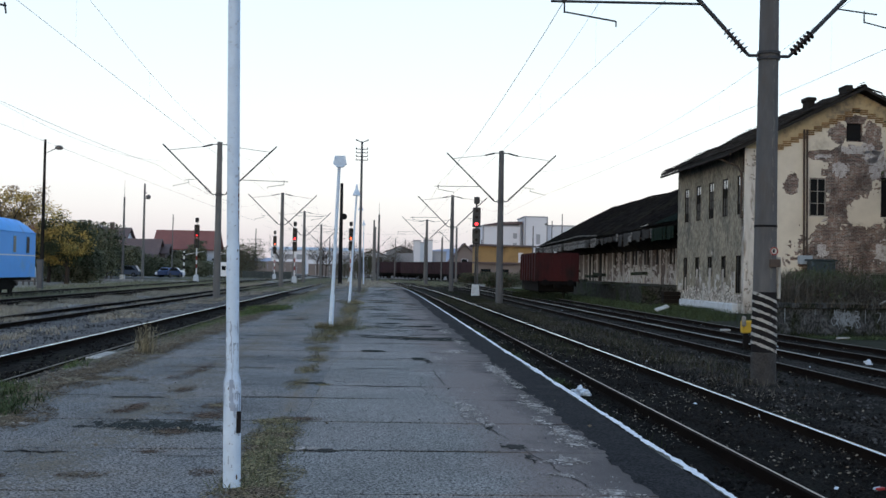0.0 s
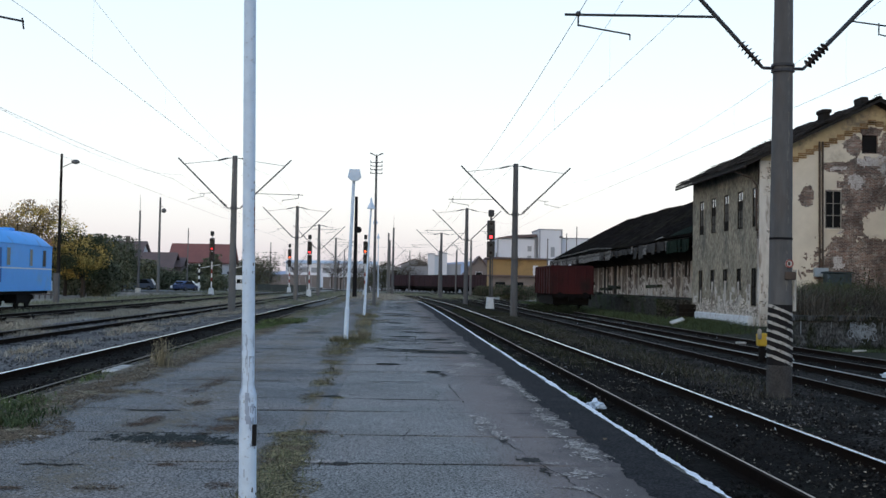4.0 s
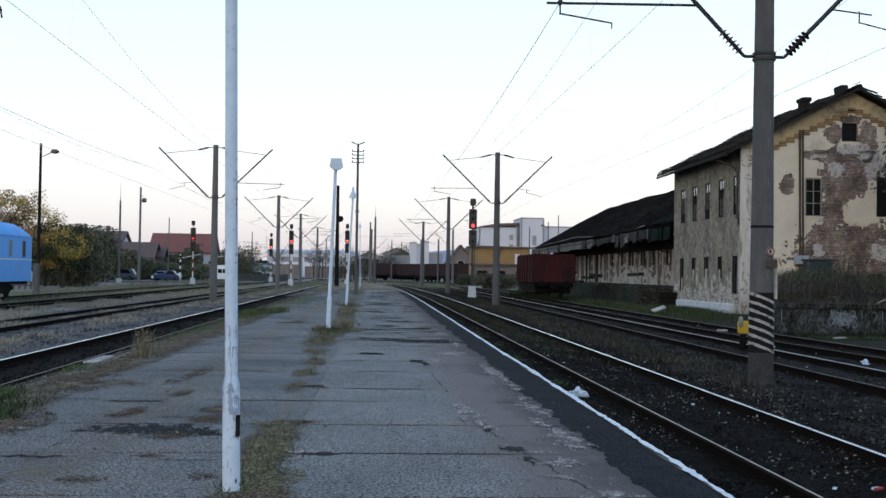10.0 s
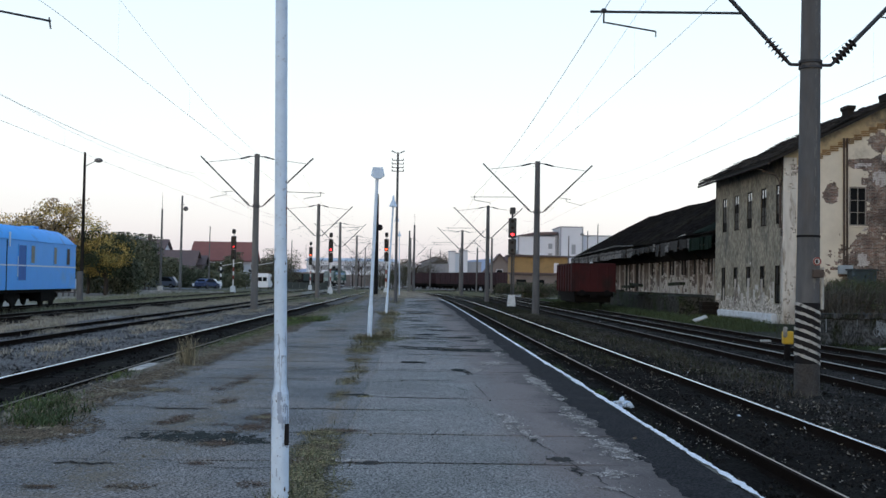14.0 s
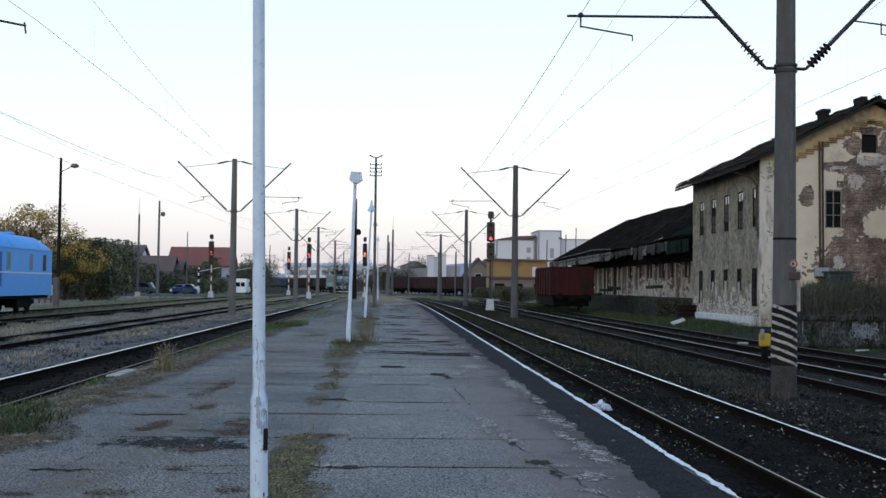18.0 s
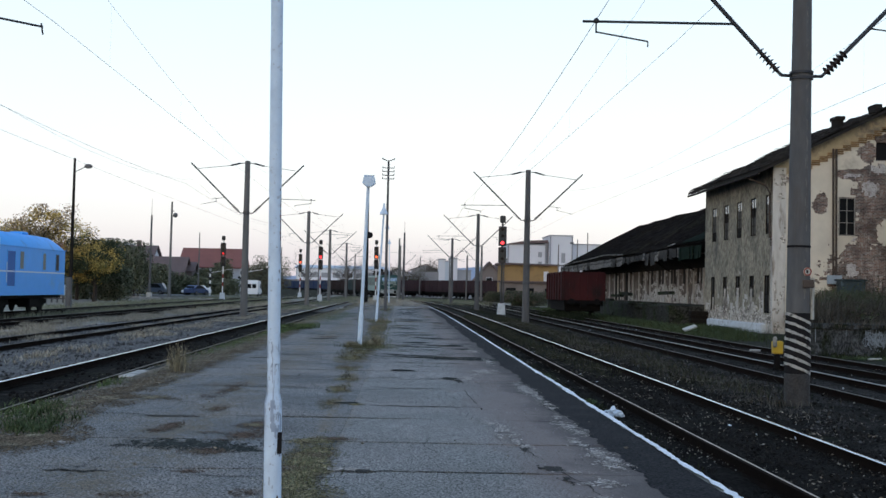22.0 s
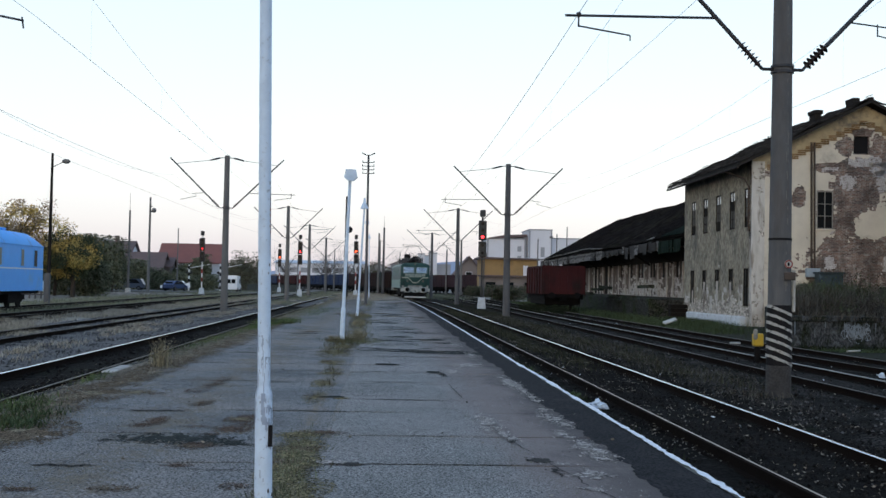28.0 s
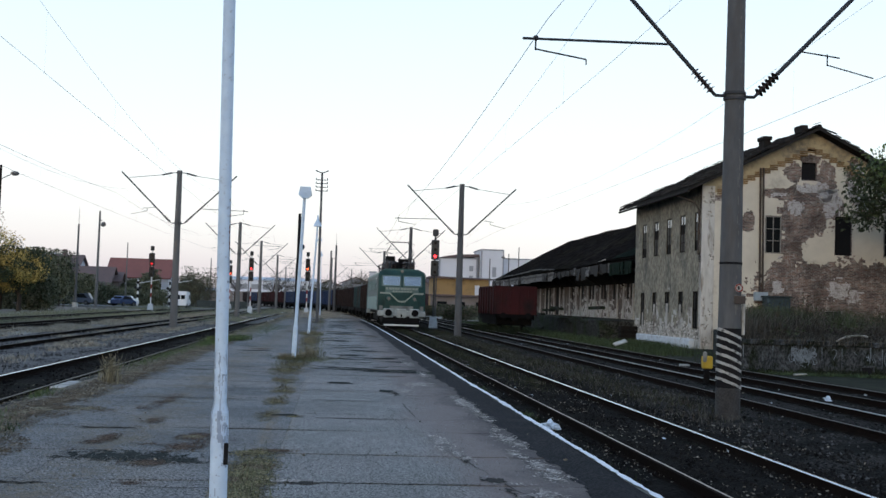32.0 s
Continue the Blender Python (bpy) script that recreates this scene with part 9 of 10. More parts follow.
for k, (x, y, w, h) in enumerate(((-34.7, 128, 3.6, 5.8), (-35.9, 150, 4.0, 6.4), (-38.4, 152, 4.2, 7.0), (-42.5, 155, 5.0, 5.9), (-46.0, 160, 6.0, 5.4), (-50.5, 180, 5.0, 5.6), (-45.5, 198, 5.0, 4.6), (-41.0, 199, 5.0, 3.4), (-36.5, 198.5, 5.0, 2.8), (-32.0, 200, 5.0, 2.6), (-45.0, 192, 4.0, 4.4), (-41.0, 190, 3.4, 4.6), (-33.0, 206, 3.0, 5.6), (-38.6, 206.5, 4.0, 3.6), (-35.6, 207, 3.4, 4.2), (-31.0, 122, 3.0, 3.6))):
    shrub((x, y, GROUND), w, 3.0, h, ("leaf_hedge", "leaf_hedge", "leaf_green"), "tall dark green shrubs beyond the tracks", leaves=8000, size=0.16, seed=40 + k)
for k, (x, y, w, h) in enumerate(((-24.5, 205, 5.5, 6.2), (-28.0, 214, 4.0, 5.5), (-34.0, 262, 8.0, 5.6), (-42.0, 270, 9.0, 5.6), (-52.0, 262, 10.0, 5.6), (-64.0, 262, 12.0, 5.6), (-58.0, 225, 9.0, 6.0))):
    shrub((x, y, GROUND), w, 3.5, h, ("leaf_hedge", "leaf_olive"), "dark bushes and hedge behind the road", leaves=9000, size=0.13, seed=60 + k)
for k, (x, y, h) in enumerate(((-25.5, 296, 10.5), (-15.8, 318, 11.5), (-14.0, 300, 11.0), (-9.5, 310, 10.0), (-17.8, 328, 9.5), (-5.5, 280, 9.0), (4.6, 268, 10.5), (8.2, 275, 9.0), (2.0, 262, 7.5))):
    tree((x, y, GROUND), h, 3.6, ("leaf_olive",), "bare autumn tree in the distance", leaves=60 if x < 0 else 3500, size=0.10, bare=0.9 if x < 0 else 0.5, trunk=0.17, seed=90 + k)
for k, (x, y, w, h) in enumerate(((0.5, 270, 5, 4.8), (-3.2, 255, 4.5, 6.0), (-8.0, 285, 6, 4.2), (9.5, 236, 5, 3.0), (14.5, 182, 3.0, 1.5), (18.5, 178, 4.0, 1.4), (21.5, 172, 4.0, 1.8), (14.2, 140, 2.6, 1.7), (16.0, 150, 3.4, 1.5), (24.5, 168, 4, 2.0))):
    shrub((x, y, GROUND), w, 2.5, h, ("leaf_green", "leaf_olive"), "dark green bushes among the far tracks", leaves=6000, size=0.11, seed=120 + k)
# by the derelict house, on the dock
tree((30.75, 50.0, 0.7), 11.6, 3.8, ("leaf_fresh", "leaf_green"), "leafy green tree crowding the derelict house", leaves=85000, size=0.11, trunk=0.14, crown_low=0.06, seed=150)
for k, (x, y, w, h, ms) in enumerate(((20.2, 53.5, 1.8, 1.35, ("leaf_green", "leaf_fresh")), (22.0, 53.0, 1.8, 1.75, ("leaf_green", "leaf_scrub")), (24.2, 52.5, 2.4, 1.1, ("leaf_scrub", "leaf_green")), (26.6, 52.5, 2.8, 1.5, ("leaf_scrub", "leaf_green")),
                                     (18.6, 48.0, 1.8, 1.0, ("leaf_green", "leaf_scrub")), (20.5, 46.0, 2.6, 0.8, ("leaf_scrub",)), (23.5, 45.0, 3.0, 1.0, ("leaf_scrub",)), (17.0, 43.5, 1.6, 0.9, ("leaf_green", "leaf_scrub")), (18.8, 41.0, 2.0, 0.55, ("leaf_scrub",)), (15.6, 40.5, 1.2, 0.5, ("leaf_scrub", "leaf_green")), (21.4, 41.5, 2.2, 0.7, ("leaf_scrub",)), (29.4, 50.6, 2.2, 3.2, ("leaf_green", "leaf_scrub", "leaf_green")))):
    shrub((x, y, 0.72), w, 2.2, h, ms, "tangled brown and green bushes on the old dock", leaves=560 if k < 11 else 9000, size=0.055 if k < 11 else 0.1, seed=170 + k)


def grass(name, spots, n, h, material, label, lean=0.5, flat=False, z=0.0, blade=1.0):
    """Blades in clumps: spots are (x, y, rx, ry, weight)."""
    w = np.array([s[4] for s in spots], float)
    pick = RNG.choice(len(spots), n, p=w / w.sum())
    sp = np.array([s[:4] for s in spots], float)[pick]
    xy = sp[:, :2] + RNG.normal(0, 0.5, (n, 2)) * sp[:, 2:4]
    hh = h * (0.35 + 0.9 * RNG.random(n))
    az = RNG.random(n) * math.tau
    tip = np.stack([np.cos(az), np.sin(az)], 1) * (hh * lean * (0.4 + RNG.random(n)))[:, None]
    wd = 0.006 + 0.006 * RNG.random(n)
    side = np.stack([-np.sin(az), np.cos(az)], 1) * (wd * blade)[:, None]
    base = np.concatenate([xy, np.full((n, 1), z)], 1)
    top = hh * (0.45 if flat else 1.0)
    if h < 0.12:
        v = np.zeros((n, 4, 3))
        rows = ((0, 1, 0.0, 0.0, 1.0), (3, 2, 1.0, 1.0, 0.35))
        f = np.arange(4 * n).reshape(-1, 4)
    else:
        v = np.zeros((n, 6, 3))
        rows = ((0, 1, 0.0, 0.0, 1.0), (3, 2, 0.36, 0.6, 0.8), (5, 4, 1.0, 1.0, 0.25))
        f = (np.array([(0, 1, 2, 3), (3, 2, 4, 5)])[None] + 6 * np.arange(n)[:, None, None]).reshape(-1, 4)
    for ia, ib, out, up, wide in rows:
        v[:, ia, :2], v[:, ib, :2] = xy + tip * out - side * wide, xy + tip * out + side * wide
        v[:, ia, 2] = v[:, ib, 2] = z - 0.01 + top * up
    ob = raw(name, v.reshape(-1, 3).tolist(), f.tolist(), material)
    tagged(ob, label, "grass", kind="stuff")
    return ob


# the grassy joint down the middle of the platform
mid = [(-0.97, 10.3, 0.22, 1.9, 9), (-0.85, 8.8, 0.3, 0.8, 3), (-0.9, 8.2, 0.3, 0.5, 1.5), (-1.15, 31.9, 0.5, 2.4, 5), (-0.95, 31.2, 0.5, 1.0, 2), (-1.12, 18.5, 0.16, 3.4, 3), (-1.35, 25.0, 0.25, 3.0, 2), (-1.1, 38.0, 0.32, 6.0, 1.8), (-1.2, 48.0, 0.36, 8.0, 2), (-1.3, 55.0, 0.6, 3.0, 2.5), (-1.4, 66.0, 0.42, 12.0, 2), (-1.5, 85.0, 0.7, 12.0, 2.5), (-1.6, 110.0, 0.8, 22.0, 2.5)]
grass("platform_grass", mid, 34000, 0.024, "grass_dry", "short dry grass in the platform's middle joint", 1.2, True, blade=0.45)
grass("joint_straw", [(-0.98, 10.3, 0.22, 1.9, 4), (-0.85, 8.7, 0.28, 0.7, 2), (-0.9, 8.2, 0.3, 0.4, 0.8), (-1.1, 18.5, 0.14, 3.0, 1.2), (-1.35, 26.5, 0.4, 1.4, 1), (-1.15, 31.9, 0.45, 1.6, 1.5)], 5200, 0.035, "grass_pale", "pale straw lying in the grassy joint", 1.6, True, blade=0.5)
grass("joint_weeds", [(-1.5, 31.6, 0.25, 0.5, 1.4), (-1.0, 32.2, 0.3, 0.4, 0.9), (-0.95, 34.5, 0.3, 1.8, 1), (-1.3, 55.0, 0.5, 1.6, 2), (-1.1, 45.0, 0.4, 4.0, 1), (-1.5, 85.0, 0.6, 4.0, 2)], 2300, 0.15, "grass_dry", "taller dry weeds round the lamp posts", 0.6, blade=0.5)
grass("platform_weeds", [(-0.9, 31.5, 0.7, 1.6, 3), (-1.0, 8.6, 0.2, 0.22, 0.2), (-1.2, 55.0, 0.6, 2.4, 2), (-1.0, 44.0, 0.5, 8.0, 2), (-0.97, 10.2, 0.25, 2.0, 1.2), (-1.5, 90.0, 1.0, 20.0, 2)], 5200, 0.06, "grass_green", "green weeds in the platform's joint", 0.8, blade=0.5)
left = [(-4.55, 12 + 3.0 * k, 0.62 + 0.3 * hash_noise(k, 0.0, 0.7), 2.6, 3 + 3 * hash_noise(k, 4.0, 0.6)) for k in range(40)]
left += [(-3.4, 14.5, 0.9, 1.2, 2), (-3.75, 18.0, 0.7, 2.0, 2), (-2.9, 12.8, 0.5, 0.25, 1.2), (-1.75, 12.6, 0.5, 0.4, 1.4), (-3.0, 9.3, 0.7, 0.25, 1.4), (-2.45, 13.2, 0.25, 0.3, 1), (-1.9, 16.0, 0.3, 0.5, 0.8), (-2.3, 18.5, 0.3, 0.8, 0.8), (-2.5, 9.8, 0.5, 0.2, 0.6)]
grass("edge_grass", left, 52000, 0.035, "grass_dry", "dry grass and leaves along the platform's grassy edge", 1.1, True, blade=0.45)
grass("edge_weeds", [(-4.7, 14.6, 0.35, 1.2, 1.2), (-4.75, 18.5, 0.2, 1.0, 0.4), (-4.5, 42.0, 0.35, 4.0, 6), (-4.1, 47.0, 0.6, 3.0, 3), (-4.7, 32.0, 0.3, 8.0, 2), (-3.8, 62.0, 1.0, 12, 3)], 9000, 0.075, "grass_fresh", "fresh green weeds at the platform's edge", 0.7, blade=0.6)
grass("green_tuft", [(-4.25, 12.9, 0.34, 0.55, 2), (-4.05, 12.6, 0.3, 0.3, 1), (-4.45, 13.9, 0.3, 0.8, 1.3), (-4.1, 13.6, 0.2, 0.4, 0.5)], 1000, 0.085, "grass_tuft", "low dark green tuft at the platform's edge", 0.9, blade=0.8)
shrub((-4.25, 44.6, 0.0), 0.9, 3.4, 0.13, ("leaf_fresh", "leaf_green"), "low green weed clump on the platform's edge", leaves=1500, size=0.045, seed=232, name="weed_clump")
grass("end_grass", [(-1.4 + 0.5 * bend(105 + 6 * k), 105 + 6 * k, 3.4, 6.0, 0.4 + 0.12 * k) for k in range(11)], 15000, 0.12, "grass_pale", "dry grass overgrowing the platform's far end", 0.9)
grass("crack_weeds", [(0.75 + 0.05 * k + 0.06 * hash_noise(k, 2.0, 0.8), 15.0 - 0.5 * k, 0.06, 0.3, 1 + hash_noise(k, 6.0, 0.9)) for k in range(14)], 900, 0.03, "grass_green", "tiny weeds in a long crack", 0.9, True, blade=0.5)
grass("lamp_weeds", [(-1.35, 31.6, 0.45, 0.9, 3), (-1.0, 32.6, 0.4, 1.2, 2), (-0.8, 34.5, 0.35, 2.0, 1), (-1.3, 29.6, 0.4, 1.2, 1), (-1.2, 27.0, 0.4, 1.4, 0.8), (-1.1, 18.6, 0.16, 0.8, 0.12), (-1.15, 21.0, 0.18, 0.7, 0.14)], 1500, 0.10, "grass_olive", "dark olive weeds round the lamp post and along the joint", 0.8, blade=0.6)
grass("tall_weed", [(-4.22, 21.3, 0.16, 0.3, 3), (-4.38, 21.9, 0.14, 0.3, 1)], 130, 0.44, "grass_dry", "tall pale dry weed clump at the platform's edge", 0.42, blade=0.55)
leaf_mesh_at("weed_heads", (-4.25, 21.45, 0.32), (0.10, 0.22, 0.13), 170, 0.02, "grass_dry", "dry seed heads of the tall weed")
grass("edge_straw", [(-4.35 + 0.25 * hash_noise(k, 8.0, 0.8), 14.0 + 1.9 * k, 0.4, 1.0, 0.4 + abs(hash_noise(k, 2.0, 0.7))) for k in range(22)], 9500, 0.05, "grass_pale", "pale straw along the platform's grassy edge", 1.5, True, blade=0.6)
grass("track_weeds", [(2.85, 14 + 4 * k, 0.16, 2.4, 1 + hash_noise(k, 1.0, 0.9)) for k in range(28)] + [(2.9, 18.0, 0.12, 0.7, 2)], 5200, 0.10, "grass_dark", "low weeds between platform edge and rail", 0.7, z=-0.22)
grass("edge_tuft", [(2.86, 18.4, 0.10, 0.5, 3), (2.86, 24.0, 0.10, 1.2, 2), (2.86, 33.0, 0.12, 2.0, 2)], 700, 0.13, "grass_fresh", "small green tufts against the platform edge", 0.8, z=-0.24, blade=0.8)
grass("bed_weeds", [(4.4 + 0.5 * hash_noise(k, 1.0, 0.8), 26 + 2.2 * k, 0.5, 1.6, 0.4 + (k * 0.618) % 1) for k in range(26)] + [(6.5 + 0.7 * hash_noise(k, 4.0, 0.8), 21 + 2.0 * k, 0.7, 1.5, 0.3 + (k * 0.37) % 1) for k in range(30)] + [(2.95, 24 + 3.0 * k, 0.14, 1.4, 0.4) for k in range(16)], 11000, 0.13, "bed_weed", "green and brown weeds growing in the track bed", 0.8, z=-0.26, blade=0.8)
grass("bed_straw", [(6.4 + 0.8 * hash_noise(k, 9.0, 0.8), 18 + 2.2 * k, 0.8, 1.4, 0.3 + (k * 0.618) % 1) for k in range(24)], 5000, 0.11, "stalk", "dead brown grass between the tracks", 1.2, z=-0.26, blade=0.7)
grass("foot_grass", [(13.6 + 0.6 * k, 35.4 - 0.08 * k, 0.6, 0.5, 0.4 + (k * 0.618) % 1) for k in range(22)], 6000, 0.10, "grass_tuft", "short green grass before the dock wall", 0.8, z=-0.27)
grass("siding_weeds", [(6.6 + 0.8 * hash_noise(k, 3.0, 0.9), 24 + 2.6 * k, 1.0, 2.4, 1) for k in range(34)], 6000, 0.08, "grass_dark", "weeds between the running line and the siding", 0.8, z=-0.28)
grass("siding_grass", [(6.8 + 0.8 * hash_noise(k, 9.0, 0.9), 22 + 2.8 * k, 1.0, 2.6, 1) for k in range(34)], 5000, 0.09, "scrub_stalk", "dry brown grass between the running line and the siding", 0.9, z=-0.28)
grass("dock_grass", [(14.6, 50 + 3.4 * k, 1.7, 3.2, 1) for k in range(22)] + [(17.0, 63.0, 1.2, 6.0, 3)], 26000, 0.24, "grass_bank", "green grass bank before the house and shed", 0.7, z=-0.3)
grass("left_grass", [(-14.4 + RNG.normal(0, 0.9), 30 + 110 * RNG.random(), 0.4 + 0.5 * RNG.random(), 0.5 + 1.5 * RNG.random(), RNG.random()) for k in range(150)] + [(-9.0 + RNG.normal(0, 0.35), 26 + 90 * RNG.random(), 0.3, 0.4 + RNG.random(), 0.25 * RNG.random()) for k in range(70)], 46000, 0.16, "grass_pale", "pale dry grass strips between the tracks", 0.8, z=-0.3)
grass("track_grass", [(-10.4 + RNG.normal(0, 1.2), 40 + 70 * RNG.random(), 0.5, 1.0 + 2.0 * RNG.random(), RNG.random()) for k in range(60)], 20000, 0.075, "grass_pale", "thin pale and brown weeds in the weedy track beds", 0.9, z=-0.27)
grass("left_weeds", [(-19.0, 60 + 6.0 * k, 0.9, 6.0, 1) for k in range(16)] + [(-24.5, 80 + 6 * k, 2.6, 6, 1.6) for k in range(14)] + [(-15.0, 90 + 6 * k, 1.0, 6, 0.6) for k in range(10)], 26000, 0.26, "grass_grey", "rank green weeds along the outer sidings", 0.7, z=-0.3)
# dark blades added where the wagon's underside would be in shade
grass("wagon_weeds", [(11.6, 78 + 1.5 * k, 1.6, 1.5, 1) for k in range(9)], 4500, 0.5, "grass_dark", "tall dark weeds added to darken the gap under the standing wagon", 0.6, z=-0.3)
grass("wall_weeds", [(13.4 + 1.4 * k, 35.9 - 0.17 * k, 0.8, 0.3, 1) for k in range(14)], 5000, 0.18, "grass_dark", "weeds along the foot of the dock wall", 0.7, z=-0.28)
grass("throat_grass", [(-9.2 + RNG.normal(0, 1.6), 90 + 80 * RNG.random(), 0.8, 2.0, 1) for k in range(60)], 9000, 0.22, "grass_grey", "patchy grass between the far tracks", 0.8, z=-0.3)
grass("far_grass", [(1.0, 185, 6, 14, 1), (-8, 180, 6, 30, 1), (8, 160, 3, 25, 1), (-24, 170, 8, 20, 1.4), (20, 160, 4, 20, 1)], 26000, 0.4, "grass_grey", "rough grass among the far tracks", 0.8, z=-0.32)


def moss(name, spots, cell, material, label, seed, thick=0.01):
    """A ragged thin mat of moss and matted grass, in small cells, denser towards the middle of each spot."""
    verts, faces, done = [], [], set()
    for x, y, rx, ry, w in spots:
        for i in range(int((x - rx) / cell), int((x + rx) / cell) + 1):
            for j in range(int((y - ry) / cell), int((y + ry) / cell) + 1):
                if (i, j) in done:
                    continue
                cx, cy = i * cell, j * cell
                d = math.hypot((cx - x) / rx, (cy - y) / ry)
                v = 1.5 * w * (1 - d) + 0.6 * noise.noise(Vector((cx * 3.1, cy * 1.9, seed))) + 0.35 * noise.noise(Vector((cx * 23, cy * 17, seed))) + 0.9 * ((math.sin(i * 12.9898 + j * 78.233) * 43758.5453) % 1 - 0.5) * (0.4 + d)
                if d < 1 and v > 0.44:
                    done.add((i, j))
                    b0 = len(verts)
                    for dx, dy in ((0, 0), (1, 0), (1, 1), (0, 1)):
                        px, py = (i + dx) * cell, (j + dy) * cell
                        verts.append((px + 0.4 * cell * noise.noise(Vector((px * 31, py * 31, 1))), py + 0.4 * cell * noise.noise(Vector((px * 31, py * 31, 2))), 0.0025 + thick * (0.5 + noise.noise(Vector((px * 14, py * 14, 3)))) * min(1.0, 2 * v)))
                    faces.append((b0, b0 + 1, b0 + 2, b0 + 3))
    tagged(raw(name, verts, faces, material), label, "moss", kind="stuff")


moss("moss_mat", [(x, y, rx * 1.1, ry * 1.1, 0.62) for x, y, rx, ry, w in mid[1:3]] + [(-0.98, 10.4, 0.30, 2.2, 1.15), (-0.86, 8.4, 0.30, 1.4, 1.0), (-1.0, 12.1, 0.35, 0.3, 0.8)] + [(-1.14, 16.2, 0.18, 1.0, 0.55), (-1.12, 18.4, 0.22, 1.3, 0.62), (-1.10, 20.6, 0.24, 1.0, 0.62), (-1.2, 23.2, 0.28, 1.3, 0.62), (-1.3, 26.3, 0.45, 1.8, 0.75), (-1.2, 28.8, 0.5, 1.6, 0.7), (-0.76, 16.0, 0.14, 0.2, 0.8)], 0.017, "moss", "flat olive moss and matted grass in the near joint", 1.0, 0.006)
moss("moss_patch", [(-2.73, 13.2, 0.15, 0.5, 0.75), (-2.82, 12.85, 0.14, 0.3, 0.6), (-1.85, 12.5, 0.28, 0.5, 0.62), (-1.78, 13.5, 0.24, 0.7, 0.55), (-1.66, 12.9, 0.2, 0.5, 0.5), (-2.86, 16.9, 0.18, 0.7, 0.35), (-2.78, 18.4, 0.18, 1.0, 0.35), (-2.54, 15.2, 0.2, 0.45, 0.45), (-2.22, 8.9, 0.22, 0.18, 0.4), (-1.95, 10.05, 0.16, 0.12, 0.55),
                    (-1.30, 9.1, 0.16, 0.22, 0.5), (-2.94, 8.9, 0.26, 0.14, 0.55), (-2.0, 11.25, 0.3, 0.3, 0.62), (-2.15, 12.7, 0.22, 0.16, 0.5), (-0.85, 12.35, 0.35, 0.16, 0.7), (-0.5, 10.2, 0.22, 0.12, 0.5)], 0.015, "brown_moss", "reddish-brown moss spots on the asphalt", 5.0, 0.005)
moss("moss_mat", [(x, y, rx * 1.1, ry * 1.1, 0.42) for x, y, rx, ry, w in mid[3:5] + mid[7:10]], 0.035, "moss", "flat olive moss and matted grass in the middle joint", 1.0)
moss("edge_litter", [(-4.28 + 0.14 * hash_noise(k, 2.0, 0.9), 13.5 + 1.3 * k, 0.56 + 0.22 * hash_noise(k, 0.0, 0.7), 1.5, 0.8) for k in range(28)] + [(-3.95, 12.0, 0.62, 1.3, 0.95), (-4.5, 10.5, 0.7, 1.5, 0.8), (-3.6, 16.4, 0.5, 0.7, 0.4)], 0.026, "litter", "matted brown litter, leaves and dead grass along the platform's edge", 3.0, 0.006)
moss("moss_mat", [(-4.55, 52 + 5.0 * k, 0.55, 3.6, 0.4) for k in range(14)] + [(-1.35, 44 + 6 * k, 0.36, 3.0, 0.42) for k in range(14)], 0.14, "moss", "flat brown moss along the far platform", 9.0)
grass("dock_stalks", [((0.36 + 0.012 * (k * 7 % 19)) * (38 + 18 * ((k * 0.618) % 1)), 38 + 18 * ((k * 0.618) % 1), 0.6, 1.2, 1) for k in range(60)], 9000, 0.40, "scrub_stalk", "tall dry grey-brown stalks covering the old dock", 1.1, z=0.74, blade=0.8)
grass("dock_tall_grass", [(18.9, 52.0, 0.5, 1.0, 2), (20.0, 51.0, 0.4, 1.0, 2), (21.3, 51.5, 0.5, 1.0, 2), (22.6, 50.5, 0.5, 1.0, 1.4), (24.6, 50.5, 0.8, 1.0, 1), (26.8, 50.0, 0.8, 1.0, 1), (17.6, 46.0, 0.4, 0.8, 1), (16.2, 42.0, 0.4, 0.8, 0.8), (19.4, 43.0, 0.6, 0.8, 0.6)], 5600, 1.05, "grass_bank", "tall dark green grass tufts on the old dock", 0.75, z=0.74, blade=0.9)
grass("dock_weeds", [(13.6 + 0.75 * k, 36.25 - 0.09 * k, 0.7, 0.35, 0.4 + (k * 0.618) % 1) for k in range(26)], 3000, 0.34, "stalk", "dry weeds leaning over the top of the dock wall", 1.2, z=0.70, blade=0.8)
grass("dock_stalks", [((0.36 + 0.012 * (k * 7 % 19)) * (38 + 18 * ((k * 0.37) % 1)), 38 + 18 * ((k * 0.37) % 1), 0.5, 0.5, 0.4 + (k * 0.618) % 1) for k in range(22)], 4200, 1.0, "stalk", "taller thin stalks standing out of the dock scrub", 0.9, z=0.74, blade=0.6)


def clustered(x0, x1, y0, y1, n, power, z):
    """Scattered places that gather in drifts and leave bare gaps."""
    out = []
    while len(out) < n:
        x, y = x0 + (x1 - x0) * RNG.random(), y0 + (y1 - y0) * RNG.random() ** power
        if noise.noise(Vector((x * 1.3, y * 0.55, (n * 0.37) % 9))) + 0.5 * noise.noise(Vector((x * 4.0, y * 2.0, 2.0))) > 0.55 * RNG.random() - 0.22:
            out.append((x, y, z))
    return np.array(out)


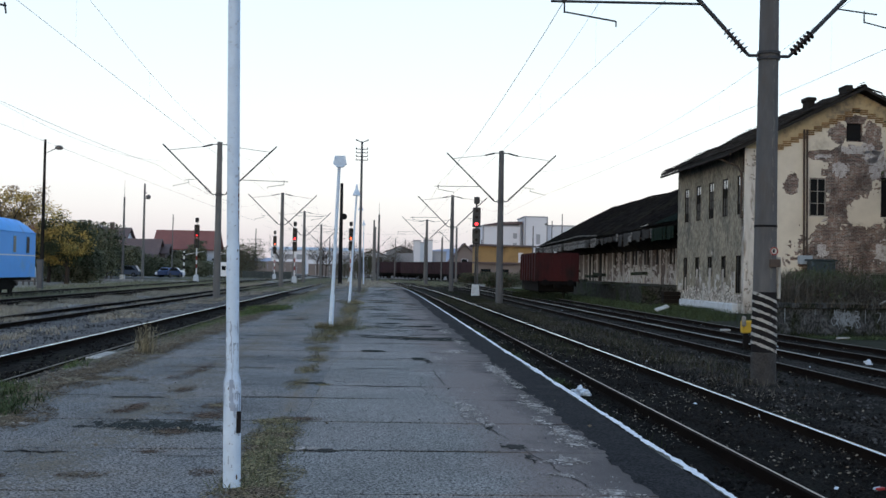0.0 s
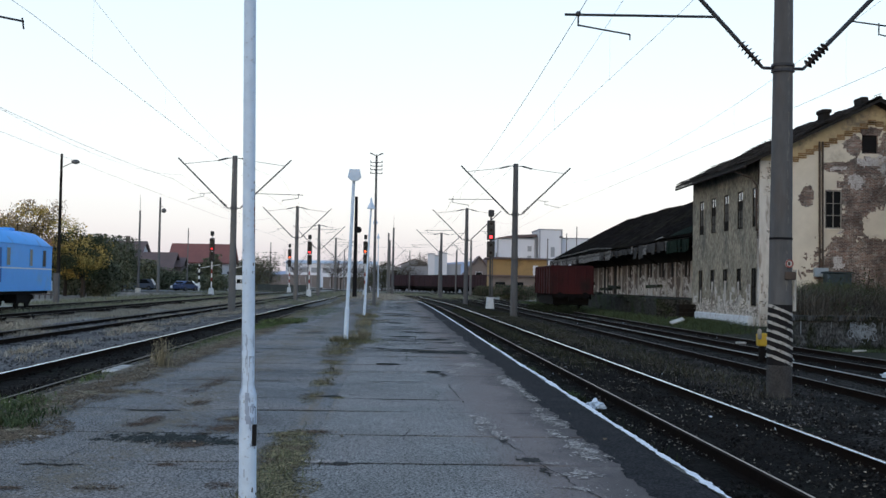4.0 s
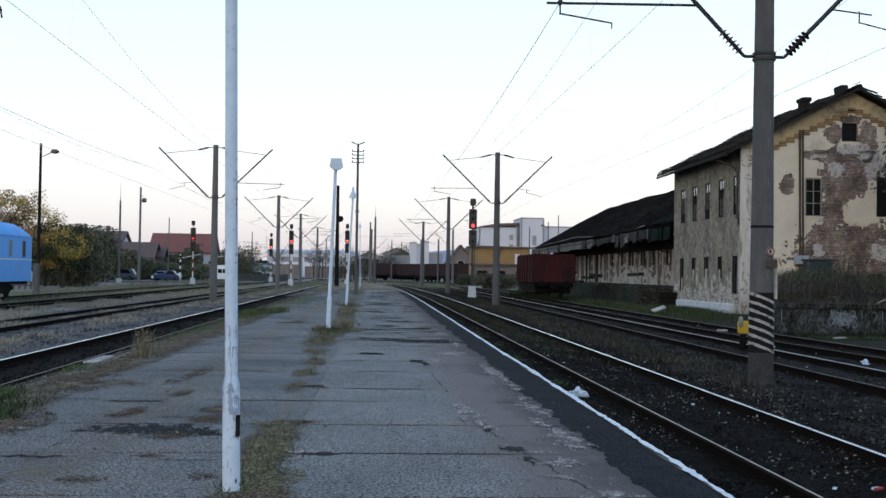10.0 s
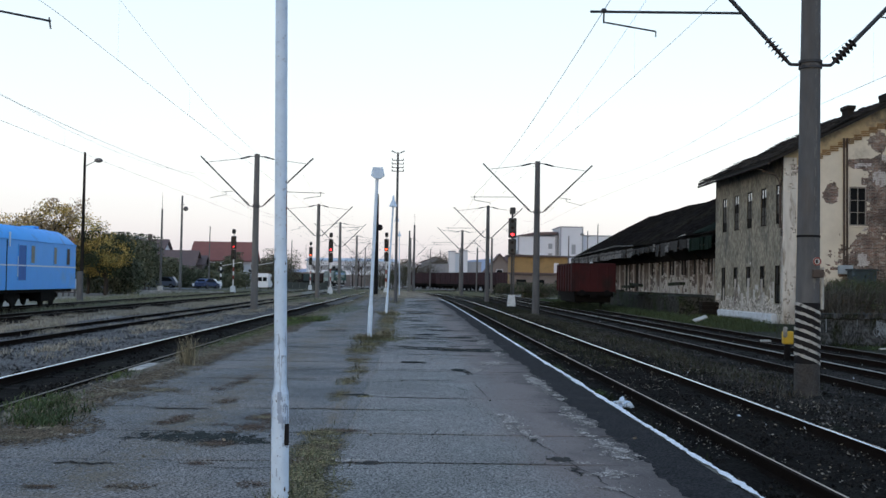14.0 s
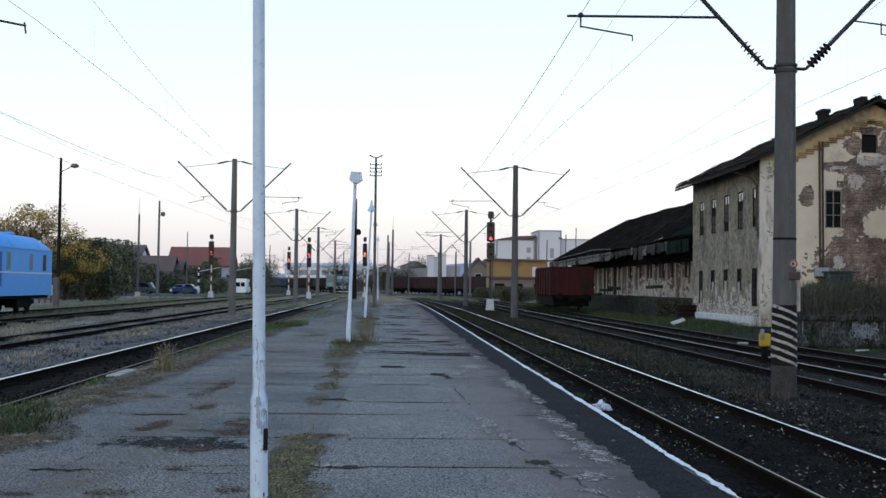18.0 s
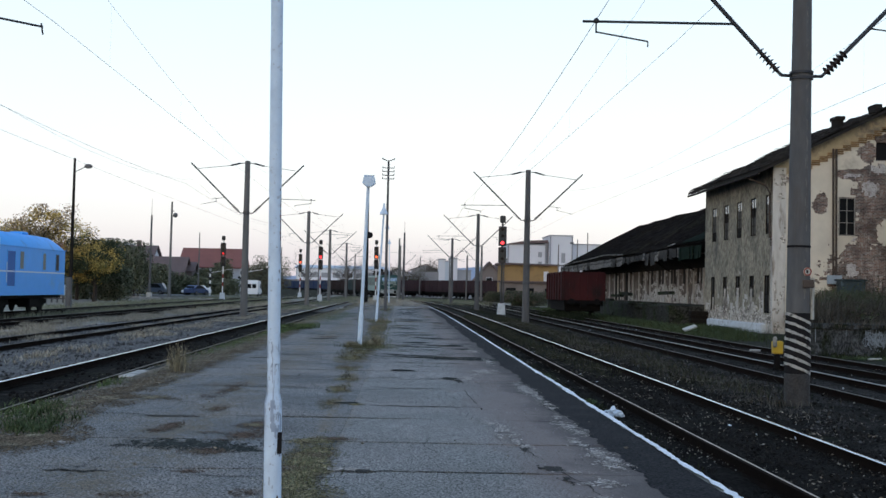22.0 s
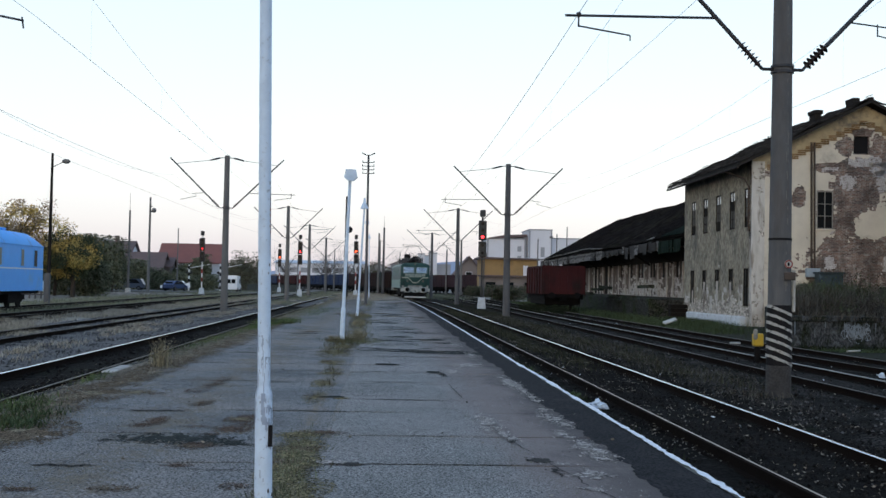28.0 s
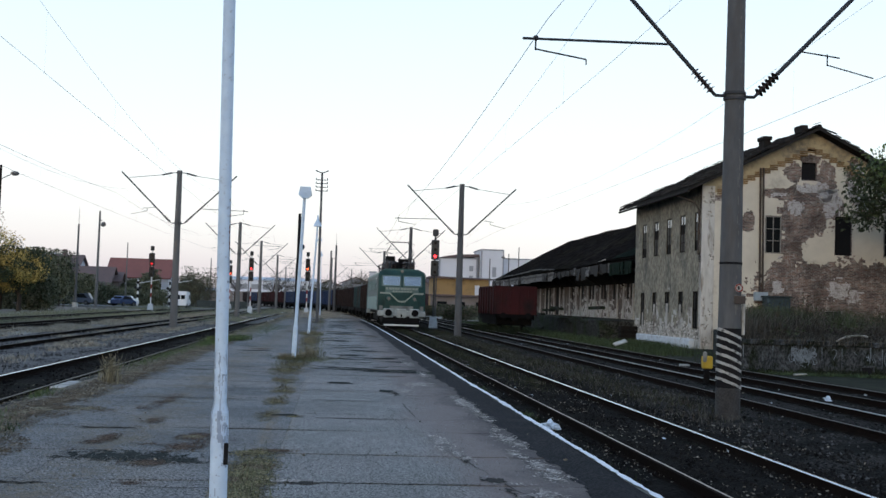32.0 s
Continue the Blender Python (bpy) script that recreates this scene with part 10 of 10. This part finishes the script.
def stones(name, x0, x1, y0, y1, n, size, label, z=-0.25, material="stone"):
    base = np.array([(1, 0, 0), (-0.9, 0.2, 0), (0, 1, 0.1), (0.1, -1, 0), (0.1, 0.1, 0.8), (0, 0, -0.5)], float)
    tri = np.array([(0, 2, 4), (2, 1, 4), (1, 3, 4), (3, 0, 4), (2, 0, 5), (1, 2, 5), (3, 1, 5), (0, 3, 5)])
    c = clustered(x0, x1, y0, y1, n, 1.8, z)
    s = size * (0.5 + RNG.random(n) ** 2 * 1.3)
    v = base[None] * (0.7 + 0.6 * RNG.random((n, 6, 1)))
    a = RNG.random(n) * math.tau
    ca, sa = np.cos(a)[:, None], np.sin(a)[:, None]
    v = np.stack([v[..., 0] * ca - v[..., 1] * sa, v[..., 0] * sa + v[..., 1] * ca, v[..., 2]], -1) * s[:, None, None] + c[:, None]
    f = (tri[None] + 6 * np.arange(n)[:, None, None]).reshape(-1, 3)
    tagged(raw(name, v.reshape(-1, 3).tolist(), f.tolist(), material), label, "stones", kind="stuff")


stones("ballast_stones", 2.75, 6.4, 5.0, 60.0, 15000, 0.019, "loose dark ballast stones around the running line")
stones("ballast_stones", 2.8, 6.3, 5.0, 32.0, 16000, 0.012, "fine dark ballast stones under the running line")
stones("ballast_stones", 5.6, 9.0, 9.0, 50.0, 1500, 0.02, "pale and grey stones between the running line and the siding", material="stone_grey")
stones("ballast_stones", 6.2, 13.0, 9.0, 60.0, 9000, 0.022, "loose dark ballast stones around the sidings")
stones("ballast_stones", -7.5, -5.1, 12.0, 60.0, 3000, 0.03, "dark ballast stones beside the platform edge")
stones("ballast_stones", -13.5, -7.4, 12.0, 90.0, 11000, 0.027, "grey ballast stones around the far tracks", material="stone_grey")
stones("grit", -4.9, 1.9, 5.5, 34.0, 15000, 0.005, "loose grit and pebbles on the asphalt", z=0.002, material="grit")


def flakes(name, x0, x1, y0, y1, n, size, material, label, z):
    pts = clustered(x0, x1, y0, y1, n, 1.6, z)
    pts[:, 2] += 0.015 * RNG.random(n)
    ob = leaf_mesh(name, pts, size, material, flat=0.75)
    tagged(ob, label, "fallen leaves", kind="stuff")


flakes("fallen_leaves", 2.9, 6.3, 5.0, 40.0, 3600, 0.017, "dead_leaf", "fallen brown leaves in the track bed", -0.23)
flakes("fallen_leaves", -4.95, -4.0, 10.0, 42.0, 1200, 0.02, "dead_leaf", "fallen brown leaves along the platform's grassy edge", 0.01)
flakes("fallen_leaves", -4.9, 2.4, 5.0, 45.0, 150, 0.02, "dead_leaf", "fallen brown leaves on the platform", 0.012)
flakes("fallen_leaves", 6.2, 13.5, 9.0, 60.0, 900, 0.02, "dead_leaf", "fallen brown leaves between the sidings", -0.23)
flakes("paper_scraps", 3.0, 6.2, 7.0, 40.0, 26, 0.028, "plastic", "small pale scraps of litter in the track bed", -0.22)
flakes("paper_scraps", 6.5, 13.0, 14.0, 60.0, 22, 0.035, "plastic", "small pale scraps of litter between the sidings", -0.23)


def crumpled(name, at, size, material, label, category, seed):
    t = thing(name, at, label, category)
    bm = B()
    bmesh.ops.create_icosphere(bm, subdivisions=3, radius=1.0)
    for v in bm.verts:
        k = 1 + 0.9 * noise.noise(v.co * 1.7 + Vector((seed, 0, 0))) + 0.4 * noise.noise(v.co * 5 + Vector((0, seed, 0)))
        v.co = Vector((v.co.x * size[0] * k, v.co.y * size[1] * k, max(v.co.z * size[2] * k, -size[2] * 0.6)))
    part("film", bm, material, t)


crumpled("plastic_bag", (2.93, 16.6, -0.12), (0.12, 0.10, 0.07), "plastic", "crumpled pale plastic bag against the platform edge", "plastic bag", 1.0)
crumpled("plastic_bag", (4.55, 9.0, -0.2), (0.10, 0.06, 0.05), "plastic", "torn pale plastic wrapper between the rails", "wrapper", 2.0)
crumpled("plastic_bag", (10.5, 24.3, -0.20), (0.08, 0.06, 0.06), "plastic", "small pale plastic bag on the siding", "plastic bag", 3.0)
packet = thing("card_packet", (4.36, 9.82, -0.225), "crushed red and white card packet in the track bed", "packet", turn=35)
bm = B()
box(bm, -0.045, 0.045, -0.03, 0.012, 0, 0.022, 0.004)
part("red_half", bm, "packet_red", packet, "red printed half")
bm = B()
box(bm, -0.045, 0.045, 0.0125, 0.035, 0, 0.021, 0.004)
part("white_half", bm, "plastic", packet, "white half")
bm = B()
box(bm, -0.12, 0.12, -0.38, 0.38, -0.04, 0.04, 0.02)
slab = thing("pale_board", (13.6, 55.0, 0.05), "pale broken board leaning on the grass bank", "board")
slab.matrix_basis = pose(13.6, 55.0, 0.02, 18, 25, -60)
part("plank", bm, "block", slab)
bm = B()
box(bm, -0.16, 0.16, -0.10, 0.10, 0, 0.06, 0.01)
slab = thing("pale_plank", (11.85, 39.0, -0.26), "short pale plank lying by the siding", "plank")
part("plank", bm, "block", slab)
yb = thing("switch_box", (9.44, 29.3, -0.34), "yellow point-switch box on a pale post", "switch box")
bm = B()
box(bm, -0.12, 0.14, -0.10, 0.10, 0.49, 0.82, 0.03)
part("case", bm, "yellow", yb, "yellow case")
bm = B()
box(bm, -0.16, -0.05, -0.20, -0.12, 0.66, 0.94, 0.035)
part("cap", bm, "edge", yb, "pale rounded stub beside the case")
bm = B()
box(bm, -0.07, 0.07, -0.07, 0.07, 0.0, 0.48, 0.02)
part("foot", bm, "under", yb)

# things on and before the old dock
pipe = thing("bent_pipe", (0, 0, 0), "pale bent pipe lying on the dock wall's top", "pipe")
bm = B()
line(bm, [(15.9 + 0.11 * k, 35.90 - 0.013 * k, 0.815 + 0.20 * math.sin(k / 9.0 * 2.2) ** 0.8) for k in range(10)], 0.03, 8)
part("tube", bm, "edge", pipe, smooth=True)
niche = thing("drain_opening", (16.9, 35.84, -0.14), "dark square drain opening in the dock wall", "drain", turn=-7.06)
bm = B()
for a, b, c, d in ((-0.24, -0.17, -0.2, 0.2), (0.17, 0.24, -0.2, 0.2), (-0.17, 0.17, 0.13, 0.2)):
    box(bm, a, b, -0.05, 0.02, c, d, 0.01)
part("surround", bm, "dock", niche, "rough concrete surround")
# flat black plate paints the depth of the drain
bm = B()
box(bm, -0.17, 0.17, -0.035, -0.015, -0.2, 0.13)
part("mouth", bm, "void", niche, "black sheet painting the shade in the drain mouth")
cab = thing("metal_cabinet", (22.25, 57.2, 0.76), "dull teal metal cabinet under the meter box", "cabinet")
bm = B()
box(bm, -0.62, 0.62, -0.35, 0.35, 0.0, 1.72, 0.04)
part("case", bm, "teal_metal", cab)
bm = B()
box(bm, -0.69, 0.69, -0.42, 0.42, 1.72, 1.80, 0.02)
part("lid", bm, "teal_metal", cab, "overhanging lid")
for x in (-0.32, 0.32):
    bm = B()
    box(bm, x - 0.27, x + 0.27, -0.375, -0.352, 0.12, 1.60, 0.01)
    part("door", bm, "teal_metal", cab)
stack = thing("sleeper_stack", (18.6, 70.6, -0.34), "stack of old dark sleepers beside the shed dock", "sleepers", turn=8)
for j in range(4):
    for k in range(3):
        bm = B()
        box(bm, -1.25 + 0.06 * ((j * 3 + k) % 3), 1.25 + 0.05 * ((j + k) % 3), -0.40 + 0.27 * k, -0.16 + 0.27 * k, 0.24 * j, 0.24 * j + 0.225, 0.015)
        part("timber", bm, "sleeper", stack)
tube = thing("pale_pipe", (14.3, 34.9, -0.27), "short pale pipe lying in the grass by the dock wall", "pipe", turn=12)
bm = B()
rod(bm, (-0.24, 0, 0.03), (0.22, 0, 0.05), 0.03, 0.026, seg=8)
part("tube", bm, "block", tube)

# ---------------------------------------------------------------- road, crossing, cars


def road():
    bm = B()
    box(bm, -75, -18, 165, 180, GROUND - 0.1, GROUND + 0.22)
    tagged(part("road", bm, "road"), "grey asphalt road near the level crossing", "road", kind="structure")


road()


def car(at, turn, paint, label, van=False, estate=False):
    t = thing("car", at, label, "car", "cars by the crossing", turn=turn)
    L, h = (2.5, 2.4) if van else (2.3, 1.68) if estate else (2.1, 1.47)
    if van:
        prof = [(-L, 0.35), (L, 0.35), (L, 0.9), (L - 0.7, 1.15), (L - 1.25, 2.3), (-L + 0.1, h), (-L, 1.2)]
    else:
        prof = [(-L, 0.35), (L, 0.35), (L, 0.72), (L - 0.9, 0.95), (L - 1.5, h - 0.05), (-L + (0.5 if estate else 1.1), h), (-L + (0.1 if estate else 0.25), 1.0), (-L, 0.9)]
    bm = B()
    prism(bm, prof, -0.85, 0.85)
    bmesh.ops.bevel(bm, geom=bm.edges[:], offset=0.05, segments=2, affect="EDGES")
    body = part("body", bm, paint, t, smooth=False)
    for s in (-1, 1):
        bm = B()
        za, zb = (1.25, 1.9) if van else (1.02, h - 0.10)
        x1 = L - 1.35 if van else L - 1.55
        prism(bm, [(-L + 0.5 if not van else 0.1, za), (x1 + 0.35, za), (x1, zb), (-L + 1.1 if not van else 0.1, zb)], s * 0.855 - 0.01, s * 0.855 + 0.01)
        part("side_window", bm, "glass", body)
    bm = B()
    if van:
        box(bm, -L - 0.02, -L + 0.1, -0.62, -0.06, 1.25, 1.85)
        box(bm, -L - 0.02, -L + 0.1, 0.06, 0.62, 1.25, 1.85)
    else:
        box(bm, -L + 0.45, -L + 0.6, -0.6, 0.6, 1.05, 1.35)
    part("rear_window", bm, "glass", body)
    for x in (-L + 0.75, L - 0.8):
        for s in (-1, 1):
            bm = B()
            rod(bm, (x, s * 0.70, 0.32), (x, s * 0.90, 0.32), 0.32, seg=18)
            wh = part("wheel", bm, "rubber", t, "black tyre")
            bm = B()
            rod(bm, (x, s * 0.88, 0.32), (x, s * 0.915, 0.32), 0.19, seg=12)
            part("rim", bm, "mast", wh)
    return t


ROAD = GROUND + 0.22
car((-37.6, 172.0, ROAD), 180, "car_slate", "slate-blue estate car on the road", estate=True)
car((-31.3, 174.4, ROAD), 180, "car_white", "white car on the road by the crossing")
car((-30.6, 170.4, ROAD), 68, "car_blue", "dark blue car beside the white car")
car((-22.2, 170.5, ROAD), 90, "car_white", "white van seen from behind at the level crossing", van=True)


def barrier(at, label):
    t = thing("crossing_barrier", at, label, "level crossing barrier")
    bm = B()
    rod(bm, (0, 0, 0), (0, 0, 4.2), 0.13, seg=10)
    b = part("post", bm, "white_steel", t, "white post")
    for k in range(4):
        bm = B()
        rod(bm, (0, 0, 0.5 + 1.0 * k), (0, 0, 1.0 + 1.0 * k), 0.14, seg=10)
        part("dark_band", bm, "black_paint", b, "dark painted band")
    bm = B()
    rod(bm, (-0.3, 0, 3.6), (3.2, 0, 4.3), 0.05, 0.03, seg=8)
    part("boom", bm, "white_steel", t, "raised white boom")
    for x in (-0.3, 0.3):
        bm = B()
        rod(bm, (x, -0.1, 3.0), (x, -0.2, 3.0), 0.2, seg=12)
        part("warning_lamp", bm, "signal", t, "unlit warning lamp")


barrier((-29.9, 178.0, GROUND), "white and black level crossing post with boom")
barrier((-24.6, 174.0, GROUND), "white and black level crossing post at the track side")
f = thing("picket_fence", (-31.0, 103.0, GROUND), "low pale wooden fence behind the coach", "fence")
first = None
for k in range(8):
    m = pose(-2.2 + 0.5 * k, 0, 0)
    if first is None:
        bm = B()
        box(bm, -0.07, 0.07, -0.03, 0.03, 0, 1.15, 0.01)
        first = part("picket", bm, "wood_grey", f)
        first.matrix_basis = m
    else:
        shared("picket", first, m)
bm = B()
for z in (0.3, 0.85):
    box(bm, -2.3, 1.5, 0.03, 0.09, z, z + 0.12)
part("fence_rail", bm, "wood_grey", f)
# made-up row of dark sheets in place of unclear greyish clutter
f = thing("green_fence", (-23.5, 199.0, GROUND), "low dark sheets standing in for clutter behind the white van", "fence")
for k in range(7):
    bm = B()
    box(bm, 1.2 * k, 1.2 * k + 1.18, 0, 0.06, 0.1, 1.3, 0.01)
    part("sheet", bm, "green_fence", f)
low = thing("trackside_beam", (-34.0, 133.0, GROUND), "long pale concrete kerb along the outer siding", "kerb")
bm = B()
box(bm, -6.0, 12.0, -0.2, 0.2, 0.0, 0.32, 0.03)
part("beam", bm, "edge", low)


def motions():
    times = [0.0, 2.0, 4.0, 6.0, 8.0, 10.0] + [10.0 + 0.5 * k for k in range(1, 45)]
    for ob, back, half in TRAIN:
        walk(ob, [(t, train_pose(t, back, half)) for t in times])


motions()
